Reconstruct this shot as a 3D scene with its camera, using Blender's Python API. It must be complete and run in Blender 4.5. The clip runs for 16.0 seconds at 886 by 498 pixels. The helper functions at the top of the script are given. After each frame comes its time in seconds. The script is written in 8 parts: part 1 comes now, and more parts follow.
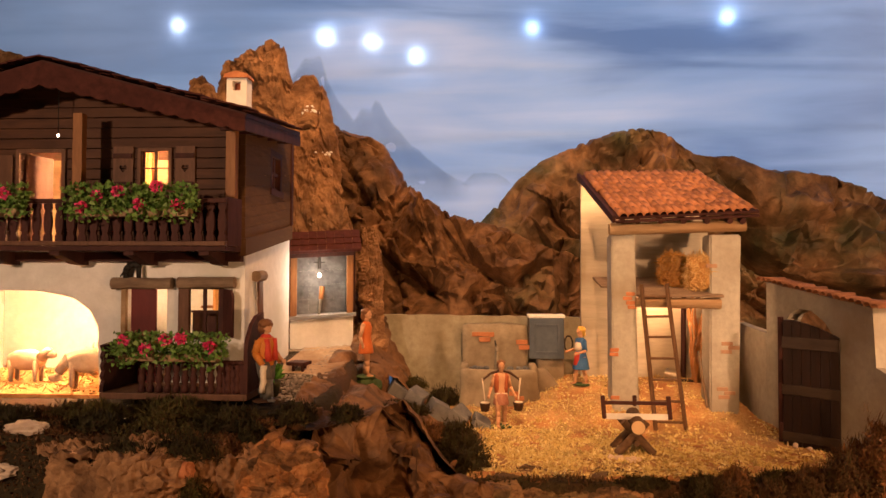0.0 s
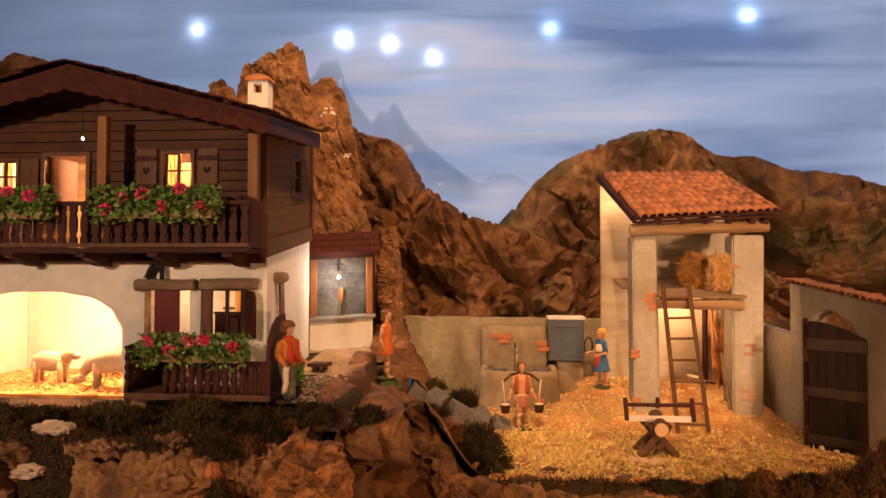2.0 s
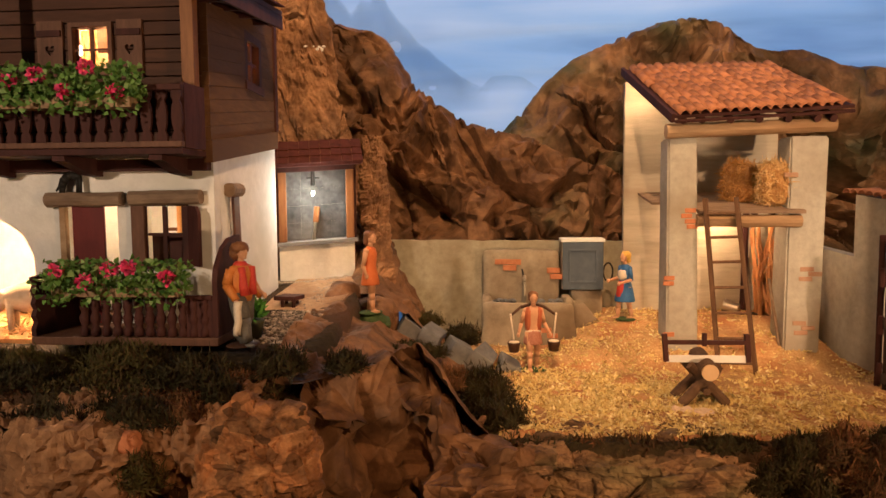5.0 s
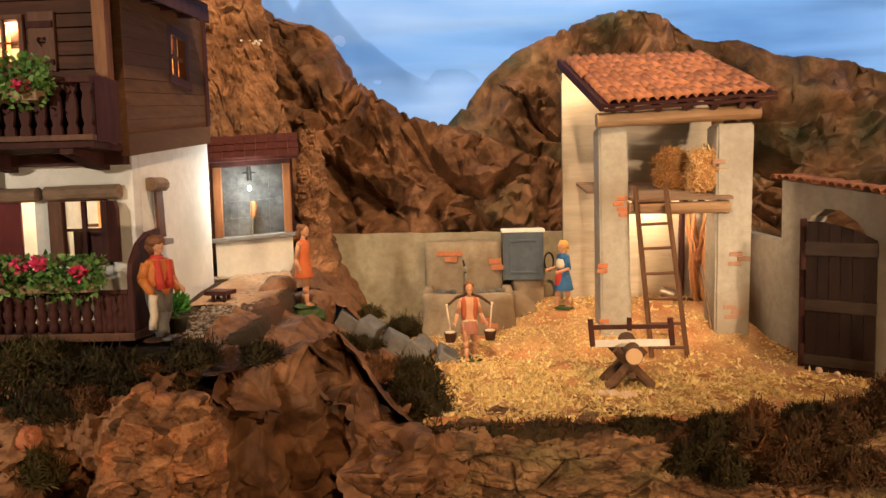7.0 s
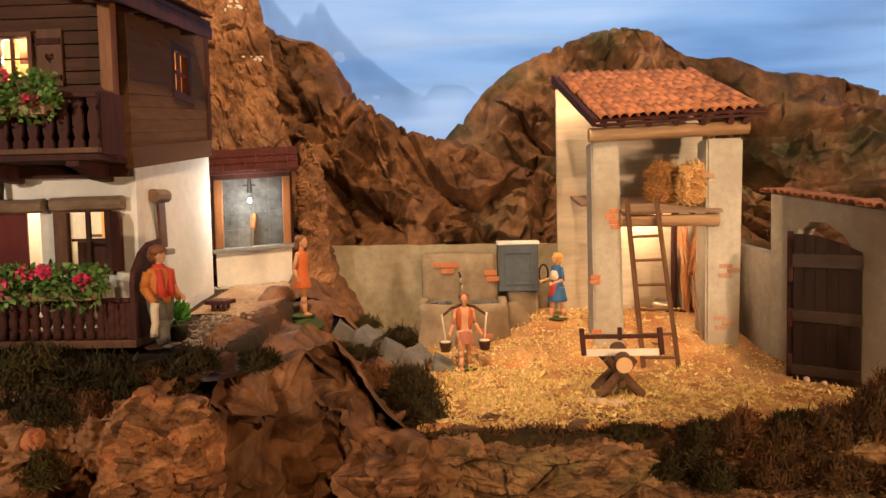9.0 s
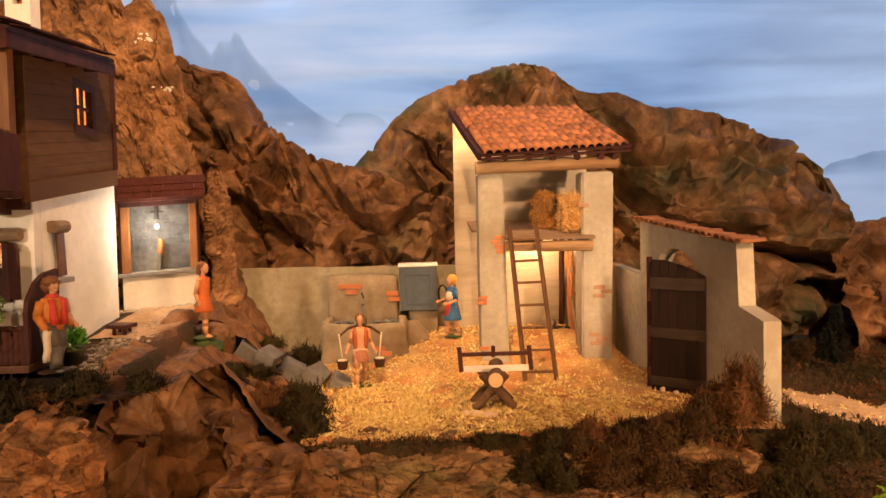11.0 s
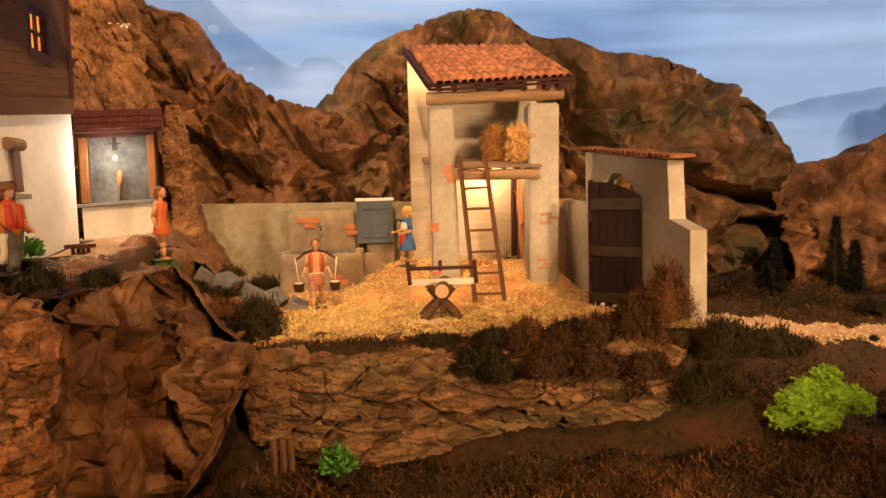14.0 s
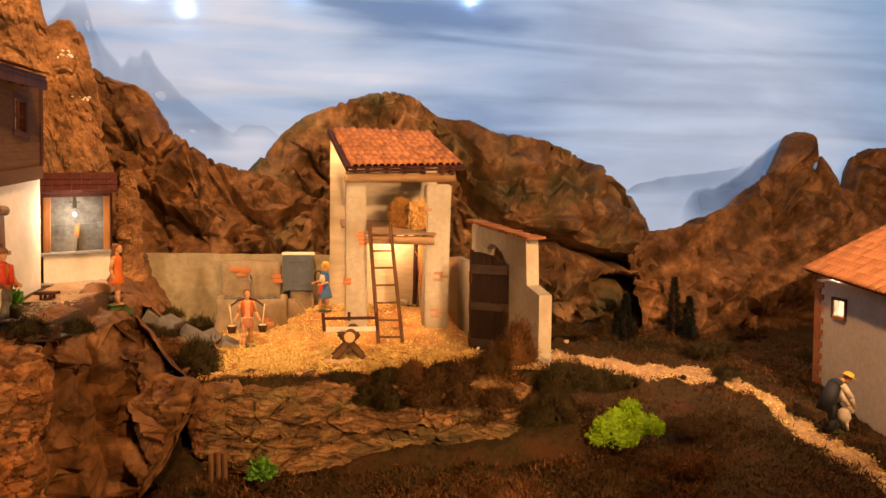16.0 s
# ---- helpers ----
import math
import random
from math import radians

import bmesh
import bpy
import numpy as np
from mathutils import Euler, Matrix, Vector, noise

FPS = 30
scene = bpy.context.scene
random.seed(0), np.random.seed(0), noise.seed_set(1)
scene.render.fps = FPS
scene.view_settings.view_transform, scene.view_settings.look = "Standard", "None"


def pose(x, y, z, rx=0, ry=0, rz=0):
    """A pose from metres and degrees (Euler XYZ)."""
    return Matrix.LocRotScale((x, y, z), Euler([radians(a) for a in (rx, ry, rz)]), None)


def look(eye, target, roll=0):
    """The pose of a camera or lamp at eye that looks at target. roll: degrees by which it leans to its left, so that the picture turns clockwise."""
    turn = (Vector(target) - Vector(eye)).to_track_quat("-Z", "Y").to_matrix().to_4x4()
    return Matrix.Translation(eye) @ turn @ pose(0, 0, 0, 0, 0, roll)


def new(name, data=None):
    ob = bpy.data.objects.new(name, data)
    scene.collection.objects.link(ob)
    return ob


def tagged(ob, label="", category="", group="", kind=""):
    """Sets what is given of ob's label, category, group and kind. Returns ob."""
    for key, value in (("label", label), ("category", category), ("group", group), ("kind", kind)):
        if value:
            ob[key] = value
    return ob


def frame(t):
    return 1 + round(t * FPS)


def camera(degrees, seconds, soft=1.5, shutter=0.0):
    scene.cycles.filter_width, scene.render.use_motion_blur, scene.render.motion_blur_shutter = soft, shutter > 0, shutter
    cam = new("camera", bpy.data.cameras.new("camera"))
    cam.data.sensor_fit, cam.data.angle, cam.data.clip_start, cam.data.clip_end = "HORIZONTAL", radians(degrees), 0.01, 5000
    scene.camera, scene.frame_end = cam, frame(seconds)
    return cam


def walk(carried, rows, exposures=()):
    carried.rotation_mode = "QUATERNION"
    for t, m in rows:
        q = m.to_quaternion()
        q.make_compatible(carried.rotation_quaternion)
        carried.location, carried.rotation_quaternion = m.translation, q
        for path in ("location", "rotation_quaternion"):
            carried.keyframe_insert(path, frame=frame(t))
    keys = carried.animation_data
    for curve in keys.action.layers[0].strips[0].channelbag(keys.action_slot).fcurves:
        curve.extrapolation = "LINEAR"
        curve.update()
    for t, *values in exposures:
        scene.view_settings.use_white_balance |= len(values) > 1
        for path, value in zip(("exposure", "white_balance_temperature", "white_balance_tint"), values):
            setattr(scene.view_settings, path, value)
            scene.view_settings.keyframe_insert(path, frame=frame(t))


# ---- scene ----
cam = camera(67.7, 16.0)
PATH = [
    (0, (0.151, 0.004, 0.322), (0.022, 2.0, 0.375), 0.2),
    (0.5, (0.145, -0.003, 0.332), (-0.009, 1.99, 0.407), -0.1),
    (1, (0.146, 0.004, 0.325), (0.003, 1.997, 0.399), 0.4),
    (1.5, (0.141, 0.0, 0.322), (-0.019, 1.992, 0.393), 0.4),
    (2, (0.138, 0.005, 0.32), (-0.031, 1.997, 0.38), 0.1),
    (2.5, (0.136, 0.007, 0.32), (-0.027, 1.999, 0.383), 0.5),
    (3, (0.127, 0.011, 0.324), (-0.063, 2.001, 0.383), -0.0),
    (3.5, (0.107, 0.119, 0.317), (-0.093, 2.107, 0.247), -1.8),
    (3.7, (0.1, 0.168, 0.307), (-0.086, 2.154, 0.153), -1.1),
    (5.8, (0.157, 0.24, 0.287), (0.047, 2.233, 0.164), -0.9),
    (6, (0.175, 0.234, 0.287), (0.082, 2.229, 0.172), -1.1),
    (6.5, (0.184, 0.24, 0.276), (0.103, 2.232, 0.116), -1.2),
    (7, (0.183, 0.236, 0.276), (0.106, 2.229, 0.122), -1.4),
    (7.5, (0.181, 0.234, 0.276), (0.105, 2.226, 0.12), -1.3),
    (8, (0.18, 0.235, 0.275), (0.104, 2.228, 0.127), -1.3),
    (8.2, (0.182, 0.232, 0.272), (0.099, 2.226, 0.14), -1.3),
    (10.3, (0.241, 0.164, 0.287), (0.247, 2.162, 0.181), -0.6),
    (10.5, (0.256, 0.153, 0.295), (0.308, 2.15, 0.19), -0.6),
    (11, (0.286, 0.128, 0.3), (0.369, 2.125, 0.217), -1.2),
    (11.5, (0.296, 0.108, 0.3), (0.37, 2.105, 0.221), -0.7),
    (12, (0.313, 0.106, 0.26), (0.413, 2.1, 0.136), -0.1),
    (12.5, (0.31, 0.107, 0.253), (0.421, 2.1, 0.128), -0.8),
    (13, (0.309, 0.103, 0.258), (0.412, 2.097, 0.144), -1.0),
    (13.5, (0.317, 0.104, 0.238), (0.513, 2.091, 0.131), -1.8),
    (14, (0.328, 0.07, 0.2), (0.478, 2.059, 0.057), -1.5),
    (14.5, (0.327, 0.02, 0.181), (0.443, 2.012, 0.047), -0.4),
    (15, (0.34, -0.033, 0.189), (0.527, 1.956, 0.086), -0.0),
    (15.5, (0.35, -0.133, 0.233), (0.681, 1.838, 0.171), 1.0),
    (16, (0.336, -0.232, 0.286), (0.713, 1.731, 0.216), 0.7),
]
EXPOSURES = [(0, -0.40, 6200, 16), (2.6, -0.42, 6200, 16), (3.0, -0.66, 6200, 17), (3.4, -0.9, 6150, 18), (3.7, -0.9, 6150, 18), (5.8, -0.08, 4700, -5), (8.2, -0.10, 4650, -5), (10.3, -0.07, 5700, 6), (13.5, -0.02, 5800, 4), (14.6, -0.10, 5500, 1), (15.2, -0.10, 5600, 4), (16, 0.04, 6700, 9)]
walk(cam, [(t, look(eye, target, roll)) for t, eye, target, roll in PATH], EXPOSURES)

from mathutils.bvhtree import BVHTree
from mathutils.geometry import delaunay_2d_cdt

# ---------------- world and lights ----------------
world = bpy.data.worlds.new("dim_room")
scene.world = world
world.use_nodes = True
world.node_tree.nodes["Background"].inputs[0].default_value = (1.0, 0.72, 0.48, 1)
world.node_tree.nodes["Background"].inputs[1].default_value = 0.006


def lamp(name, kind, eye, target, power, colour, size=0.05, cone=60, blend=0.5):
    data = bpy.data.lights.new(name, kind)
    data.energy, data.color = power, colour
    if kind == "AREA":
        data.shape, data.size = "DISK", size
    else:
        data.shadow_soft_size = size
    if kind == "SPOT":
        data.spot_size, data.spot_blend = radians(cone), blend
    ob = new(name, data)
    ob.matrix_world = look(eye, target)
    return ob


WARM, TUNGSTEN, COOL = (1.0, 0.49, 0.19), (1.0, 0.46, 0.16), (0.80, 0.90, 1.0)
GOLDEN = (1.0, 0.52, 0.235)
lamp("spot_over_the_yard", "SPOT", (0.30, 0.58, 1.45), (0.37, 1.15, 0.0), 33, (1.0, 0.46, 0.150), 0.03, 34, 0.8)
lamp("spot_over_the_front", "SPOT", (0.20, 0.55, 1.60), (0.02, 1.66, 0.44), 150, WARM, 0.03, 60, 0.6)
lamp("spot_over_the_path", "SPOT", (0.92, 0.72, 1.36), (1.46, 1.10, 0.0), 86, WARM, 0.03, 56, 0.8)
lamp("spot_front_near_side", "SPOT", (-0.68, -0.10, 0.56), (-0.36, 1.36, 0.52), 43, (1.0, 0.60, 0.33), 0.025, 82, 0.6)
lamp("spot_front_far_side", "SPOT", (1.30, -0.30, 0.85), (1.30, 1.75, 0.46), 190, GOLDEN, 0.025, 64, 0.6)
lamp("spot_front_middle", "SPOT", (0.42, -0.35, 1.05), (0.42, 0.62, -0.20), 66, (1.0, 0.42, 0.13), 0.03, 66, 0.8)
lamp("spot_at_the_front_edge", "SPOT", (0.84, 0.22, 0.11), (0.26, 1.42, 0.16), 35, (1.0, 0.49, 0.19), 0.012, 88, 0.6)
# Unseen cool panel added behind the cloth to brighten the sky.
strip = lamp("added_sky_backlight", "AREA", (1.9, 2.75, 0.95), (1.9, 1.9, 0.85), 95, COOL, 6.8)
strip.data.shape, strip.data.size_y = "RECTANGLE", 2.2

# ---------------- mesh helpers ----------------
BASE = {}


def thing(name, label, category, at=(0, 0, 0), group="", kind="", turn=None):
    ob = new(name)
    ob.empty_display_size = 0.02
    ob.matrix_world = turn if turn else Matrix.Translation(at)
    BASE[ob.name] = Matrix.Identity(4) if turn else Matrix.Translation(at).inverted()
    return tagged(ob, label, category, group, kind)


def mesh_of(name, bm, material, smooth=False):
    me = bpy.data.meshes.new(name)
    bmesh.ops.recalc_face_normals(bm, faces=bm.faces)
    bm.to_mesh(me)
    bm.free()
    for m in (material if isinstance(material, (list, tuple)) else [material]):
        me.materials.append(m)
    if smooth:
        for p in me.polygons:
            p.use_smooth = True
    return me


def part(name, bm, material, parent, label="", smooth=False, kind=""):
    """One mesh under a thing or a part; its points are given in the thing's own frame of building."""
    top = parent
    while top.parent:
        top = top.parent
    bm.transform(BASE.get(top.name, Matrix.Identity(4)))
    ob = new(name, mesh_of(name, bm, material, smooth))
    ob.parent = parent
    return tagged(ob, label, kind=kind)


def whole(name, bm, material, label, category, at=(0, 0, 0), group="", kind="", smooth=False):
    bm.transform(Matrix.Translation(at).inverted())
    ob = new(name, mesh_of(name, bm, material, smooth))
    ob.location = at
    BASE[ob.name] = Matrix.Translation(at).inverted()
    return tagged(ob, label, category, group, kind)


def box(bm, lo, hi, bevel=0.0, turn=None, jitter=0.0):
    made = bmesh.ops.create_cube(bm, size=1.0)["verts"]
    c = [(a + b) / 2 for a, b in zip(lo, hi)]
    s = [abs(b - a) for a, b in zip(lo, hi)]
    m = Matrix.Translation(c) @ (turn or Matrix.Identity(4)) @ Matrix.Diagonal((*s, 1))
    bmesh.ops.transform(bm, matrix=m, verts=made)
    if jitter:
        for v in made:
            v.co += Vector([random.uniform(-jitter, jitter) for _ in range(3)])
    if bevel:
        edges = list({e for v in made for e in v.link_edges})
        bmesh.ops.bevel(bm, geom=edges, offset=bevel, segments=2, affect="EDGES", profile=0.6)
    return bm


def rod(bm, a, b, r0, r1=None, n=10, rings=1, wob=0.0, cap=True):
    """A round bar from a to b, slightly crooked where wob is given."""
    a, b = Vector(a), Vector(b)
    r1 = r0 if r1 is None else r1
    d = (b - a).normalized()
    u = d.orthogonal().normalized()
    w = d.cross(u)
    loops = []
    for i in range(rings + 1):
        t = i / rings
        c = a.lerp(b, t)
        if wob and 0 < i < rings:
            c = c + u * random.uniform(-wob, wob) + w * random.uniform(-wob, wob)
        r = r0 + (r1 - r0) * t
        loop = []
        for k in range(n):
            q = 2 * math.pi * k / n
            rr = r * (1 + (random.uniform(-wob, wob) / max(r, 1e-4) * 0.5 if wob else 0))
            loop.append(bm.verts.new(c + u * math.cos(q) * rr + w * math.sin(q) * rr))
        loops.append(loop)
    for l0, l1 in zip(loops, loops[1:]):
        for k in range(n):
            bm.faces.new((l0[k], l0[(k + 1) % n], l1[(k + 1) % n], l1[k]))
    if cap:
        bm.faces.new(loops[0][::-1])
        bm.faces.new(loops[-1])
    return bm


def blob(bm, c, s, sub=2, rough=0.0, seed=0.0, turn=None, freq=3.0):
    made = bmesh.ops.create_icosphere(bm, subdivisions=sub, radius=1.0)["verts"]
    for v in made:
        k = 1 + rough * noise.noise(v.co * freq + Vector((seed, seed * 1.7, 0)))
        p = Vector((v.co.x * s[0], v.co.y * s[1], v.co.z * s[2])) * k
        if turn:
            p = turn @ p
        v.co = p + Vector(c)
    return bm


def lathe(bm, c, profile, n=12):
    """A turned form about the upright through c; profile: (radius, height)."""
    loops = []
    for r, h in profile:
        loops.append([bm.verts.new((c[0] + r * math.cos(2 * math.pi * k / n), c[1] + r * math.sin(2 * math.pi * k / n), c[2] + h)) for k in range(n)])
    for l0, l1 in zip(loops, loops[1:]):
        for k in range(n):
            bm.faces.new((l0[k], l0[(k + 1) % n], l1[(k + 1) % n], l1[k]))
    bm.faces.new(loops[0][::-1])
    bm.faces.new(loops[-1])
    return bm


def pierced(bm, outline, holes, origin, along, up, depth):
    """A wall with openings: outline and holes in (along, up); depth: the vector through the wall."""
    o, ax, uz = Vector(origin), Vector(along), Vector(up)
    edges = []
    for loop in (outline, *holes):
        vs = [bm.verts.new(o + ax * p[0] + uz * p[1]) for p in loop]
        edges += [bm.edges.new((vs[i], vs[(i + 1) % len(vs)])) for i in range(len(vs))]
    made = bmesh.ops.triangle_fill(bm, use_beauty=True, edges=edges)["geom"]
    faces = [g for g in made if isinstance(g, bmesh.types.BMFace)]
    out = bmesh.ops.extrude_face_region(bm, geom=faces)["geom"]
    bmesh.ops.translate(bm, vec=Vector(depth), verts=[g for g in out if isinstance(g, bmesh.types.BMVert)])
    return bm


def rect(x0, z0, x1, z1):
    return [(x0, z0), (x1, z0), (x1, z1), (x0, z1)]


def between(x, pts):
    """The broken line through pts, at x."""
    if x <= pts[0][0]:
        return pts[0][1]
    for (a, va), (b, vb) in zip(pts, pts[1:]):
        if x <= b:
            return va + (vb - va) * (x - a) / (b - a)
    return pts[-1][1]


def sm(a, b, x):
    t = min(1, max(0, (x - a) / (b - a)))
    return t * t * (3 - 2 * t)


def crumple(width, height, size, seed, lean=0.6):
    """Folded paper: flat faces of many sizes between random peaks and dents, as a function of the place on the sheet."""
    rnd = np.random.default_rng(seed)
    c, s = math.cos(lean), math.sin(lean)
    levels = []
    for step, gain in ((1.0, 0.90), (0.48, 0.85), (0.22, 0.58), (0.10, 0.30)):
        cell = size * step
        reach = 3 * cell
        far = 1.45 * (max(width, height) + 2 * reach)
        n = int(far * far / (1.1 * cell * cell))
        a, b = rnd.uniform(-0.5, 0.5, n) * far * 1.5, rnd.uniform(-0.5, 0.5, n) * far
        x, y = a * c - b * s + width / 2, a * s + b * c + height / 2
        keep = (x > -reach) & (x < width + reach) & (y > -reach) & (y < height + reach)
        pts = [Vector((p, q)) for p, q in zip(x[keep], y[keep])]
        verts, _, faces, *_ = delaunay_2d_cdt(pts, [], [], 0, 1e-6)
        levels.append((np.array([(v.x, v.y) for v in verts]), np.array(faces), rnd.uniform(-1, 1, len(verts)) * gain))

    zone = np.random.default_rng(seed + 5).uniform(0, 6.28, 4)

    def field(x, y):
        out = np.zeros_like(x)
        # some stretches are crushed fine, others stay in broad flat planes
        fine = 0.62 + 0.5 * np.sin(x * 2.1 / size + zone[0]) * np.sin(y * 1.7 / size + zone[1]) + 0.3 * np.sin((x + y) * 1.1 / size + zone[2])
        fine = np.clip(fine, 0.38, 1.25)
        for level, (pts, faces, hs) in enumerate(levels):
            weigh = fine if level > 1 else 1.0 + 0 * fine
            for f in faces:
                (ax, ay), (bx, by), (cx, cy) = pts[f]
                near = np.nonzero((x >= min(ax, bx, cx)) & (x <= max(ax, bx, cx)) & (y >= min(ay, by, cy)) & (y <= max(ay, by, cy)))[0]
                det = (by - cy) * (ax - cx) + (cx - bx) * (ay - cy)
                if not len(near) or abs(det) < 1e-12:
                    continue
                p, q = x[near], y[near]
                l0 = ((by - cy) * (p - cx) + (cx - bx) * (q - cy)) / det
                l1 = ((cy - ay) * (p - cx) + (ax - cx) * (q - cy)) / det
                l2 = 1 - l0 - l1
                hit = (l0 >= -1e-9) & (l1 >= -1e-9) & (l2 >= -1e-9)
                out[near[hit]] += ((l0 * hs[f[0]] + l1 * hs[f[1]] + l2 * hs[f[2]]) * weigh[near])[hit]
        return out
    return field


def fold_depth(x, z, folds):
    """Long deep pleats: sharp on their upper side, easing out below."""
    out = np.zeros_like(x)
    for depth, wide, line in folds:
        best = np.full_like(x, 9.0)
        for (ax, az), (bx, bz) in zip(line, line[1:]):
            dx, dz = bx - ax, bz - az
            t = np.clip(((x - ax) * dx + (z - az) * dz) / (dx * dx + dz * dz), 0, 1)
            ex, ez = x - ax - t * dx, z - az - t * dz
            side = np.where(dx * ez - dz * ex > 0, 2.6, 1.0)
            best = np.minimum(best, np.hypot(ex, ez) * side)
        out -= depth * np.clip(1 - best / wide, 0, 1) ** 1.3
    return out


def sheet(P, nu, nv, amp, scale, fine=0.0, kind="crease", seed=1, lean=0.6, edge=None, folds=()):
    """A surface P(u, v) thrown into relief along its own normal."""
    bm = bmesh.new()
    rest = [[Vector(P(i / nu, j / nv)) for i in range(nu + 1)] for j in range(nv + 1)]
    wide = sum((rest[nv // 2][i + 1] - rest[nv // 2][i]).length for i in range(nu))
    tall = sum((rest[j + 1][nu // 2] - rest[j][nu // 2]).length for j in range(nv))
    if kind == "crease":
        gu, gv = np.meshgrid(np.arange(nu + 1) / nu * wide, np.arange(nv + 1) / nv * tall)
        if edge:
            gv = np.array([[(rest[j + 1][i] - rest[j][i]).length if j < nv else 0.0 for i in range(nu + 1)] for j in range(nv + 1)])
            gv = np.vstack([np.zeros((1, nu + 1)), np.cumsum(gv, 0)[:-1]])
            tall = gv.max()
        du = np.array([[noise.noise(Vector((a * scale * 0.7, b * scale * 0.7, seed))) for a in gu[0]] for b in gv[:, nu // 2]]) * 0.03 / scale
        relief = amp * crumple(wide, tall, 1.0 / scale, seed, lean)((gu + du).ravel(), (gv - du).ravel()).reshape(gu.shape)
        if folds:
            px = np.array([[p.x for p in row] for row in rest])
            pz = np.array([[p.z for p in row] for row in rest])
            relief = relief + fold_depth(px, pz, folds)
    grid = []
    for j in range(nv + 1):
        row = []
        for i in range(nu + 1):
            p = rest[j][i]
            du = rest[j][min(i + 1, nu)] - rest[j][max(i - 1, 0)]
            dv = rest[min(j + 1, nv)][i] - rest[max(j - 1, 0)][i]
            n = du.cross(dv)
            n = n.normalized() if n.length > 1e-12 else Vector((0, -1, 0))
            if kind == "crease":
                d = relief[j, i]
            else:
                q = p * scale + noise.noise_vector(p * scale * 0.8) * 0.3
                q.z *= 0.8
                near, cells = noise.voronoi(q * 0.55)
                block = noise.cell_vector(cells[0] * 31.7)
                small, bits = noise.voronoi(Vector((q.x * 1.6, q.y * 1.6, q.z * 2.6)))
                chip = noise.cell_vector(bits[0] * 17.3)
                d = amp * (1.2 * block.x + 1.1 * (q * 0.55 - cells[0]).dot(block - Vector((0.5, 0.5, 0.5))) + 0.55 * chip.x - 0.35 * (1 - sm(0.0, 0.10, near[1] - near[0])) - 0.7 * abs(noise.noise(q * 1.9)) + 0.40 * noise.noise(q * 4.1) + 0.22 * noise.noise(q * 9.3) - 0.55)
            if fine:
                d += fine * noise.noise(p * scale * 9)
            row.append(bm.verts.new(p + n * (d * (edge(i / nu, j / nv) if edge else 1.0))))
        grid.append(row)
    for j in range(nv):
        for i in range(nu):
            bm.faces.new((grid[j][i], grid[j][i + 1], grid[j + 1][i + 1], grid[j + 1][i]))
    return bm


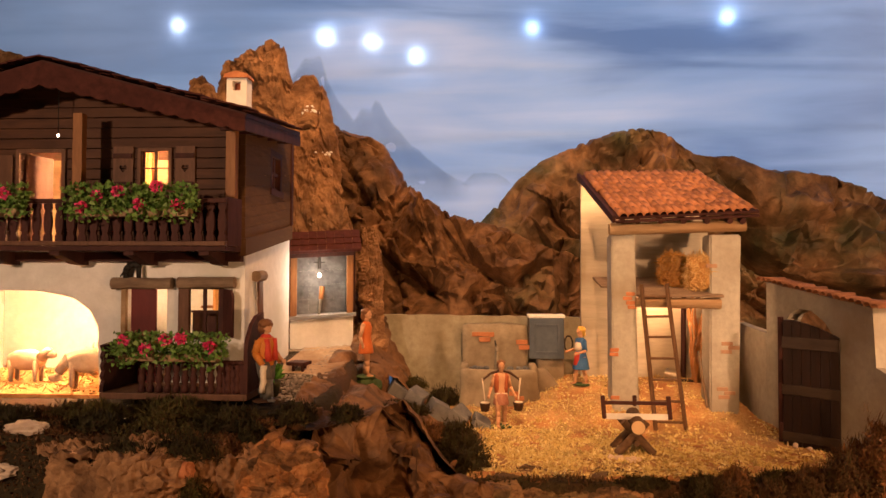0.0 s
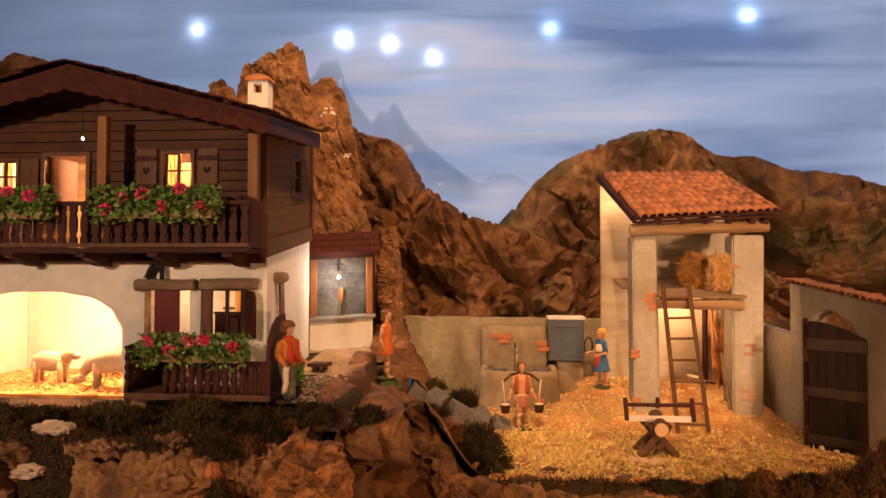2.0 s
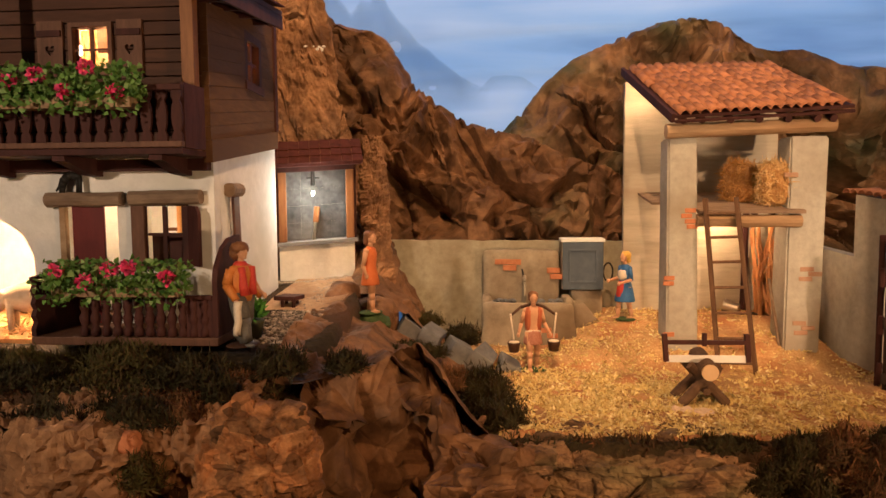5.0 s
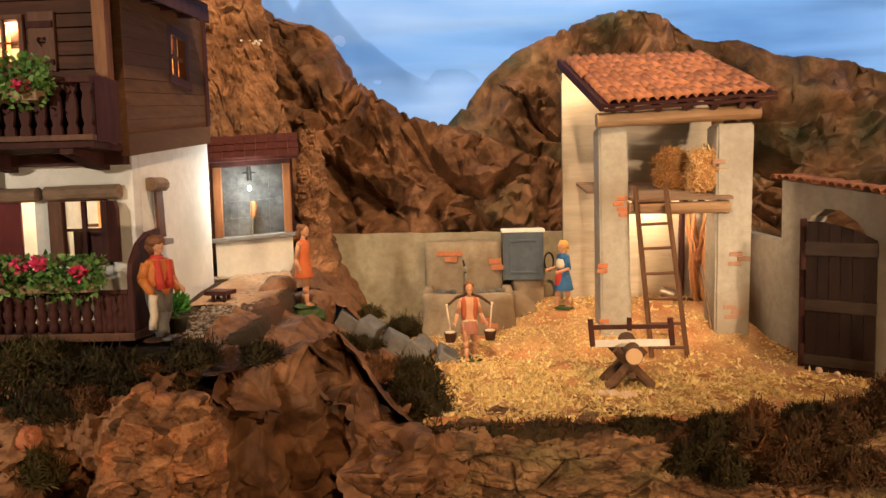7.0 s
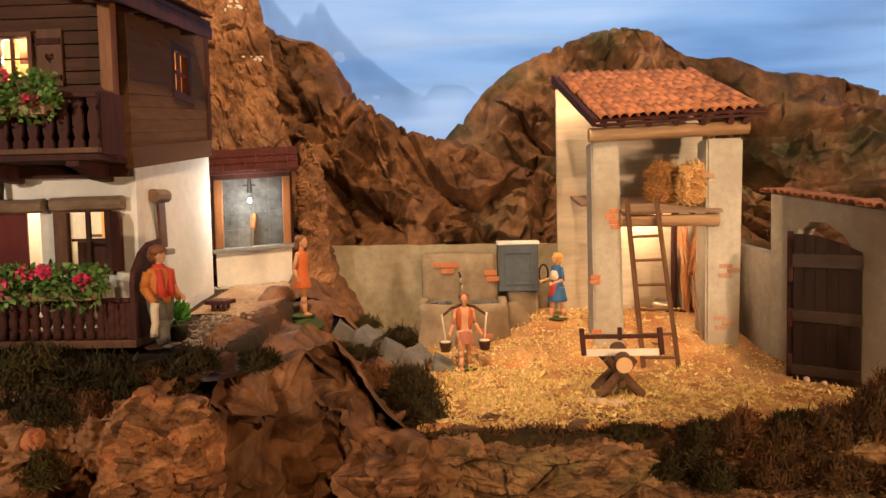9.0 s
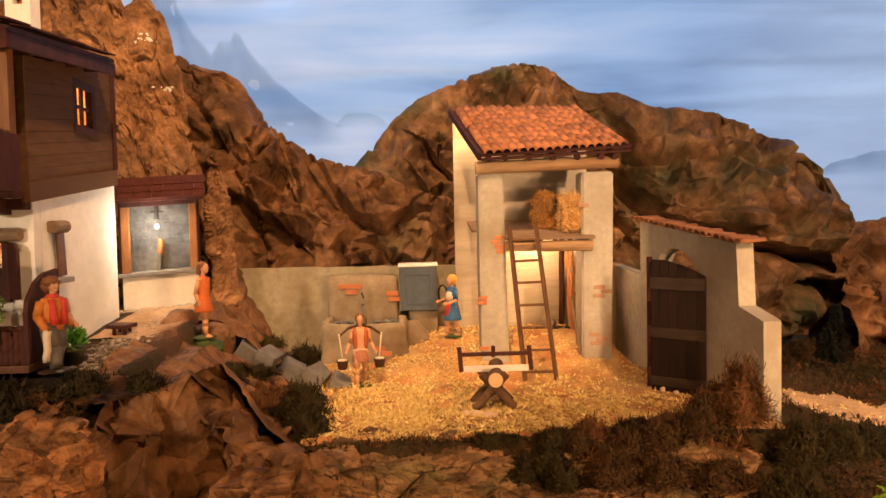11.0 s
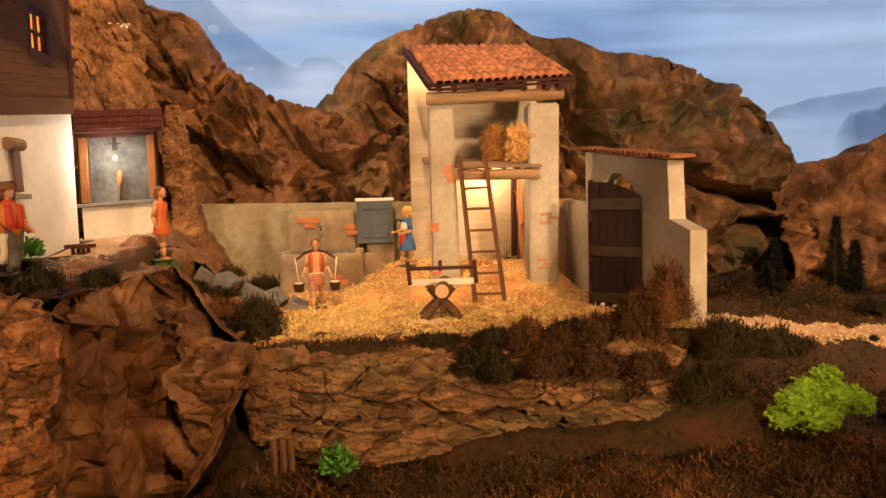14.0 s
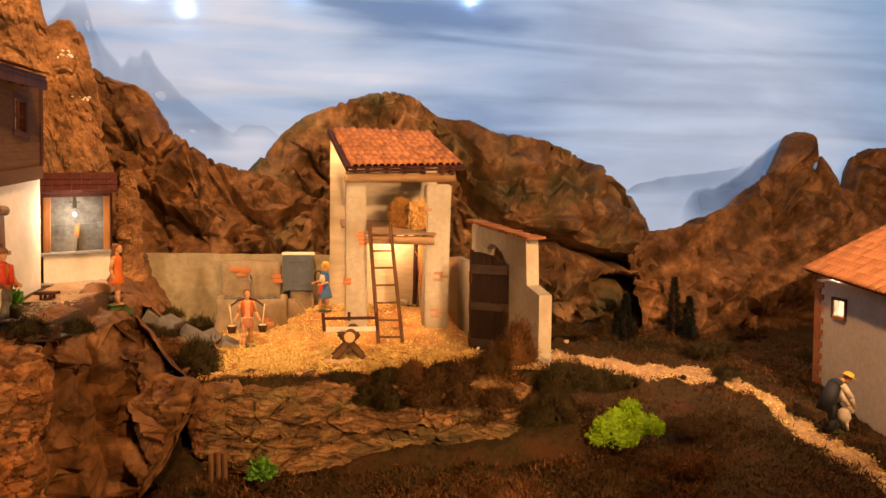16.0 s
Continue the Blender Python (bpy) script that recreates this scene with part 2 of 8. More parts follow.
# ---------------- materials ----------------
def surface(name, dark, light, scale=40.0, rough=0.8, bump=0.3, metal=0.0, stretch=(1, 1, 1), third=None, coarse=0.2, dist=0.002, gloss=0.3, voronoi=0.0, island=0.0, cells=None, mottle=None):
    """Two colours in fine grain, a third in broad stains, relief from the same grain."""
    m = bpy.data.materials.new(name)
    m.use_nodes = True
    nt = m.node_tree
    b = nt.nodes["Principled BSDF"]
    b.inputs["Roughness"].default_value = rough
    b.inputs["Metallic"].default_value = metal
    b.inputs["Specular IOR Level"].default_value = gloss
    geo = nt.nodes.new("ShaderNodeTexCoord")
    mp = nt.nodes.new("ShaderNodeMapping")
    mp.inputs["Scale"].default_value = stretch
    nt.links.new(geo.outputs["Object"], mp.inputs["Vector"])
    n1 = nt.nodes.new("ShaderNodeTexNoise")
    n1.inputs["Scale"].default_value, n1.inputs["Detail"].default_value, n1.inputs["Roughness"].default_value = scale, 6, 0.65
    n2 = nt.nodes.new("ShaderNodeTexNoise")
    n2.inputs["Scale"].default_value, n2.inputs["Detail"].default_value = scale * coarse, 4
    for n in (n1, n2):
        nt.links.new(mp.outputs["Vector"], n.inputs["Vector"])
    r1 = nt.nodes.new("ShaderNodeValToRGB")
    r1.color_ramp.elements[0].position, r1.color_ramp.elements[1].position = 0.32, 0.68
    r1.color_ramp.elements[0].color, r1.color_ramp.elements[1].color = (*dark, 1), (*light, 1)
    nt.links.new(n1.outputs["Fac"], r1.inputs["Fac"])
    r2 = nt.nodes.new("ShaderNodeValToRGB")
    r2.color_ramp.elements[0].position, r2.color_ramp.elements[1].position = 0.45, 0.72
    nt.links.new(n2.outputs["Fac"], r2.inputs["Fac"])
    mix = nt.nodes.new("ShaderNodeMix")
    mix.data_type = "RGBA"
    third = third or tuple(0.75 * a + 0.25 * c for a, c in zip(dark, light))
    mix.inputs["B"].default_value = (*third, 1)
    nt.links.new(r2.outputs["Color"], mix.inputs["Factor"])
    nt.links.new(r1.outputs["Color"], mix.inputs["A"])
    colour = mix.outputs["Result"]
    if island:
        info = nt.nodes.new("ShaderNodeNewGeometry")
        hsv = nt.nodes.new("ShaderNodeHueSaturation")
        rng = nt.nodes.new("ShaderNodeMapRange")
        rng.inputs["To Min"].default_value, rng.inputs["To Max"].default_value = 1 - island, 1 + island
        nt.links.new(info.outputs["Random Per Island"], rng.inputs["Value"])
        nt.links.new(rng.outputs["Result"], hsv.inputs["Value"])
        nt.links.new(colour, hsv.inputs["Color"])
        colour = hsv.outputs["Color"]
    if cells or mottle:
        wob = nt.nodes.new("ShaderNodeTexNoise")
        wob.inputs["Scale"].default_value, wob.inputs["Detail"].default_value = (cells or mottle)[0] * 0.9, 3
        nt.links.new(mp.outputs["Vector"], wob.inputs["Vector"])
        value = wob.outputs["Fac"]
        low, high = 0.36, 0.64
        if cells:
            push = nt.nodes.new("ShaderNodeVectorMath")
            push.operation = "MULTIPLY_ADD"
            push.inputs[1].default_value = (0.9 / cells[0],) * 3
            nt.links.new(wob.outputs["Color"], push.inputs[0])
            nt.links.new(mp.outputs["Vector"], push.inputs[2])
            cell = nt.nodes.new("ShaderNodeTexVoronoi")
            cell.inputs["Scale"].default_value = cells[0]
            nt.links.new(push.outputs[0], cell.inputs["Vector"])
            apart = nt.nodes.new("ShaderNodeSeparateColor")
            nt.links.new(cell.outputs["Color"], apart.inputs[0])
            value, low, high = apart.outputs[0], 0.0, 1.0
        span = nt.nodes.new("ShaderNodeMapRange")
        span.inputs["From Min"].default_value, span.inputs["From Max"].default_value = low, high
        span.inputs["To Min"].default_value, span.inputs["To Max"].default_value = (cells or mottle)[1:3]
        tone = nt.nodes.new("ShaderNodeHueSaturation")
        nt.links.new(value, span.inputs["Value"])
        nt.links.new(span.outputs["Result"], tone.inputs["Value"])
        nt.links.new(colour, tone.inputs["Color"])
        colour = tone.outputs["Color"]
    nt.links.new(colour, b.inputs["Base Color"])
    height = n1.outputs["Fac"]
    if voronoi:
        vo = nt.nodes.new("ShaderNodeTexVoronoi")
        vo.feature = "DISTANCE_TO_EDGE"
        vo.inputs["Scale"].default_value = voronoi
        nt.links.new(mp.outputs["Vector"], vo.inputs["Vector"])
        mul = nt.nodes.new("ShaderNodeMath")
        mul.operation = "MULTIPLY_ADD"
        mul.inputs[1].default_value = 2.0
        nt.links.new(vo.outputs["Distance"], mul.inputs[0])
        nt.links.new(height, mul.inputs[2])
        height = mul.outputs[0]
    bp = nt.nodes.new("ShaderNodeBump")
    bp.inputs["Strength"].default_value, bp.inputs["Distance"].default_value = bump, dist
    nt.links.new(height, bp.inputs["Height"])
    nt.links.new(bp.outputs["Normal"], b.inputs["Normal"])
    return m


def glow(name, colour, power):
    m = bpy.data.materials.new(name)
    m.use_nodes = True
    b = m.node_tree.nodes["Principled BSDF"]
    b.inputs["Base Color"].default_value = (*colour, 1)
    b.inputs["Emission Color"].default_value = (*colour, 1)
    b.inputs["Emission Strength"].default_value = power
    return m


PLASTER = surface("white_plaster", (0.74, 0.75, 0.74), (0.86, 0.87, 0.86), 60, 0.9, 0.35, third=(0.64, 0.66, 0.62), coarse=0.12, dist=0.003)
RENDERED = surface("grey_beige_render", (0.34, 0.335, 0.295), (0.46, 0.45, 0.40), 70, 0.92, 0.35, third=(0.27, 0.235, 0.18), coarse=0.1)
DARK_WOOD = surface("dark_stained_wood", (0.030, 0.0095, 0.008), (0.076, 0.025, 0.020), 60, 0.72, 0.4, stretch=(1, 1, 0.25))
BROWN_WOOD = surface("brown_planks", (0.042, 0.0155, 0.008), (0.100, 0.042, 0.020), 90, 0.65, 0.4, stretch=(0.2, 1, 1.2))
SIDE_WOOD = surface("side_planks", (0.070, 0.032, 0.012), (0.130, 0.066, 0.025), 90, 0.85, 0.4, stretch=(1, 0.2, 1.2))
POST_WOOD = surface("orange_brown_timber", (0.20, 0.085, 0.03), (0.34, 0.16, 0.06), 80, 0.55, 0.35, stretch=(1.3, 1.3, 0.2))
LOG_WOOD = surface("pale_peeled_log", (0.30, 0.20, 0.11), (0.50, 0.36, 0.21), 70, 0.7, 0.4, stretch=(0.25, 1.2, 1.2), third=(0.22, 0.13, 0.06))
OLD_WOOD = surface("weathered_grey_brown_wood", (0.16, 0.11, 0.075), (0.30, 0.22, 0.15), 80, 0.8, 0.5, stretch=(0.3, 1, 1))
LADDER_WOOD = surface("ladder_wood", (0.085, 0.045, 0.022), (0.17, 0.095, 0.048), 90, 0.7, 0.3, stretch=(1, 1, 0.3))
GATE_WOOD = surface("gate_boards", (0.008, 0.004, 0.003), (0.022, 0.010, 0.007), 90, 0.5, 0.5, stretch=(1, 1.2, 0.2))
PAPER = surface("crumpled_brown_paper", (0.095, 0.045, 0.019), (0.33, 0.182, 0.086), 30, 0.62, 0.5, third=(0.075, 0.037, 0.017), coarse=0.30, dist=0.003, voronoi=48, gloss=0.25, mottle=(11, 0.40, 1.25))
PAPER_GREEN = surface("painted_rock_paper", (0.092, 0.049, 0.022), (0.33, 0.192, 0.096), 28, 0.60, 0.5, third=(0.062, 0.072, 0.036), coarse=0.22, dist=0.003, voronoi=48, gloss=0.3, mottle=(9, 0.48, 1.25))
CORK_LIGHT = surface("pale_crusted_cork", (0.095, 0.038, 0.013), (0.43, 0.235, 0.10), 70, 0.85, 0.9, stretch=(1, 1, 1.5), third=(0.40, 0.165, 0.05), coarse=0.30, dist=0.006, cells=(46, 0.28, 1.35))
CORK = surface("cork_bark_rock", (0.20, 0.100, 0.042), (0.43, 0.25, 0.122), 55, 0.88, 0.9, stretch=(1, 1, 1.4), third=(0.12, 0.060, 0.028), coarse=0.22, dist=0.005, cells=(24, 0.74, 1.16))
MOSS = surface("dark_moss", (0.016, 0.011, 0.005), (0.050, 0.036, 0.014), 90, 0.95, 0.8, third=(0.065, 0.030, 0.013), coarse=0.15, dist=0.006)
SAND = surface("sandy_path", (0.34, 0.225, 0.13), (0.53, 0.39, 0.25), 130, 0.95, 0.6, third=(0.27, 0.165, 0.09), coarse=0.1, dist=0.003)
BROWN_RENDER = surface("stained_brown_render", (0.31, 0.285, 0.205), (0.44, 0.415, 0.31), 60, 0.92, 0.4, third=(0.24, 0.195, 0.130), coarse=0.09)
STRAW = surface("sawdust_floor", (0.34, 0.185, 0.068), (0.62, 0.44, 0.20), 260, 0.95, 0.9, third=(0.42, 0.175, 0.062), coarse=0.055, dist=0.003, mottle=(26, 0.72, 1.12))

# ---------------- ground ----------------


def ground(x, y):
    low = -0.175 + 0.10 * sm(0.95, 1.35, y) * sm(0.75, 0.95, x) + 0.05 * sm(1.0, 1.25, x) * sm(0.6, 0.95, y) * (1 - sm(0.95, 1.35, y)) + 0.05 * sm(1.35, 1.75, y) * sm(0.75, 1.0, x)
    low -= 0.03 * sm(0.9, 0.5, y)
    yard = sm(0.975, 1.005, y) * sm(0.03, 0.10, x) * (1 - sm(0.80, 0.90, x))
    z = low * (1 - yard)
    edge = between(y, [(0.8, -0.15), (0.95, -0.10), (1.1, -0.08), (1.3, -0.09), (1.5, -0.14)])
    plateau = (1 - sm(edge - 0.02, edge + 0.06, x)) * sm(0.80, 0.86, y)
    z = z * (1 - plateau) + (0.100 + 0.11 * max(0, min(y, 1.0 if x < -0.34 else 9.0) - 0.98)) * plateau
    rough = 0.003 + 0.017 * (1 - max(yard, plateau))
    return z + rough * noise.noise(Vector((x * 14, y * 14, 3.1))) + 0.4 * rough * noise.noise(Vector((x * 50, y * 50, 1.1)))


def patch(x0, x1, y0, y1, nx, ny, f):
    bm = bmesh.new()
    g = [[bm.verts.new((x0 + (x1 - x0) * i / nx, y0 + (y1 - y0) * j / ny, f(x0 + (x1 - x0) * i / nx, y0 + (y1 - y0) * j / ny))) for i in range(nx + 1)] for j in range(ny + 1)]
    for j in range(ny):
        for i in range(nx):
            bm.faces.new((g[j][i], g[j][i + 1], g[j + 1][i + 1], g[j + 1][i]))
    return bm


whole("ground", patch(-1.6, 3.2, -1.2, 2.1, 320, 220, ground), MOSS, "dark brown and green mossy ground of the display", "ground", kind="structure", smooth=True)

# ---------------- sky backdrop ----------------


def sky_cloth():
    m = bpy.data.materials.new("painted_sky_cloth")
    m.use_nodes = True
    nt = m.node_tree
    b = nt.nodes["Principled BSDF"]
    b.inputs["Roughness"].default_value, b.inputs["Specular IOR Level"].default_value = 0.9, 0.1
    co = nt.nodes.new("ShaderNodeTexCoord")
    mp = nt.nodes.new("ShaderNodeMapping")
    mp.inputs["Scale"].default_value = (0.46, 1, 1.8)
    mp.inputs["Rotation"].default_value = (0, radians(-9), 0)
    nt.links.new(co.outputs["Object"], mp.inputs["Vector"])
    n1 = nt.nodes.new("ShaderNodeTexNoise")
    n1.inputs["Scale"].default_value, n1.inputs["Detail"].default_value, n1.inputs["Distortion"].default_value = 1.9, 5, 0.5
    nt.links.new(mp.outputs["Vector"], n1.inputs["Vector"])
    r = nt.nodes.new("ShaderNodeValToRGB")
    e = r.color_ramp.elements
    e[0].position, e[0].color = 0.38, (0.14, 0.255, 0.50, 1)
    e[1].position, e[1].color = 0.64, (0.50, 0.63, 0.84, 1)
    x = e.new(0.5)
    x.color = (0.29, 0.46, 0.75, 1)
    mp2 = nt.nodes.new("ShaderNodeMapping")
    mp2.inputs["Scale"].default_value = (0.75, 1, 7.5)
    mp2.inputs["Rotation"].default_value = (0, radians(-2.2), 0)
    nt.links.new(co.outputs["Object"], mp2.inputs["Vector"])
    n2 = nt.nodes.new("ShaderNodeTexNoise")
    n2.inputs["Scale"].default_value, n2.inputs["Detail"].default_value, n2.inputs["Roughness"].default_value, n2.inputs["Distortion"].default_value = 1.6, 4, 0.45, 0.7
    nt.links.new(mp2.outputs["Vector"], n2.inputs["Vector"])
    streak = nt.nodes.new("ShaderNodeMix")
    streak.inputs["Factor"].default_value = 0.30
    nt.links.new(n1.outputs["Fac"], streak.inputs["A"])
    nt.links.new(n2.outputs["Fac"], streak.inputs["B"])
    nt.links.new(streak.outputs["Result"], r.inputs["Fac"])
    # Brighter sky towards both ends, put into the cloth colour as a paler tone.
    ends = nt.nodes.new("ShaderNodeFloatCurve")
    pts = ends.mapping.curves[0].points
    pts[0].location, pts[1].location = (0.0, 0.62), (1.0, 0.42)
    for at in ((0.22, 0.42), (0.32, 0.04), (0.50, 0.0), (0.60, 0.30), (0.72, 0.42)):
        pts.new(*at)
    ends.mapping.update()
    cut = nt.nodes.new("ShaderNodeSeparateXYZ")
    nt.links.new(co.outputs["Object"], cut.inputs[0])
    norm = nt.nodes.new("ShaderNodeMapRange")
    norm.inputs["From Min"].default_value, norm.inputs["From Max"].default_value = -1.7, 3.3
    nt.links.new(cut.outputs["X"], norm.inputs["Value"])
    nt.links.new(norm.outputs["Result"], ends.inputs["Value"])
    pale = nt.nodes.new("ShaderNodeMix")
    pale.data_type = "RGBA"
    pale.inputs["B"].default_value = (0.56, 0.66, 0.80, 1)
    nt.links.new(ends.outputs["Value"], pale.inputs["Factor"])
    nt.links.new(r.outputs["Color"], pale.inputs["A"])
    nt.links.new(pale.outputs["Result"], b.inputs["Base Color"])
    tr = nt.nodes.new("ShaderNodeBsdfTranslucent")
    nt.links.new(pale.outputs["Result"], tr.inputs["Color"])
    mx = nt.nodes.new("ShaderNodeMixShader")
    mx.inputs[0].default_value = 0.48
    nt.links.new(b.outputs[0], mx.inputs[1])
    nt.links.new(tr.outputs[0], mx.inputs[2])
    nt.links.new(mx.outputs[0], nt.nodes["Material Output"].inputs["Surface"])
    return m


SKY_CLOTH = sky_cloth()
BACK = 1.86


def cloth(x, z):
    """The hung cloth sags in long slack pleats that run nearly level."""
    y = 0.004 * noise.noise(Vector((x * 2.5, z * 5, 0)))
    for k, h in enumerate((0.56, 0.665, 0.80, 0.865, 1.02, 1.20)):
        d = z - h - 0.02 * x - 0.025 * noise.noise(Vector((x * 1.7, k * 7.1, 0)))
        soft = 0.5 + 0.5 * noise.noise(Vector((x * 1.9, k * 3.3, 5)))
        y -= 0.017 * soft * (math.exp(-(d / 0.04) ** 2) if d < 0 else math.exp(-(d / 0.016) ** 2))
    return BACK + y


_bm = bmesh.new()
_g = [[_bm.verts.new((-1.7 + 5.0 * i / 160, cloth(-1.7 + 5.0 * i / 160, -0.4 + 2.6 * j / 300), -0.4 + 2.6 * j / 300)) for i in range(161)] for j in range(301)]
for _j in range(300):
    for _i in range(160):
        _bm.faces.new((_g[_j][_i], _g[_j][_i + 1], _g[_j + 1][_i + 1], _g[_j + 1][_i]))
whole("backdrop", _bm, SKY_CLOTH, "painted blue sky cloth with streaky pale clouds", "backdrop", kind="structure", smooth=True)



def haze_paint():
    """Thin blue-grey wash, strongest along the crest and fading out downwards."""
    m = bpy.data.materials.new("blue_grey_wash")
    m.use_nodes = True
    nt = m.node_tree
    b = nt.nodes["Principled BSDF"]
    b.inputs["Roughness"].default_value, b.inputs["Specular IOR Level"].default_value = 0.9, 0.1
    b.inputs["Base Color"].default_value = (0.13, 0.20, 0.35, 1)
    tl = nt.nodes.new("ShaderNodeBsdfTranslucent")
    tl.inputs["Color"].default_value = (0.13, 0.20, 0.35, 1)
    body = nt.nodes.new("ShaderNodeMixShader")
    body.inputs[0].default_value = 0.48
    nt.links.new(b.outputs[0], body.inputs[1])
    nt.links.new(tl.outputs[0], body.inputs[2])
    at = nt.nodes.new("ShaderNodeAttribute")
    at.attribute_name = "wash"
    clear = nt.nodes.new("ShaderNodeBsdfTransparent")
    mx = nt.nodes.new("ShaderNodeMixShader")
    nt.links.new(at.outputs["Fac"], mx.inputs[0])
    nt.links.new(clear.outputs[0], mx.inputs[1])
    nt.links.new(body.outputs[0], mx.inputs[2])
    nt.links.new(mx.outputs[0], nt.nodes["Material Output"].inputs["Surface"])
    return m


WASH = haze_paint()


def painted_peak(ridge, foot, strength, seed, label):
    """A peaked outline painted on the cloth: a soft-edged wash below a ragged crest."""
    x0, x1 = ridge[0][0], ridge[-1][0]
    nu, levels = 150, (1.0, 0.97, 0.93, 0.8, 0.55, 0.25, 0.0)
    weight = (0.0, 0.55, 0.9, 1.0, 0.85, 0.5, 0.0)
    bm = bmesh.new()
    wash = []
    grid = []
    for i in range(nu + 1):
        x = x0 + (x1 - x0) * i / nu
        top = between(x, ridge) + 0.004 * noise.noise(Vector((x * 40, seed, 0)))
        side = min(1.0, 8 * i / nu, 8 * (1 - i / nu))
        col = []
        for v, k in zip(levels, weight):
            z = foot + (max(top, foot + 0.004) - foot) * v
            col.append(bm.verts.new((x, cloth(x, z) - 0.004, z)))
            wash.append(strength * k * side * (1 + 0.3 * noise.noise(Vector((x * 14, z * 20, seed)))))
        grid.append(col)
    for a, b in zip(grid, grid[1:]):
        for k in range(len(levels) - 1):
            bm.faces.new((a[k], b[k], b[k + 1], a[k + 1]))
    me = mesh_of("painted_peak", bm, WASH, True)
    layer = me.attributes.new("wash", "FLOAT", "POINT")
    for k, w in enumerate(wash):
        layer.data[k].value = w
    return tagged(new("backdrop_peak", me), label, "backdrop", kind="structure")


# The first wash paints the outline of the crags' shadow onto the cloth.
painted_peak([(-0.46, 0.80), (-0.385, 0.90), (-0.37, 0.922), (-0.322, 0.928), (-0.30, 0.86), (-0.27, 0.80), (-0.225, 0.742), (-0.20, 0.775), (-0.175, 0.772), (-0.163, 0.797), (-0.148, 0.79), (-0.133, 0.757), (-0.10, 0.715), (-0.058, 0.667), (0.02, 0.603), (0.065, 0.572), (0.112, 0.549)], 0.50, 0.34, 3.1, "pale blue-grey peaks painted on the sky cloth where the crags cast shade")
painted_peak([(0.085, 0.555), (0.118, 0.586), (0.15, 0.588), (0.19, 0.580), (0.225, 0.556)], 0.545, 0.16, 5.3, "pale blue-grey hill painted on the sky cloth")
painted_peak([(1.57, 0.34), (1.60, 0.40), (1.625, 0.424), (1.70, 0.432), (1.755, 0.458), (1.82, 0.505), (1.885, 0.562), (1.94, 0.61), (2.0, 0.636), (2.08, 0.58), (2.2, 0.45)], 0.26, 0.68, 7.7, "slate-blue mountain painted on the sky cloth")
painted_peak([(1.33, 0.38), (1.40, 0.435), (1.50, 0.462), (1.64, 0.482), (1.76, 0.500), (1.83, 0.52)], 0.40, 0.36, 9.4, "pale blue far ridge painted on the sky cloth")

# ---------------- mountains of crumpled paper and cork ----------------


def trim(bm, ridge, foot_z):
    """Pulls the crumpled sheet up or down so that its crest follows the ridge line."""
    x0, x1 = ridge[0][0], ridge[-1][0]
    n = max(8, int((x1 - x0) / 0.010))
    top = [None] * (n + 1)
    for v in bm.verts:
        k = int(round((v.co.x - x0) / (x1 - x0) * n))
        if 0 <= k <= n and (top[k] is None or v.co.z > top[k]):
            top[k] = v.co.z
    gap = [(x0 + (x1 - x0) * k / n, between(x0 + (x1 - x0) * k / n, ridge) - z) for k, z in enumerate(top) if z is not None]
    for v in bm.verts:
        h = between(v.co.x, ridge)
        v.co.z += between(v.co.x, gap) * sm(0.30, 0.95, (v.co.z - foot_z) / max(0.05, h - foot_z))


def mountain(name, ridge, foot_y, ridge_y, foot_z, material, label, amp=0.02, scale=9.0, nu=300, nv=170, fine=0.0, kind="crease", bulge=0.03, seed=1, lean=0.6, folds=(), front=None):
    x0, x1 = ridge[0][0], ridge[-1][0]

    def P(u, v):
        x = x0 + (x1 - x0) * u
        h = between(x, ridge)
        if v <= 0.8:
            t = v / 0.8
            return (x, foot_y + (ridge_y - foot_y) * t - bulge * math.sin(math.pi * t), foot_z + (h - foot_z) * t)
        t = (v - 0.8) / 0.2
        return (x, ridge_y + 0.06 * t, h - 0.25 * t * t)

    def calm(u, v):
        return 1 - 0.45 * sm(0.60, 0.82, v)

    bm = sheet(P, nu, nv, amp, scale, fine, kind, seed, lean, calm if kind == "crease" else None, folds)
    if front is not None:
        for v in bm.verts:
            if v.co.y < front:
                v.co.y = front + 0.12 * (v.co.y - front)
    trim(bm, ridge, foot_z)
    return whole(name, bm, material, label, "mountain", at=((x0 + x1) / 2, foot_y, foot_z))


mountain("mountain", [(-0.34, 0.72), (-0.251, 0.698), (-0.202, 0.671), (-0.145, 0.657), (-0.109, 0.634), (-0.074, 0.577), (-0.03, 0.525), (0.014, 0.488), (0.059, 0.458), (0.134, 0.437), (0.211, 0.420), (0.273, 0.382), (0.368, 0.360), (0.42, 0.33)], 1.635, 1.69, 0.05, PAPER,
         "steep mountain of crumpled brown paper behind the yard wall", amp=0.058, scale=7.6, front=1.586, seed=11, lean=-0.7,
         folds=[(0.07, 0.045, [(0.057, 0.447), (0.11, 0.363), (0.136, 0.324), (0.201, 0.291), (0.243, 0.238)]), (0.06, 0.05, [(-0.166, 0.382), (-0.109, 0.363), (-0.046, 0.311), (0.018, 0.259)]),
                (0.03, 0.05, [(-0.218, 0.58), (-0.132, 0.466), (-0.084, 0.363), (-0.06, 0.246)]), (0.03, 0.04, [(-0.029, 0.518), (-0.004, 0.466), (0.02, 0.363)])])
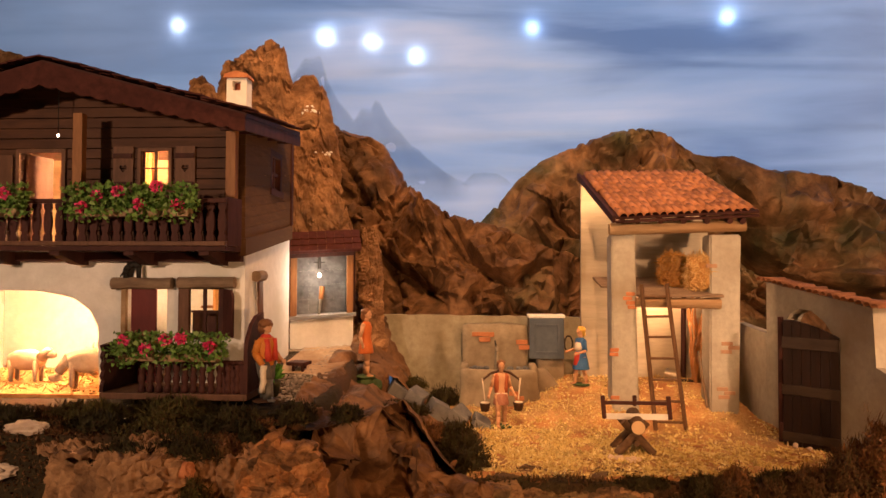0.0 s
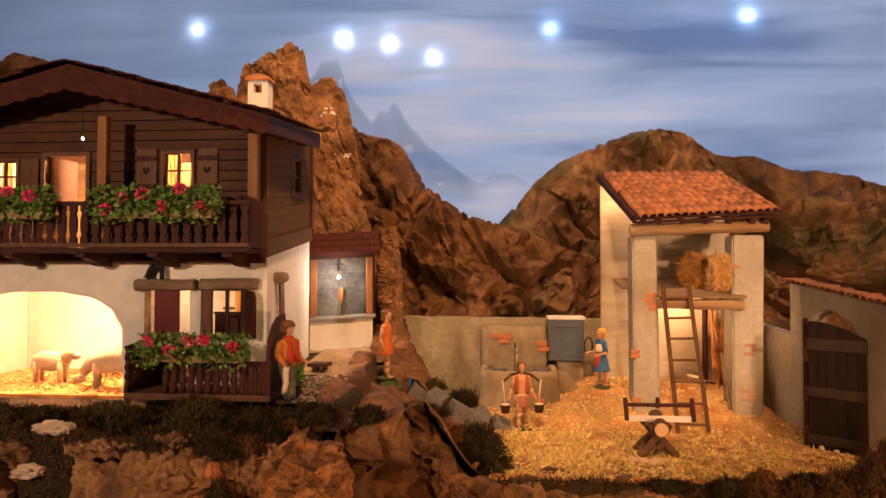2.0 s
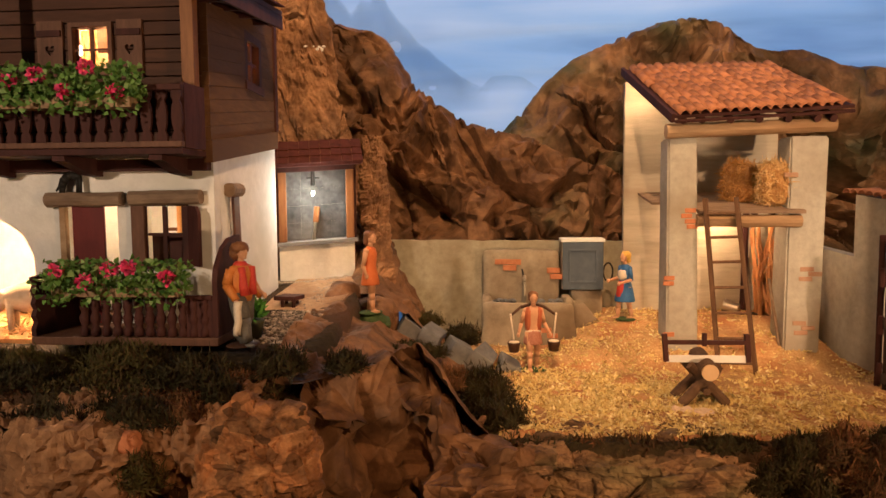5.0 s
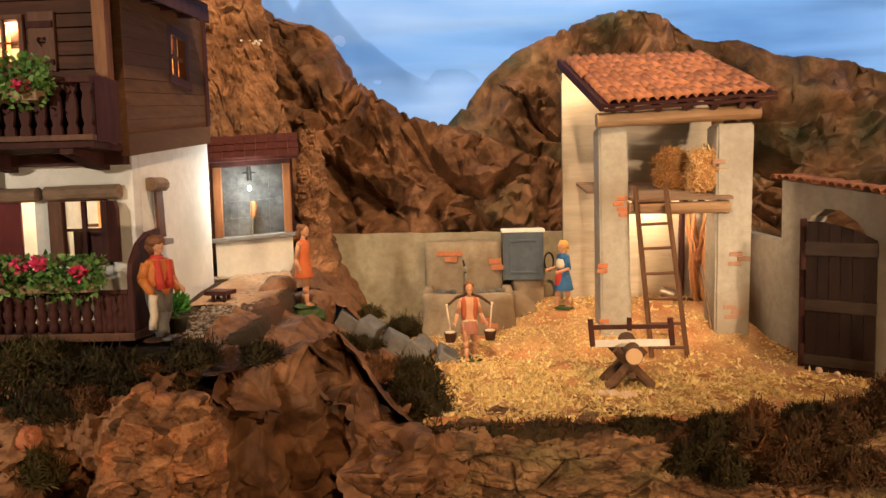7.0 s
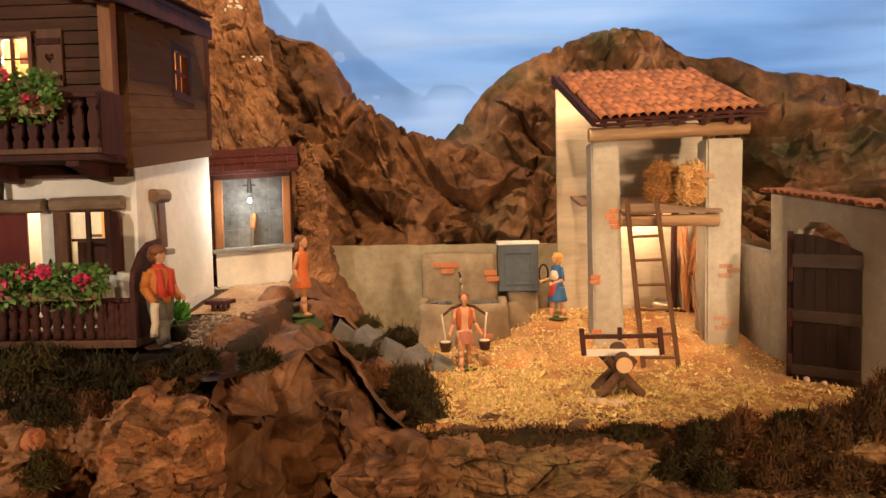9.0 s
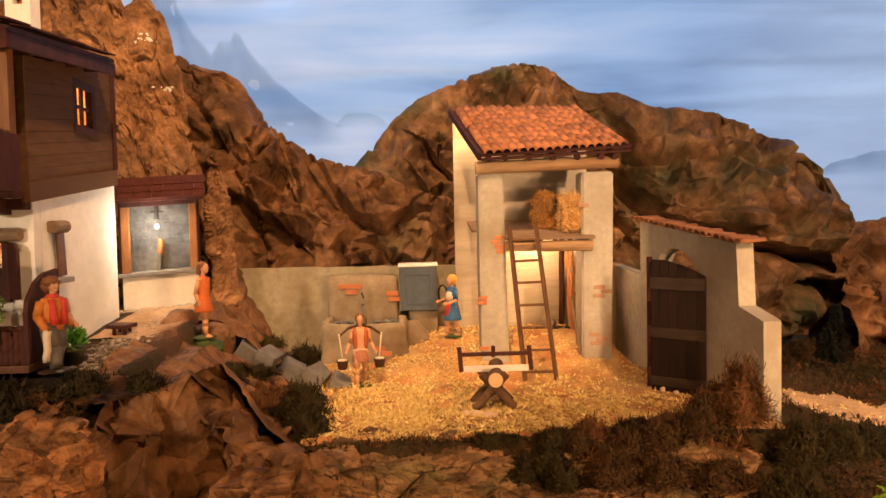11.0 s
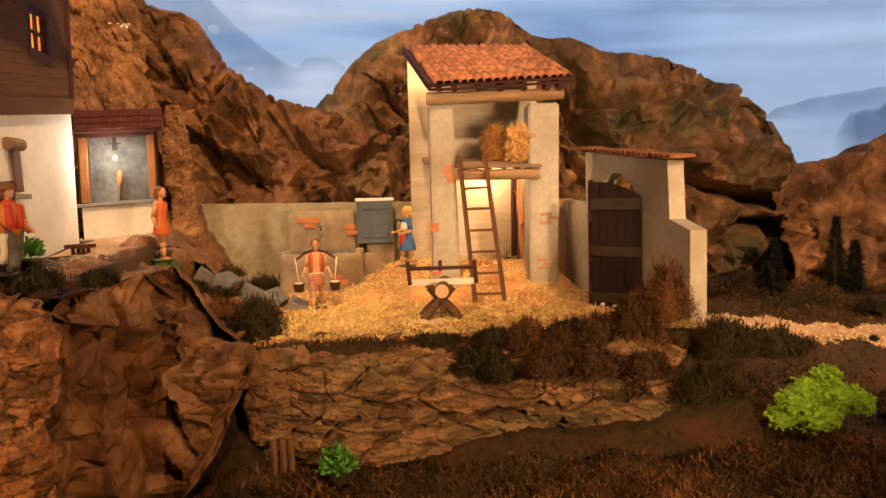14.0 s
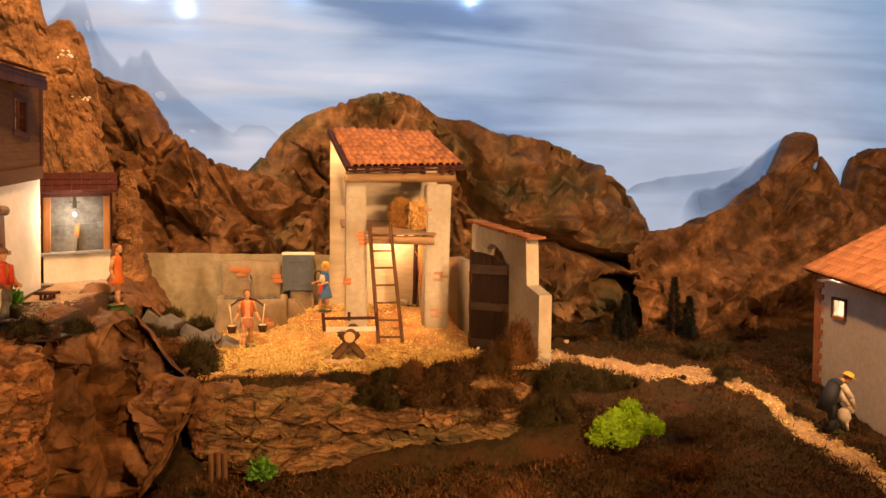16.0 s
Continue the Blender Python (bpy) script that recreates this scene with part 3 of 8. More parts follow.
mountain("mountain", [(0.013, 0.301), (0.083, 0.385), (0.148, 0.459), (0.236, 0.556), (0.301, 0.609), (0.384, 0.646), (0.485, 0.685), (0.571, 0.698), (0.641, 0.675), (0.712, 0.624), (0.802, 0.618), (0.894, 0.583), (0.968, 0.579), (1.072, 0.561), (1.198, 0.502), (1.277, 0.459), (1.338, 0.414), (1.390, 0.341), (1.417, 0.289), (1.434, 0.095)], 1.735, 1.79, -0.03, PAPER_GREEN,
         "rounded greenish brown paper mountain behind the hayloft", amp=0.076, scale=6.8, nu=600, seed=23, lean=-0.5, bulge=0.06,
         folds=[(-0.05, 0.055, [(0.80, 0.475), (0.86, 0.396), (0.94, 0.338), (1.05, 0.302), (1.22, 0.236), (1.32, 0.212)]), (0.15, 0.034, [(0.775, 0.45), (0.84, 0.366), (0.93, 0.305), (1.04, 0.270), (1.21, 0.202), (1.32, 0.180)]), (0.12, 0.055, [(1.21, 0.125), (1.33, 0.118)]), (0.04, 0.05, [(0.698, 0.611), (0.826, 0.508), (0.869, 0.487), (1.022, 0.457), (1.173, 0.426)]),
                (0.07, 0.05, [(0.787, 0.313), (0.830, 0.242), (0.860, 0.214)]), (0.07, 0.05, [(1.359, 0.341), (1.332, 0.270), (1.342, 0.198)])])
mountain("mountain", [(1.30, 0.25), (1.4, 0.276), (1.506, 0.292), (1.587, 0.325), (1.690, 0.364), (1.772, 0.432), (1.835, 0.481), (1.880, 0.564), (1.899, 0.607), (1.94, 0.622), (1.982, 0.622), (2.006, 0.568), (2.056, 0.516), (2.111, 0.440), (2.5, 0.35)], 1.66, 1.76, -0.08, PAPER,
         "brown paper mountain with a blunt spire", amp=0.060, scale=7.0, nu=380, seed=37, lean=0.9)
mountain("mountain", [(2.13, 0.40), (2.158, 0.443), (2.18, 0.543), (2.268, 0.582), (2.334, 0.584), (2.5, 0.5), (2.9, 0.4)], 1.70, 1.79, -0.08, PAPER,
         "rounded brown paper mountain at the end of the display", amp=0.042, scale=7.5, nu=160, seed=41)
mountain("crag", [(-0.60, 0.68), (-0.557, 0.775), (-0.53, 0.783), (-0.502, 0.759), (-0.476, 0.812), (-0.416, 0.844), (-0.362, 0.866), (-0.332, 0.849), (-0.31, 0.769), (-0.28, 0.60)], 1.50, 1.54, 0.10, CORK,
         "tall jagged cork crag behind the chalet roof", amp=0.019, scale=15, fine=0.002, kind="ridge")
mountain("crag", [(-0.365, 0.60), (-0.338, 0.723), (-0.319, 0.759), (-0.294, 0.781), (-0.262, 0.783), (-0.236, 0.750), (-0.220, 0.710), (-0.206, 0.655), (-0.194, 0.58), (-0.178, 0.48), (-0.160, 0.39), (-0.14, 0.30)], 1.525, 1.56, 0.10, CORK,
         "slender cork crag beside the chalet", amp=0.016, scale=15, fine=0.002, kind="ridge", nu=200)
mountain("crag", [(-1.3, 0.70), (-1.0, 0.83), (-0.93, 0.813), (-0.853, 0.78), (-0.78, 0.66), (-0.6, 0.5)], 1.40, 1.46, 0.10, CORK,
         "low cork crag behind the chalet ridge", amp=0.015, scale=14, fine=0.001, kind="ridge")

# ---------------- more materials ----------------
GREY_STONE = surface("grey_cast_stone", (0.090, 0.094, 0.104), (0.17, 0.175, 0.188), 60, 0.85, 0.5, third=(0.18, 0.18, 0.17))
SLATE = surface("grey_stone_slab", (0.20, 0.20, 0.21), (0.31, 0.31, 0.32), 50, 0.8, 0.4, third=(0.20, 0.20, 0.21))
# Darker, browner render for the fountain, pedestal and cabinet body.
DARK_RENDER = surface("darker_brown_render", (0.25, 0.205, 0.140), (0.38, 0.325, 0.235), 50, 0.92, 0.45, third=(0.17, 0.125, 0.080), coarse=0.15)
BLUE_PAINT = surface("blue_grey_paint", (0.065, 0.088, 0.125), (0.105, 0.135, 0.175), 60, 0.6, 0.25)
BRICK = surface("soft_red_brick", (0.40, 0.15, 0.065), (0.54, 0.24, 0.11), 80, 0.9, 0.4)
RED_DOOR = surface("dark_red_paint", (0.10, 0.012, 0.012), (0.17, 0.025, 0.022), 60, 0.45, 0.25, stretch=(1, 1, 0.25))
SHUTTER = surface("shutter_wood", (0.09, 0.042, 0.024), (0.17, 0.085, 0.05), 80, 0.6, 0.35, stretch=(1.2, 1, 0.25))
SHINGLE = surface("red_brown_shingles", (0.050, 0.0125, 0.010), (0.105, 0.030, 0.022), 70, 0.85, 0.4, island=0.2)
IRON = surface("black_iron", (0.012, 0.012, 0.012), (0.03, 0.028, 0.026), 60, 0.5, 0.3, gloss=0.5)
TIN = surface("bright_tin", (0.55, 0.55, 0.55), (0.75, 0.74, 0.72), 40, 0.28, 0.15, metal=1.0)
STEEL = surface("saw_steel", (0.62, 0.62, 0.62), (0.80, 0.80, 0.80), 40, 0.45, 0.15, metal=0.25)
PIPE = surface("dull_pipe_metal", (0.30, 0.28, 0.22), (0.45, 0.42, 0.34), 60, 0.45, 0.2, metal=0.8)
CUT_WOOD = surface("cut_log_end", (0.58, 0.40, 0.22), (0.74, 0.56, 0.34), 60, 0.8, 0.3)
PEBBLE = surface("pale_pebbles", (0.13, 0.105, 0.08), (0.40, 0.35, 0.29), 40, 0.8, 0.3, island=0.62)
PALE_STONE = surface("pale_sandy_stone", (0.50, 0.38, 0.28), (0.68, 0.56, 0.44), 50, 0.9, 0.5)
CLAY_POT = surface("mossy_pot", (0.05, 0.055, 0.03), (0.10, 0.10, 0.055), 60, 0.8, 0.4)
STRING = surface("raffia", (0.60, 0.46, 0.30), (0.75, 0.60, 0.42), 80, 0.8, 0.2)
SKIN = surface("painted_flesh_clay", (0.50, 0.27, 0.14), (0.60, 0.35, 0.20), 50, 0.5, 0.15)
HAIR = surface("painted_brown", (0.16, 0.07, 0.025), (0.24, 0.11, 0.045), 60, 0.55, 0.3)
C_RED = surface("painted_red", (0.42, 0.035, 0.02), (0.58, 0.07, 0.035), 60, 0.5, 0.2)
C_ORANGE = surface("painted_orange", (0.46, 0.15, 0.02), (0.58, 0.23, 0.04), 60, 0.5, 0.2)
C_DARKRED = surface("painted_rust", (0.34, 0.085, 0.03), (0.46, 0.14, 0.055), 60, 0.55, 0.2)
C_BLUE = surface("painted_blue", (0.03, 0.10, 0.30), (0.06, 0.18, 0.42), 60, 0.5, 0.2)
C_GREYBLUE = surface("painted_grey_blue", (0.095, 0.095, 0.09), (0.19, 0.18, 0.155), 60, 0.6, 0.2)
C_YELLOW = surface("painted_yellow", (0.62, 0.38, 0.05), (0.75, 0.50, 0.12), 60, 0.5, 0.2)
C_WHITE = surface("painted_cream", (0.62, 0.54, 0.42), (0.76, 0.70, 0.58), 60, 0.6, 0.2)
C_NAVY = surface("painted_dark_blue", (0.012, 0.016, 0.026), (0.03, 0.036, 0.05), 60, 0.6, 0.2)
C_BROWN = surface("painted_dark_brown", (0.05, 0.025, 0.014), (0.10, 0.05, 0.026), 60, 0.6, 0.2)
C_GREEN = surface("painted_base_green", (0.035, 0.06, 0.018), (0.06, 0.10, 0.03), 60, 0.8, 0.5)
FLEECE = surface("cream_fleece", (0.60, 0.46, 0.30), (0.74, 0.62, 0.46), 60, 0.9, 0.6)
BLACK = surface("black_clay", (0.010, 0.009, 0.008), (0.022, 0.02, 0.018), 60, 0.6, 0.3)
PETAL = surface("pink_red_petals", (0.74, 0.03, 0.16), (0.90, 0.13, 0.32), 80, 0.6, 0.2, island=0.35)
GLASS_GLOW = glow("warm_bulb", (1.0, 0.80, 0.52), 60.0)
STAR_GLOW = glow("white_star_lamp", (0.92, 0.96, 1.0), 26.0)


def leafy(name, colours, rough=0.75):
    """Blades and leaves: each one takes a colour of its own from a short row."""
    m = bpy.data.materials.new(name)
    m.use_nodes = True
    nt = m.node_tree
    b = nt.nodes["Principled BSDF"]
    b.inputs["Roughness"].default_value, b.inputs["Specular IOR Level"].default_value = rough, 0.25
    g = nt.nodes.new("ShaderNodeNewGeometry")
    r = nt.nodes.new("ShaderNodeValToRGB")
    e = r.color_ramp.elements
    for k, c in enumerate(colours):
        at = k / (len(colours) - 1)
        x = e[0] if k == 0 else e[-1] if k == len(colours) - 1 else e.new(at)
        x.position, x.color = at, (*c, 1)
    nt.links.new(g.outputs["Random Per Island"], r.inputs["Fac"])
    nt.links.new(r.outputs["Color"], b.inputs["Base Color"])
    return m


MOSS_BROWN = leafy("brown_moss_blades", [(0.014, 0.009, 0.004), (0.065, 0.032, 0.013), (0.034, 0.034, 0.011), (0.10, 0.046, 0.020)])
MOSS_GREEN = leafy("green_moss_blades", [(0.018, 0.015, 0.005), (0.066, 0.062, 0.014), (0.066, 0.035, 0.012), (0.044, 0.044, 0.010), (0.115, 0.095, 0.026)])
MOSS_DARK = leafy("dark_green_blades", [(0.009, 0.008, 0.003), (0.031, 0.030, 0.008), (0.034, 0.018, 0.007), (0.017, 0.018, 0.005), (0.056, 0.046, 0.015)])
HEATHER = leafy("rusty_heather", [(0.045, 0.018, 0.008), (0.14, 0.060, 0.022), (0.07, 0.045, 0.014), (0.19, 0.085, 0.032)])
HEATHER_DARK = leafy("dark_brown_heather", [(0.020, 0.010, 0.005), (0.070, 0.034, 0.014), (0.034, 0.028, 0.010), (0.10, 0.050, 0.020)])
LICHEN = leafy("bright_green_lichen", [(0.12, 0.28, 0.008), (0.31, 0.54, 0.024), (0.21, 0.42, 0.014)])
SPRIG = leafy("fresh_green_sprig", [(0.05, 0.17, 0.02), (0.12, 0.33, 0.05), (0.08, 0.25, 0.03)])
LEAF = leafy("geranium_leaves", [(0.06, 0.15, 0.025), (0.19, 0.34, 0.07), (0.12, 0.24, 0.04), (0.30, 0.44, 0.15)])
CHIPS = leafy("wood_shavings", [(0.48, 0.31, 0.09), (0.82, 0.70, 0.31), (0.64, 0.49, 0.16), (0.88, 0.80, 0.46)], 0.85)
HAY = leafy("hay_stalks", [(0.48, 0.28, 0.08), (0.74, 0.54, 0.24), (0.58, 0.38, 0.13), (0.80, 0.64, 0.36)], 0.8)
STICK = leafy("dry_sticks", [(0.36, 0.15, 0.045), (0.60, 0.32, 0.12), (0.46, 0.21, 0.07)], 0.7)


def blades(name, bases, ways, lengths, widths, material, parent=None, label="", category="", kind="", bend=0.35, seed=1):
    """Many thin tapered blades in one mesh."""
    rng = np.random.default_rng(seed)
    B, D = np.asarray(bases, float), np.asarray(ways, float)
    D = D / np.linalg.norm(D, axis=1)[:, None]
    n = len(B)
    S = np.cross(D, rng.normal(size=(n, 3)))
    S /= np.linalg.norm(S, axis=1)[:, None]
    C = np.cross(D, S)
    L, W = np.broadcast_to(lengths, n)[:, None], np.broadcast_to(widths, n)[:, None]
    mid = B + D * L * 0.55 + C * L * bend * 0.35
    tip = B + D * L * 0.95 + C * L * bend
    V = np.stack([B - S * W * 0.5, B + S * W * 0.5, mid + S * W * 0.42, mid - S * W * 0.42, tip], 1).reshape(-1, 3)
    centre = V.mean(0)
    base = Vector((centre[0], centre[1], V[:, 2].min()))
    if parent is not None:
        base = Vector((0, 0, 0))
        top = parent
        while top.parent:
            top = top.parent
        base = top.matrix_world.translation.copy()
    V = V - np.array(base)
    k = np.arange(n) * 5
    quads = np.stack([k, k + 1, k + 2, k + 3], 1).tolist()
    tris = np.stack([k + 3, k + 2, k + 4], 1).tolist()
    me = bpy.data.meshes.new(name)
    me.from_pydata(V.tolist(), [], quads + tris)
    me.materials.append(material)
    ob = new(name, me)
    if parent is not None:
        ob.parent = parent
    else:
        ob.location = base
    return tagged(ob, label, category, kind=kind)


def dome(c, r, n, seed, up=0.5, spread=0.9):
    """Roots on a lumpy dome and ways that point out of it."""
    rng = np.random.default_rng(seed)
    d = rng.normal(size=(n, 3))
    d[:, 2] = np.abs(d[:, 2])
    d /= np.linalg.norm(d, axis=1)[:, None]
    lump = 0.72 + 0.28 * np.sin(d[:, 0] * 7 + seed) * np.cos(d[:, 1] * 6 + 2 * seed) + 0.12 * rng.normal(size=n)
    p = np.array(c) + d * np.array(r) * lump[:, None] * rng.uniform(0.55, 1.0, n)[:, None]
    w = d * spread + np.array([0, 0, up]) + rng.normal(size=(n, 3)) * 0.35
    return p, w


def clump(name, c, r, n, length, width, material, label, seed, category="moss", up=0.5):
    n = int(n * 2.3)
    p, w = dome(c, r, n, seed, up)
    w = w + np.random.default_rng(seed + 7).normal(size=(n, 3)) * 0.45
    rng = np.random.default_rng(seed + 99)
    return blades(name, p, w, rng.uniform(0.35, 0.85, n) * length, width * 0.85, material, None, label, category, seed=seed, bend=0.6)


# ---------------- yard floor and wall pieces ----------------
def rise(x, y):
    """The yard climbs a little towards the hayloft and the back wall."""
    return (0.044 * sm(1.315, 1.39, y) + 0.022 * sm(1.38, 1.48, y)) * (0.30 + 0.70 * sm(0.18, 0.36, x)) * (1 - sm(0.66, 0.72, x))


def yard_floor(x, y):
    edge = 1.028 + 0.016 * noise.noise(Vector((x * 13, 0, 0))) + 0.008 * noise.noise(Vector((x * 40, 1, 0)))
    rim = 0.035 * (1 - sm(edge - 0.014, edge, y)) + 0.03 * (1 - sm(0.095, 0.125, x + 0.012 * noise.noise(Vector((y * 20, 2, 0))))) * (1 - sm(1.25, 1.30, y))
    return max(0.004, ground(x, y) + 0.004) + rise(x, y) - rim + 0.004 * noise.noise(Vector((x * 22, y * 22, 0))) + 0.0015 * noise.noise(Vector((x * 90, y * 90, 5)))


whole("floor", patch(0.075, 0.80, 1.005, 1.61, 110, 90, yard_floor), STRAW, "golden sawdust floor of the farmyard", "floor", kind="structure", smooth=True)
rng = np.random.default_rng(5)
N = 90000
px, py = rng.uniform(0.10, 0.78, N), rng.uniform(1.025, 1.55, N)
heap = 0.95 * np.exp(-((px - 0.26) / 0.15) ** 2 - ((py - 1.16) / 0.15) ** 2) + 0.42 * np.exp(-((px - 0.48) / 0.25) ** 2 - ((py - 1.12) / 0.09) ** 2) + 0.12
tufts = np.array([noise.noise(Vector((a * 38, b * 38, 4.4))) + 0.6 * noise.noise(Vector((a * 95, b * 95, 1.4))) for a, b in zip(px, py)])
keep = (rng.uniform(size=N) < heap * np.clip(0.55 + 1.1 * tufts, 0.06, 1.0)) & ~((px > 0.60) & (py > 1.40))
px, py, tufts = px[keep], py[keep], tufts[keep]
pz = np.array([yard_floor(a, b) + 0.0006 for a, b in zip(px, py)]) + 0.003 * np.clip(tufts, 0, 1)
ways = np.stack([rng.normal(size=len(px)), rng.normal(size=len(px)), np.abs(rng.normal(size=len(px))) * 0.4 + 0.05], 1)
blades("wood_shavings", np.stack([px, py, pz], 1), ways, rng.uniform(0.0022, 0.0085, len(px)), rng.uniform(0.0012, 0.0040, len(px)), CHIPS, None, "loose golden wood shavings scattered over the yard", "shavings", "stuff", 0.7)


TRACK = [(0.80, 1.50), (0.945, 1.49), (1.06, 1.385), (1.155, 1.305), (1.255, 1.285), (1.340, 1.215), (1.360, 1.125), (1.347, 1.04), (1.318, 0.94), (1.315, 0.85), (1.33, 0.77), (1.34, 0.66), (1.35, 0.55)]


def path_floor(u, v):
    """The sandy track beyond the gate; u along it, v across."""
    x, y = along(min(max(u, 0), 1), TRACK)
    w = between(u, [(0, 0.075), (0.08, 0.062), (0.167, 0.052), (0.25, 0.082), (0.333, 0.075), (0.417, 0.036), (0.5, 0.023), (0.583, 0.026), (0.667, 0.044), (0.75, 0.048), (0.833, 0.036), (1, 0.034)]) * (1 + 0.45 * noise.noise(Vector((u * 16, 0, 0))) + 0.25 * noise.noise(Vector((u * 45, v * 0.5, 3))))
    x2, y2 = along(min(max(u + 0.03, 0), 1), TRACK)
    d = Vector((x2 - x, y2 - y, 0))
    d = d.normalized() if d.length > 1e-6 else Vector((0, -1, 0))
    k = (v - 0.5) * 2
    q = Vector((x, y, 0)) + Vector((d.y, -d.x, 0)) * k * w
    return (q.x, q.y, ground(q.x, q.y) + 0.010 * (1 - k ** 4) - 0.006 + 0.003 * noise.noise(Vector((q.x * 60, q.y * 60, 2))))


def along(t, pts):
    k = t * (len(pts) - 1)
    i = min(int(k), len(pts) - 2)
    f = k - i
    return tuple(a + (b - a) * f for a, b in zip(pts[i], pts[i + 1]))


def surf(P, nu, nv):
    bm = bmesh.new()
    g = [[bm.verts.new(P(i / nu, j / nv)) for i in range(nu + 1)] for j in range(nv + 1)]
    for j in range(nv):
        for i in range(nu):
            bm.faces.new((g[j][i], g[j][i + 1], g[j + 1][i + 1], g[j + 1][i]))
    return bm


whole("path", surf(path_floor, 160, 16), SAND, "pale sandy track winding away from the gate", "path", kind="structure", smooth=True)
rng = np.random.default_rng(8)
pts = [path_floor(rng.uniform(0, 1), 0.5 + 0.62 * math.copysign(abs(rng.uniform(-1, 1)) ** 0.6, rng.uniform(-1, 1))) for _ in range(5200)]
P0 = np.array(pts) + np.array([0, 0, 0.0005])
blades("path_grit", P0, np.stack([rng.normal(size=5200), rng.normal(size=5200), np.abs(rng.normal(size=5200)) * 0.4], 1), rng.uniform(0.0025, 0.009, 5200), rng.uniform(0.0015, 0.004, 5200), CHIPS, None, "coarse pale grit on the sandy track", "grit", "stuff", 0.2)


def brick_patch(parent, places, size, out, across, material=BRICK):
    """Bare bricks that stand a little proud of the render; places: centres on the wall's face."""
    n, a = Vector(out).normalized(), Vector(across).normalized()
    t = Matrix((a, n, Vector((0, 0, 1)))).transposed().to_4x4()
    for c in places:
        bm = bmesh.new()
        box(bm, tuple(Vector(c) - Vector((size[0], 0.003, size[1])) / 2), tuple(Vector(c) + Vector((size[0], 0.003, size[1])) / 2), 0.0012, t, 0.0004)
        part("brick", bm, material, parent)


# back wall
yard_wall = thing("wall_back", "grey-beige rendered courtyard wall with chipped top edge", "wall", (0.1, 1.56, 0), kind="structure")
bm = bmesh.new()
top = [(0.50 - 0.555 * k / 24, 0.202 + 0.006 * k / 24 + random.uniform(-0.0012, 0.0012)) for k in range(25)]
pierced(bm, [(0.0, 0.03), (0.05, -0.01), (0.50, -0.01), *top, (-0.045, 0.19)], [], (-0.06, 1.554, 0), (0.995, 0.09, 0), (0, 0, 1), (0, 0.022, 0))
part("body", bm, BROWN_RENDER, yard_wall)
low_wall = thing("wall_side", "low grey rendered wall closing the yard beside the gate", "wall", (0.72, 1.40, 0), kind="structure")
bm = bmesh.new()
pierced(bm, [(0, -0.02), (0.22, -0.02), (0.22, 0.20), (0, 0.188)], [], (0.724, 1.395, 0), (0.0, 1, 0), (0, 0, 1), (0.02, 0, 0))
part("body", bm, RENDERED, low_wall)
# This end of the wall is more orange-brown than the rest.
bm = bmesh.new()
pierced(bm, [(0, -0.02), (0.085, -0.02), (0.085, 0.20), (0, 0.20)], [], (0.655, 1.56, 0), (1, 0, 0), (0, 0, 1), (0, 0.02, 0))
part("body", bm, surface("orange_brown_render", (0.30, 0.165, 0.085), (0.42, 0.26, 0.15), 50, 0.92, 0.4, third=(0.36, 0.30, 0.22)), low_wall, "orange-brown end of the wall")

# ---------------- tiles ----------------


def barrel_tile(length, r0, r1, thick=0.0012, n=7):
    """A half-round clay tile along y, its wide lower end at y = 0."""
    bm = bmesh.new()
    loops = []
    for y, r in ((0, r0), (length, r1)):
        outer = [bm.verts.new((r * math.cos(math.pi * k / (n - 1)), y, r * 0.85 * math.sin(math.pi * k / (n - 1)))) for k in range(n)]
        inner = [bm.verts.new(((r - thick) * math.cos(math.pi * k / (n - 1)), y, (r - thick) * 0.85 * math.sin(math.pi * k / (n - 1)) - 0.0004)) for k in range(n)]
        loops.append((outer, inner))
    (o0, i0), (o1, i1) = loops
    for k in range(n - 1):
        bm.faces.new((o0[k], o0[k + 1], o1[k + 1], o1[k]))
        bm.faces.new((i0[k + 1], i0[k], i1[k], i1[k + 1]))
        bm.faces.new((o0[k + 1], o0[k], i0[k], i0[k + 1]))
        bm.faces.new((o1[k], o1[k + 1], i1[k + 1], i1[k]))
    return mesh_of("tile", bm, TILE, True)


def tile_material():
    m = surface("terracotta_tile", (0.29, 0.122, 0.056), (0.43, 0.195, 0.092), 90, 0.9, 0.6, third=(0.21, 0.088, 0.045))
    nt = m.node_tree
    b = nt.nodes["Principled BSDF"]
    src = b.inputs["Base Color"].links[0].from_socket
    info = nt.nodes.new("ShaderNodeObjectInfo")
    mr = nt.nodes.new("ShaderNodeMapRange")
    mr.inputs["To Min"].default_value, mr.inputs["To Max"].default_value = 0.72, 1.15
    hsv = nt.nodes.new("ShaderNodeHueSaturation")
    nt.links.new(info.outputs["Random"], mr.inputs["Value"])
    nt.links.new(mr.outputs["Result"], hsv.inputs["Value"])
    nt.links.new(src, hsv.inputs["Color"])
    nt.links.new(hsv.outputs["Color"], b.inputs["Base Color"])
    return m


TILE = tile_material()


def lay(me, name, m, parent):
    ob = new(name, me)
    ob.parent = parent
    top = parent
    while top.parent:
        top = top.parent
    ob.matrix_basis = BASE[top.name] @ m
    return ob


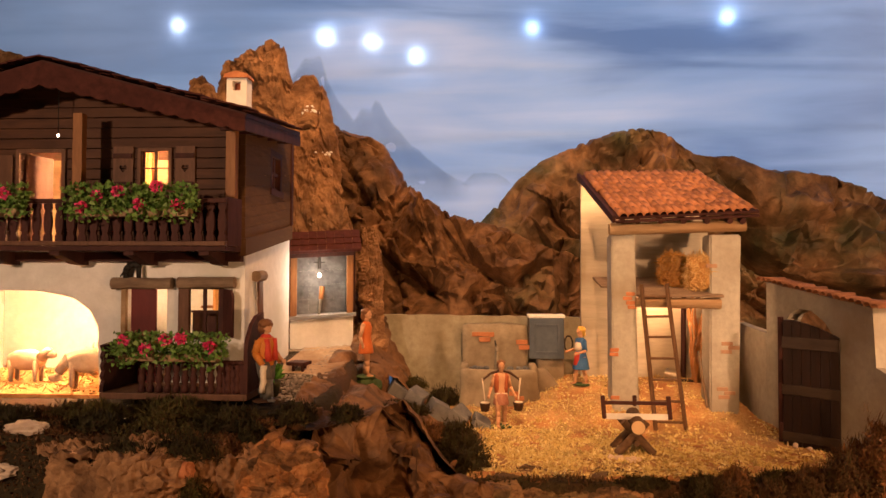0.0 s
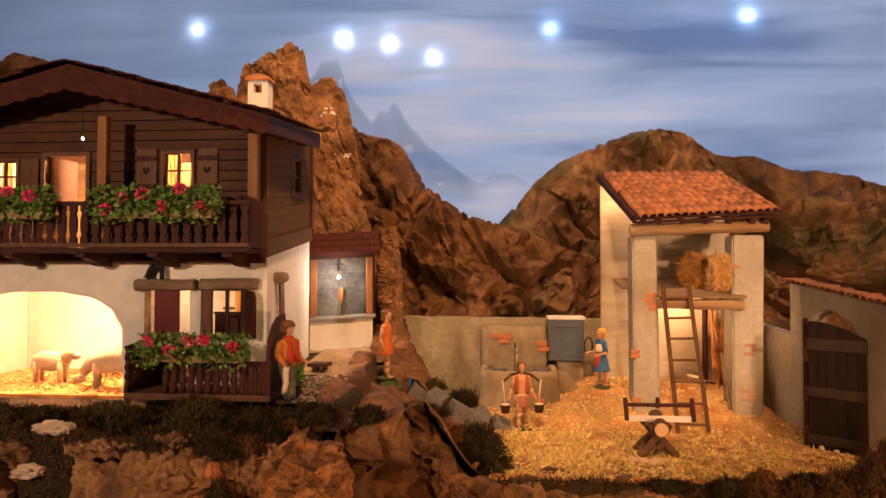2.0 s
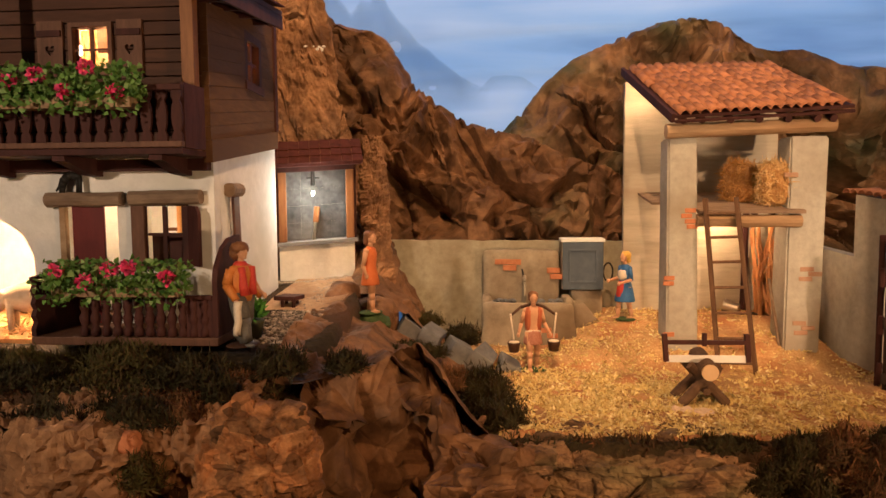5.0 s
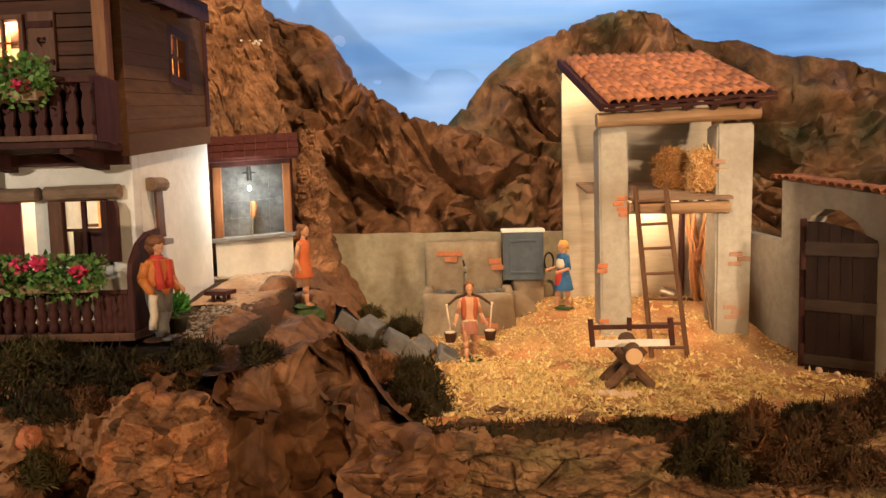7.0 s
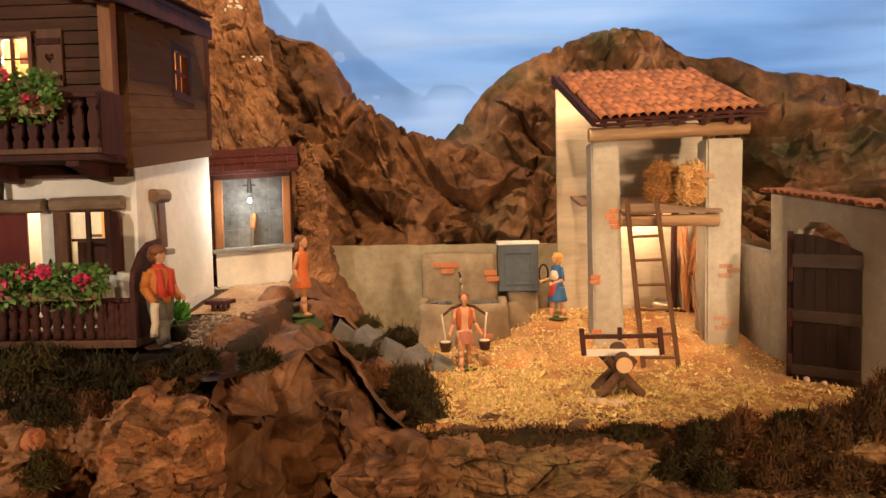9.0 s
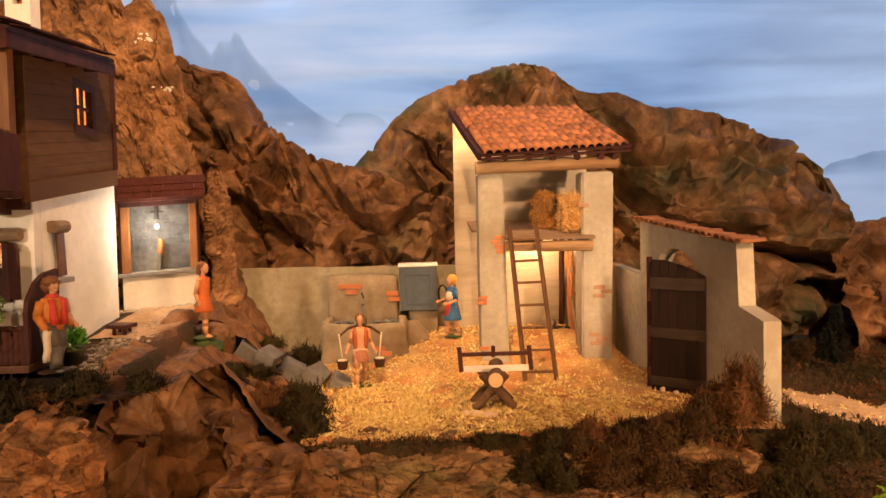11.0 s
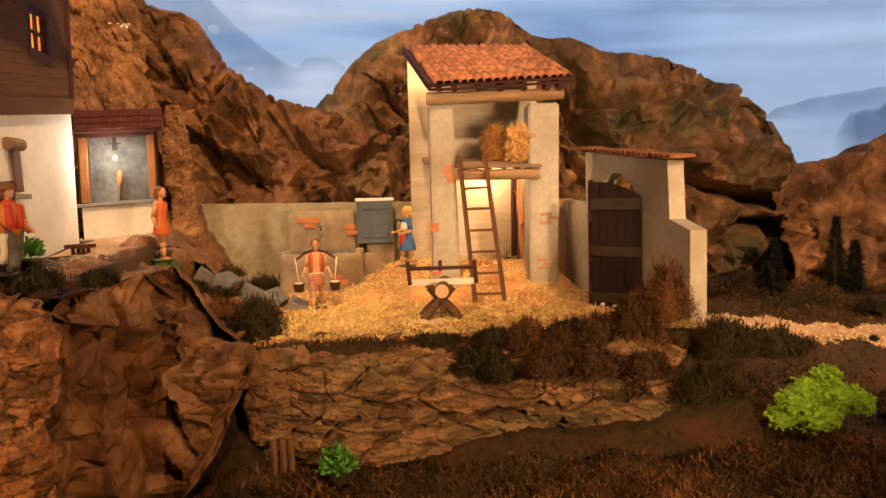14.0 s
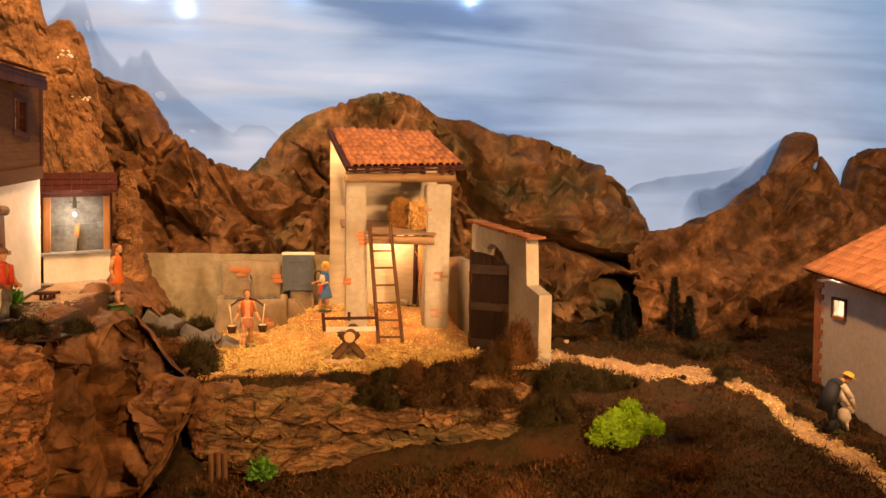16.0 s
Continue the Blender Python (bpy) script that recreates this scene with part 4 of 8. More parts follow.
# ---------------- gate wall ----------------
GA, GB = Vector((0.722, 1.392, 0)), Vector((0.785, 1.055, 0))
gdir = (GB - GA).normalized()
gn = Vector((gdir.y, -gdir.x, 0))
gn = -gn if gn.x > 0 else gn
glen = (GB - GA).length
gate_wall = thing("wall_gate", "grey rendered gate wall stepping down at its end, with a tiled coping", "wall", tuple(GA), kind="structure")
bm = bmesh.new()
pierced(bm, [(0, -0.03), (0.055, -0.03), (0.058, 0.21), (0.072, 0.232), (0.10, 0.245), (0.135, 0.243), (0.17, 0.226), (0.195, 0.20), (0.20, 0.18), (0.20, -0.03), (glen, -0.03), (glen, 0.146), (glen - 0.054, 0.162), (glen - 0.06, 0.257), (0, 0.292)], [], GA, gdir, (0, 0, 1), -gn * 0.03)
part("body", bm, RENDERED, gate_wall)
coping = barrel_tile(0.046, 0.0085, 0.0075)
for k in range(19):
    s = -0.008 + k * (glen - 0.055 + 0.022) / 18
    z = 0.300 - 0.035 * s / (glen - 0.06) + random.uniform(-0.0008, 0.0008)
    p = GA + gdir * s + gn * 0.012
    m = Matrix.Translation((p.x, p.y, z - 0.004)) @ Matrix.Rotation(math.atan2(-gn.y, -gn.x) - math.pi / 2, 4, "Z") @ Matrix.Rotation(radians(random.uniform(-3, 3)), 4, "X")
    lay(coping, "tile", m, gate_wall)
gate = thing("wooden_gate", "dark weathered plank gate ajar, with two grey cross battens", "gate", (0.72, 1.22, 0))
FREE, HINGE = Vector((0.687, 1.237, 0)), Vector((0.757, 1.181, 0))
gd = (HINGE - FREE).normalized()
gt = Matrix.Rotation(math.atan2(gd.y, gd.x), 4, "Z")
gnorm = Vector((gd.y, -gd.x, 0))
W = (HINGE - FREE).length
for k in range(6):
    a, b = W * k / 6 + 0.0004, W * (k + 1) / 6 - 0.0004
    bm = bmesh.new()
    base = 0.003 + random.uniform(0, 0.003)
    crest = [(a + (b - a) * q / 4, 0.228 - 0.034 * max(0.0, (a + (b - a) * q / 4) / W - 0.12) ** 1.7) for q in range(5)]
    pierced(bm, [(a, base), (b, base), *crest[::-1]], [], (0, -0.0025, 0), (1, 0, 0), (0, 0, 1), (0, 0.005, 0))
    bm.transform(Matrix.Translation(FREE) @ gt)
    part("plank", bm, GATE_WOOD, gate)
BATTEN = surface("grey_batten", (0.020, 0.014, 0.011), (0.052, 0.038, 0.030), 70, 0.45, 0.5, stretch=(0.3, 0.3, 1))
for z, h in ((0.188, 0.020), (0.104, 0.018), (0.022, 0.016)):
    bm = box(bmesh.new(), (-0.001, -0.0065, z - h / 2), (W + 0.001, -0.0026, z + h / 2), 0.001, None, 0.0006)
    bm.transform(Matrix.Translation(FREE) @ gt)
    part("batten", bm, BATTEN, gate, "grey weathered cross batten")
for z in (0.17, 0.10, 0.03):
    bm = box(bmesh.new(), (-0.007, -0.003, z - 0.014), (-0.0005, 0.003, z + 0.014), 0.001)
    bm.transform(Matrix.Translation(FREE) @ gt)
    part("edge_block", bm, DARK_WOOD, gate)
bm = box(bmesh.new(), (-0.012, 0.010, 0), (-0.004, 0.018, 0.232), 0.001)
bm.transform(Matrix.Translation(FREE) @ gt)
part("jamb", bm, DARK_WOOD, gate)
for x, y in ((0.695, 1.21), (0.712, 1.195), (0.70, 1.222)):
    whole("pebble", blob(bmesh.new(), (x, y, 0.009), (0.0045, 0.004, 0.0035), 2, 0.3, x * 9), PALE_STONE, "small white pebble lying by the gate foot", "stone", at=(x, y, 0.005), group="pebbles by the gate")

# ---------------- hayloft ----------------
LOFT_WALL = surface("cream_scored_render", (0.42, 0.385, 0.30), (0.56, 0.52, 0.42), 60, 0.92, 0.5, stretch=(0.25, 1, 1.6), third=(0.34, 0.28, 0.20), coarse=0.12)
hayloft = thing("hayloft", "open grey rendered hayloft on pillars with a terracotta tile roof", "barn", (0.53, 1.46, 0))
for n, (x0, x1, xb0, xb1) in enumerate(((0.405, 0.452, 0.407, 0.460), (0.601, 0.662, 0.597, 0.654))):
    bm = bmesh.new()
    box(bm, (x0, 1.362, -0.01), (x1, 1.412, 0.388), 0.0)
    for v in bm.verts:
        if v.co.z < 0.1:
            v.co.x = xb0 if v.co.x < (x0 + x1) / 2 else xb1
            v.co.y += -0.004 if v.co.y < 1.38 else 0.004
    bmesh.ops.bevel(bm, geom=list(bm.edges), offset=0.003, segments=2, affect="EDGES")
    pillar = part("pillar", bm, RENDERED, hayloft)
    places = [(0.443, 1.361, 0.268), (0.437, 1.361, 0.259), (0.443, 1.361, 0.250), (0.446, 1.361, 0.241), (0.410, 1.359, 0.155), (0.411, 1.358, 0.06), (0.409, 1.359, 0.146)] if n == 0 else [
        (0.632, 1.360, 0.170), (0.645, 1.360, 0.162), (0.630, 1.360, 0.154), (0.622, 1.359, 0.080), (0.636, 1.359, 0.072), (0.625, 1.359, 0.064), (0.603, 1.361, 0.325)]
    if n == 0:
        brick_patch(pillar, places, (0.018, 0.0075), (0, -1, 0), (1, 0, 0))
    else:
        brick_patch(pillar, places, (0.022, 0.0075), (0, -1, 0), (1, 0, 0), surface("rubbed_brick", (0.33, 0.19, 0.12), (0.38, 0.27, 0.19), 60, 0.9, 0.3))
bm = bmesh.new()
pierced(bm, [(0.0, -0.02), (0.288, -0.02), (0.288, 0.512), (0.0, 0.512)], [], (0.3715, 1.552, 0), (1, 0, 0), (0, 0, 1), (0, 0.012, 0))
part("back_wall", bm, LOFT_WALL, hayloft, "cream rendered back wall with faint level lines")
bm = rod(bmesh.new(), (0.401, 1.362, 0.3985), (0.669, 1.362, 0.4055), 0.0122, 0.0115, 14, 8, 0.0007)
part("front_beam", bm, LOG_WOOD, hayloft, "pale peeled log beam")
for x in (0.425, 0.455, 0.50, 0.545, 0.59, 0.635, 0.66):
    bm = rod(bmesh.new(), (x, 1.346, 0.414), (x, 1.56, 0.518), 0.006, 0.006, 8, 2, 0.0004)
    part("rafter", bm, DARK_WOOD, hayloft)
CORNERS = [Vector(c) for c in ((0.412, 1.343, 0.4265), (0.688, 1.346, 0.4390), (0.640, 1.533, 0.5345), (0.372, 1.548, 0.5380))]


def on_roof(u, v, lift=0.0):
    """A place on the loft roof, u along the eave and v up the slope, with its axes."""
    a, b, c, d = CORNERS
    p = (a * (1 - u) + b * u) * (1 - v) + (d * (1 - u) + c * u) * v
    du = ((b - a) * (1 - v) + (c - d) * v).normalized()
    dv = ((d - a) * (1 - u) + (c - b) * u).normalized()
    n = du.cross(dv).normalized()
    m = Matrix((du, n.cross(du), n)).transposed().to_4x4()
    m.translation = p + n * lift
    return m, dv


def roof_slab(u0, u1, v0, v1, low, high):
    bm = bmesh.new()
    vs = [bm.verts.new(on_roof(u, v, h)[0].translation) for h in (low, high) for u, v in ((u0, v0), (u1, v0), (u1, v1), (u0, v1))]
    for f in ((3, 2, 1, 0), (4, 5, 6, 7), (0, 1, 5, 4), (1, 2, 6, 5), (2, 3, 7, 6), (3, 0, 4, 7)):
        bm.faces.new([vs[k] for k in f])
    return bm


roof = part("roof", roof_slab(-0.012, 1.006, -0.02, 1.0, -0.008, -0.003), DARK_WOOD, hayloft, "dark roof boards under clay tiles")
tile = barrel_tile(0.034, 0.0092, 0.0080)
cols, rows = 17, 9
for j in range(rows):
    for i in range(cols):
        u, v = 0.015 + 0.97 * (i + 0.5) / cols + random.uniform(-0.004, 0.004), -0.028 + 0.112 * j + random.uniform(-0.010, 0.010)
        m, dv = on_roof(u, v, -0.001)
        skew = math.atan2(-dv.dot(m.to_3x3().col[0]), dv.dot(m.to_3x3().col[1]))
        lay(tile, "tile", m @ Matrix.Rotation(skew + radians(random.uniform(-4, 4)), 4, "Z") @ Matrix.Rotation(radians(3.5 + random.uniform(-3, 3)), 4, "X"), roof)
part("verge_board", roof_slab(-0.034, -0.013, -0.03, 1.0, -0.014, 0.001), DARK_WOOD, hayloft, "dark wooden verge board")
part("eave_board", roof_slab(-0.012, 1.0, -0.045, -0.021, -0.014, -0.010), DARK_WOOD, hayloft)
for k in range(7):
    y0 = 1.346 + 0.030 * k
    bm = box(bmesh.new(), (0.4535 if k < 3 else 0.398, y0, 0.2625), (0.622 if k < 3 else 0.652, min(y0 + 0.0285, 1.5515), 0.2675), 0.0008, None, 0.0005)
    for v in bm.verts:
        v.co.z += 0.158 * (v.co.y - 1.346)
    part("plank", bm, OLD_WOOD, hayloft)
for k in range(6):
    x = 0.468 + 0.028 * k
    bm = box(bmesh.new(), (x - 0.004, 1.371, 0.2555), (x + 0.004, 1.551, 0.262), 0.0005)
    for v in bm.verts:
        v.co.z += 0.158 * (v.co.y - 1.346)
    part("joist", bm, DARK_WOOD, hayloft)
bm = rod(bmesh.new(), (0.452, 1.357, 0.2515), (0.618, 1.357, 0.2495), 0.0105, 0.0105, 12, 6, 0.0006)
part("loft_beam", bm, LOG_WOOD, hayloft, "peeled log under the loft planks")
bm = rod(bmesh.new(), (0.600, 1.55, 0.0), (0.603, 1.548, 0.262), 0.007, 0.006, 8, 4, 0.0008)
part("post", bm, DARK_WOOD, hayloft)
bm = rod(bmesh.new(), (0.598, 1.36, 0.005), (0.588, 1.40, 0.15), 0.003, 0.0025, 6, 3, 0.0005)
part("prop", bm, OLD_WOOD, hayloft)
lamp("bulb_under_the_loft", "POINT", (0.535, 1.50, 0.252), (0.53, 1.46, 0), 1.3, WARM, 0.006)
lamp("bulb_beside_the_loft", "POINT", (0.395, 1.505, 0.486), (0.36, 1.46, 0), 0.6, WARM, 0.006)
for c in ((0.535, 1.50, 0.252), (0.395, 1.505, 0.486)):
    whole("light_bulb", blob(bmesh.new(), c, (0.0018, 0.0018, 0.0024), 2), GLASS_GLOW, "tiny glowing warm lamp bulb in the hayloft", "bulb", at=c, group="bulbs of the hayloft", smooth=True)

# hay bales
def bale(c, s, seed, turn, straw=HAY):
    ob = thing("hay_bale", "bound bale of golden hay lying on the loft planks", "hay bale", tuple(c), "bales on the loft")
    t = Matrix.Rotation(turn, 3, "Z")
    bm = blob(bmesh.new(), (0, 0, 0), (1, 1, 1), 3, 0.18, seed, None, 4.0)
    for v in bm.verts:
        q = v.co / sum(abs(a) ** 5 for a in v.co.normalized()) ** 0.2
        v.co = t @ Vector((q.x * s[0], q.y * s[1], q.z * s[2])) * 0.95 + Vector(c)
    part("core", bm, surface("packed_hay", (0.30, 0.15, 0.04), (0.52, 0.32, 0.11), 120, 0.9, 0.8), ob)
    rng = np.random.default_rng(int(seed * 10))
    n = 1500
    d = rng.normal(size=(n, 3))
    d /= np.linalg.norm(d, axis=1)[:, None]
    R = np.array(t)
    p = np.array(c) + (d / (np.abs(d) ** 5).sum(axis=1)[:, None] ** 0.2 * np.array(s) * 0.95) @ R.T
    w = np.cross(d, rng.normal(size=(n, 3))) @ R.T + d @ R.T * 0.10
    blades("hay_cover", p, w, rng.uniform(0.007, 0.017, n), 0.0016, straw, ob, kind="stuff", bend=0.95, seed=int(seed))
    return ob


HAY_DARK = leafy("old_orange_hay", [(0.36, 0.17, 0.035), (0.60, 0.34, 0.09), (0.48, 0.25, 0.06)], 0.8)
bale((0.551, 1.440, 0.3150), (0.020, 0.028, 0.034), 3.0, 0.55, HAY_DARK)
bale((0.591, 1.398, 0.3110), (0.025, 0.034, 0.036), 7.0, -0.30)

# ladder
ladder = thing("ladder", "brown wooden ladder leaning against the loft floor", "ladder", (0.51, 1.345, 0))
LA, LB = (Vector((0.482, 1.322, 0.004)), Vector((0.4595, 1.340, 0.288))), (Vector((0.539, 1.318, 0.004)), Vector((0.5085, 1.340, 0.290)))
for a, b in (LA, LB):
    d = (b - a).normalized()
    bm = box(bmesh.new(), (-0.0042, -0.003, 0), (0.0042, 0.003, (b - a).length), 0.0008)
    bm.transform(Matrix.Translation(a) @ d.to_track_quat("Z", "Y").to_matrix().to_4x4())
    part("rail", bm, LADDER_WOOD, ladder)
for t in (0.06, 0.20, 0.345, 0.49, 0.635, 0.775, 0.91):
    part("rung", rod(bmesh.new(), LA[0].lerp(LA[1], t), LB[0].lerp(LB[1], t), 0.0025, 0.0025, 8), LADDER_WOOD, ladder)

# sticks and bucket below the loft
sticks = thing("stick_bundle", "bundle of crooked dry sticks leaning in the corner", "sticks", (0.625, 1.51, 0))
for k in range(20):
    a = Vector((random.uniform(0.606, 0.640), random.uniform(1.46, 1.53), 0.050))
    b = Vector((random.uniform(0.610, 0.650), random.uniform(1.50, 1.55), random.uniform(0.15, 0.262)))
    part("stick", rod(bmesh.new(), a, b, random.uniform(0.0028, 0.0052), 0.0018, 6, 7, 0.0034), STICK, sticks)
for k in range(10):
    a = Vector((random.uniform(0.605, 0.646), random.uniform(1.46, 1.50), random.uniform(0.08, 0.2)))
    part("twig", rod(bmesh.new(), a, a + Vector((random.uniform(-0.02, 0.02), random.uniform(-0.02, 0.0), random.uniform(0.015, 0.045))), 0.0013, 0.0006, 5, 3, 0.0012), STICK, sticks)
bucket = thing("tin_bucket", "small shiny tin bucket lying on its side", "bucket", (0.57, 1.50, 0.066))
bm = lathe(bmesh.new(), (0, 0, 0), [(0.009, 0), (0.0095, 0.001), (0.0125, 0.026), (0.0132, 0.027), (0.0118, 0.0265), (0.0085, 0.003), (0.002, 0.0025)], 16)
bm.transform(Matrix.Translation((0.576, 1.500, 0.080)) @ Matrix.Rotation(radians(-35), 4, "Z") @ Matrix.Rotation(radians(-80), 4, "Y"))
part("pail", bm, TIN, bucket, smooth=True)
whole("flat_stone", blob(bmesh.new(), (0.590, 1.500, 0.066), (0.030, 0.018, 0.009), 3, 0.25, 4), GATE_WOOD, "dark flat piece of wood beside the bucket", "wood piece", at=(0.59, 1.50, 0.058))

# ---------------- sawhorse, log and bow saw ----------------
horse = thing("sawhorse", "crossed-log sawhorse standing on the yard floor", "sawhorse", (0.41, 1.17, 0))
SH = Vector((0.404, 1.165, 0))
ROUGH_LOG = surface("dark_branch_bark", (0.075, 0.042, 0.022), (0.17, 0.105, 0.06), 90, 0.9, 0.6)
for dy in (-0.016, 0.022):
    for sx in (-1, 1):
        a = SH + Vector((sx * 0.031, dy + sx * 0.003, 0.006))
        b = SH + Vector((-sx * 0.020, dy, 0.060))
        part("leg", rod(bmesh.new(), a, b, 0.0072, 0.0062, 9, 4, 0.0008), ROUGH_LOG, horse)
part("crossbar", rod(bmesh.new(), SH + Vector((0.0, -0.03, 0.027)), SH + Vector((0.0, 0.04, 0.027)), 0.005, 0.005, 8, 3, 0.0006), ROUGH_LOG, horse)
sawn = thing("sawn_log", "short round log with a pale cut end resting on the sawhorse", "log", (0.40, 1.165, 0.04))
part("bark", rod(bmesh.new(), SH + Vector((0.0, -0.040, 0.056)), SH + Vector((0.012, 0.055, 0.058)), 0.0125, 0.0125, 14, 5, 0.0008), ROUGH_LOG, sawn)
part("cut_end", rod(bmesh.new(), SH + Vector((0.0, -0.0415, 0.056)), SH + Vector((0.0, -0.0385, 0.056)), 0.0112, 0.0112, 14), CUT_WOOD, sawn, "pale sawn end")
saw = thing("bow_saw", "wooden bow saw with a bright steel blade lying across the log", "saw", (0.41, 1.16, 0.06))
q = SH + Vector((0, -0.012, 0))
part("blade", box(bmesh.new(), (q.x - 0.050, q.y - 0.0006, 0.063), (q.x + 0.056, q.y + 0.0006, 0.073), 0.0), STEEL, saw, "bright steel saw blade")
part("stretcher", box(bmesh.new(), (q.x - 0.050, q.y - 0.003, 0.088), (q.x + 0.056, q.y + 0.003, 0.094), 0.001), DARK_WOOD, saw)
for dx in (-0.052, 0.058):
    part("arm", box(bmesh.new(), (q.x + dx - 0.0035, q.y - 0.003, 0.064), (q.x + dx + 0.0035, q.y + 0.003, 0.103), 0.001, Matrix.Rotation(radians(-5), 4, "Y")), DARK_WOOD, saw)
part("toggle", box(bmesh.new(), (q.x - 0.003, q.y - 0.004, 0.086), (q.x + 0.003, q.y + 0.002, 0.104), 0.001), DARK_WOOD, saw)
for x, y, s in ((0.372, 1.115, 0.010), (0.392, 1.110, 0.013), (0.358, 1.118, 0.007)):
    whole("stone", blob(bmesh.new(), (x, y, 0.007), (s, s * 0.7, 0.006), 3, 0.3, x * 31), PALE_STONE, "flat pinkish stone under the sawhorse", "stone", at=(x, y, 0.004), group="stones under the sawhorse")

# ---------------- fountain, hatch and steps ----------------
fountain = thing("fountain", "rendered wall fountain with a basin, bare bricks and a tap", "fountain", (0.18, 1.53, 0))


def lumpy(lo, hi, rough, seed, round_off=0.006, cuts=9, shape=None):
    """A block of hand-laid render: soft corners, uneven faces."""
    bm = box(bmesh.new(), lo, hi)
    bmesh.ops.subdivide_edges(bm, edges=list(bm.edges), cuts=cuts, use_grid_fill=True)
    mid, half = (Vector(lo) + Vector(hi)) / 2, (Vector(hi) - Vector(lo)) / 2
    for v in bm.verts:
        d = v.co - mid
        inner = Vector([max(-h + round_off, min(h - round_off, c)) for c, h in zip(d, half)])
        out = d - inner
        if out.length > 1e-9:
            d = inner + out.normalized() * min(out.length, round_off)
        p = mid + d
        p += Vector([noise.noise(p * 45 + Vector((seed, k * 9, 0))) for k in range(3)]) * rough
        v.co = shape(p) if shape else p
    return bm


panel = part("back_panel", lumpy((0.096, 1.528, 0.0), (0.246, 1.572, 0.190), 0.003, 1.0, 0.012), DARK_RENDER, fountain, smooth=True)
brick_patch(panel, [(0.133, 1.5265, 0.167), (0.149, 1.5265, 0.155), (0.158, 1.5265, 0.1665), (0.234, 1.5265, 0.150), (0.240, 1.5265, 0.138)], (0.026, 0.0105), (0, -1, 0), (1, 0, 0))
bulge = lambda p: Vector((p.x + 0.22 * max(0.0, 0.06 - p.z) * (1 if p.x > 0.2 else -0.1), p.y - 0.10 * max(0.0, 0.07 - p.z), p.z))
part("basin_front", lumpy((0.096, 1.438, -0.012), (0.264, 1.456, 0.100), 0.004, 2.0, 0.007, 11, bulge), DARK_RENDER, fountain, smooth=True)
for k, x in enumerate((0.096, 0.247)):
    part("basin_side", lumpy((x, 1.452, -0.012), (x + 0.018, 1.530, 0.106), 0.004, 3.0 + k, 0.006, 8), DARK_RENDER, fountain, smooth=True)
part("basin_floor", box(bmesh.new(), (0.110, 1.454, 0.07), (0.250, 1.527, 0.078)), C_BROWN, fountain)
part("buttress", lumpy((0.262, 1.462, -0.012), (0.326, 1.524, 0.094), 0.005, 6.0, 0.012, 10, lambda p: Vector((p.x, p.y, min(p.z, 0.094 - 1.25 * max(0.0, p.x - 0.286))))), DARK_RENDER, fountain, smooth=True)
brick_patch(panel, [(0.212, 1.436, 0.050), (0.224, 1.436, 0.040), (0.208, 1.436, 0.031)], (0.020, 0.009), (0, -1, 0), (1, 0, 0))
tap = part("tap", rod(bmesh.new(), (0.176, 1.508, 0.075), (0.176, 1.508, 0.138), 0.0045, 0.004, 10), PIPE, fountain, "dull metal stand pipe")
part("spout", rod(rod(bmesh.new(), (0.176, 1.508, 0.135), (0.176, 1.488, 0.143), 0.003, 0.003, 8), (0.176, 1.488, 0.143), (0.176, 1.481, 0.134), 0.003, 0.0028, 8), PIPE, tap)
part("handle", rod(bmesh.new(), (0.176, 1.510, 0.138), (0.172, 1.507, 0.155), 0.0025, 0.0018, 8), IRON, tap)
for x, y in ((0.128, 1.462), (0.140, 1.456), (0.152, 1.462), (0.205, 1.460), (0.225, 1.459), (0.238, 1.463), (0.122, 1.452)):
    part("rim_stone", blob(bmesh.new(), (x, y, 0.100), (0.008, 0.006, 0.005), 2, 0.35, x * 40), GREY_STONE, fountain)

hatch = thing("wall_cabinet", "blue-grey panelled cabinet on a rendered pedestal against the wall", "cabinet", (0.285, 1.55, 0))
part("pedestal", lumpy((0.268, 1.536, -0.01), (0.330, 1.572, 0.112), 0.002, 8.0, 0.004, 7), DARK_RENDER, hatch, smooth=True)
part("cabinet_body", box(bmesh.new(), (0.250, 1.528, 0.1125), (0.330, 1.572, 0.205), 0.001), DARK_RENDER, hatch)
part("cap", box(bmesh.new(), (0.248, 1.523, 0.2055), (0.332, 1.574, 0.212), 0.0015), PLASTER, hatch, "pale chipped cap")
door = part("door", box(bmesh.new(), (0.251, 1.522, 0.113), (0.329, 1.5275, 0.205), 0.0012), BLUE_PAINT, hatch, "blue-grey painted panel door")
for lo, hi in (((0.262, 1.5195, 0.126), (0.266, 1.5218, 0.192)), ((0.314, 1.5195, 0.126), (0.318, 1.5218, 0.192)), ((0.2665, 1.5195, 0.188), (0.3135, 1.5218, 0.192)), ((0.2665, 1.5195, 0.126), (0.3135, 1.5218, 0.130))):
    part("moulding", box(bmesh.new(), lo, hi, 0.0005), BLUE_PAINT, door)
bm = bmesh.new()
for k in range(22):
    a0, a1 = 2 * math.pi * k / 20, 2 * math.pi * (k + 1) / 20
    rod(bm, (0.342 + 0.009 * math.cos(a0), 1.548, 0.145 + 0.018 * math.sin(a0)), (0.342 + 0.009 * math.cos(a1), 1.548, 0.145 + 0.018 * math.sin(a1)), 0.0018, 0.0018, 6)
whole("coiled_rope", bm, BLACK, "coil of black rope hanging on the yard wall", "rope", at=(0.342, 1.55, 0.14))

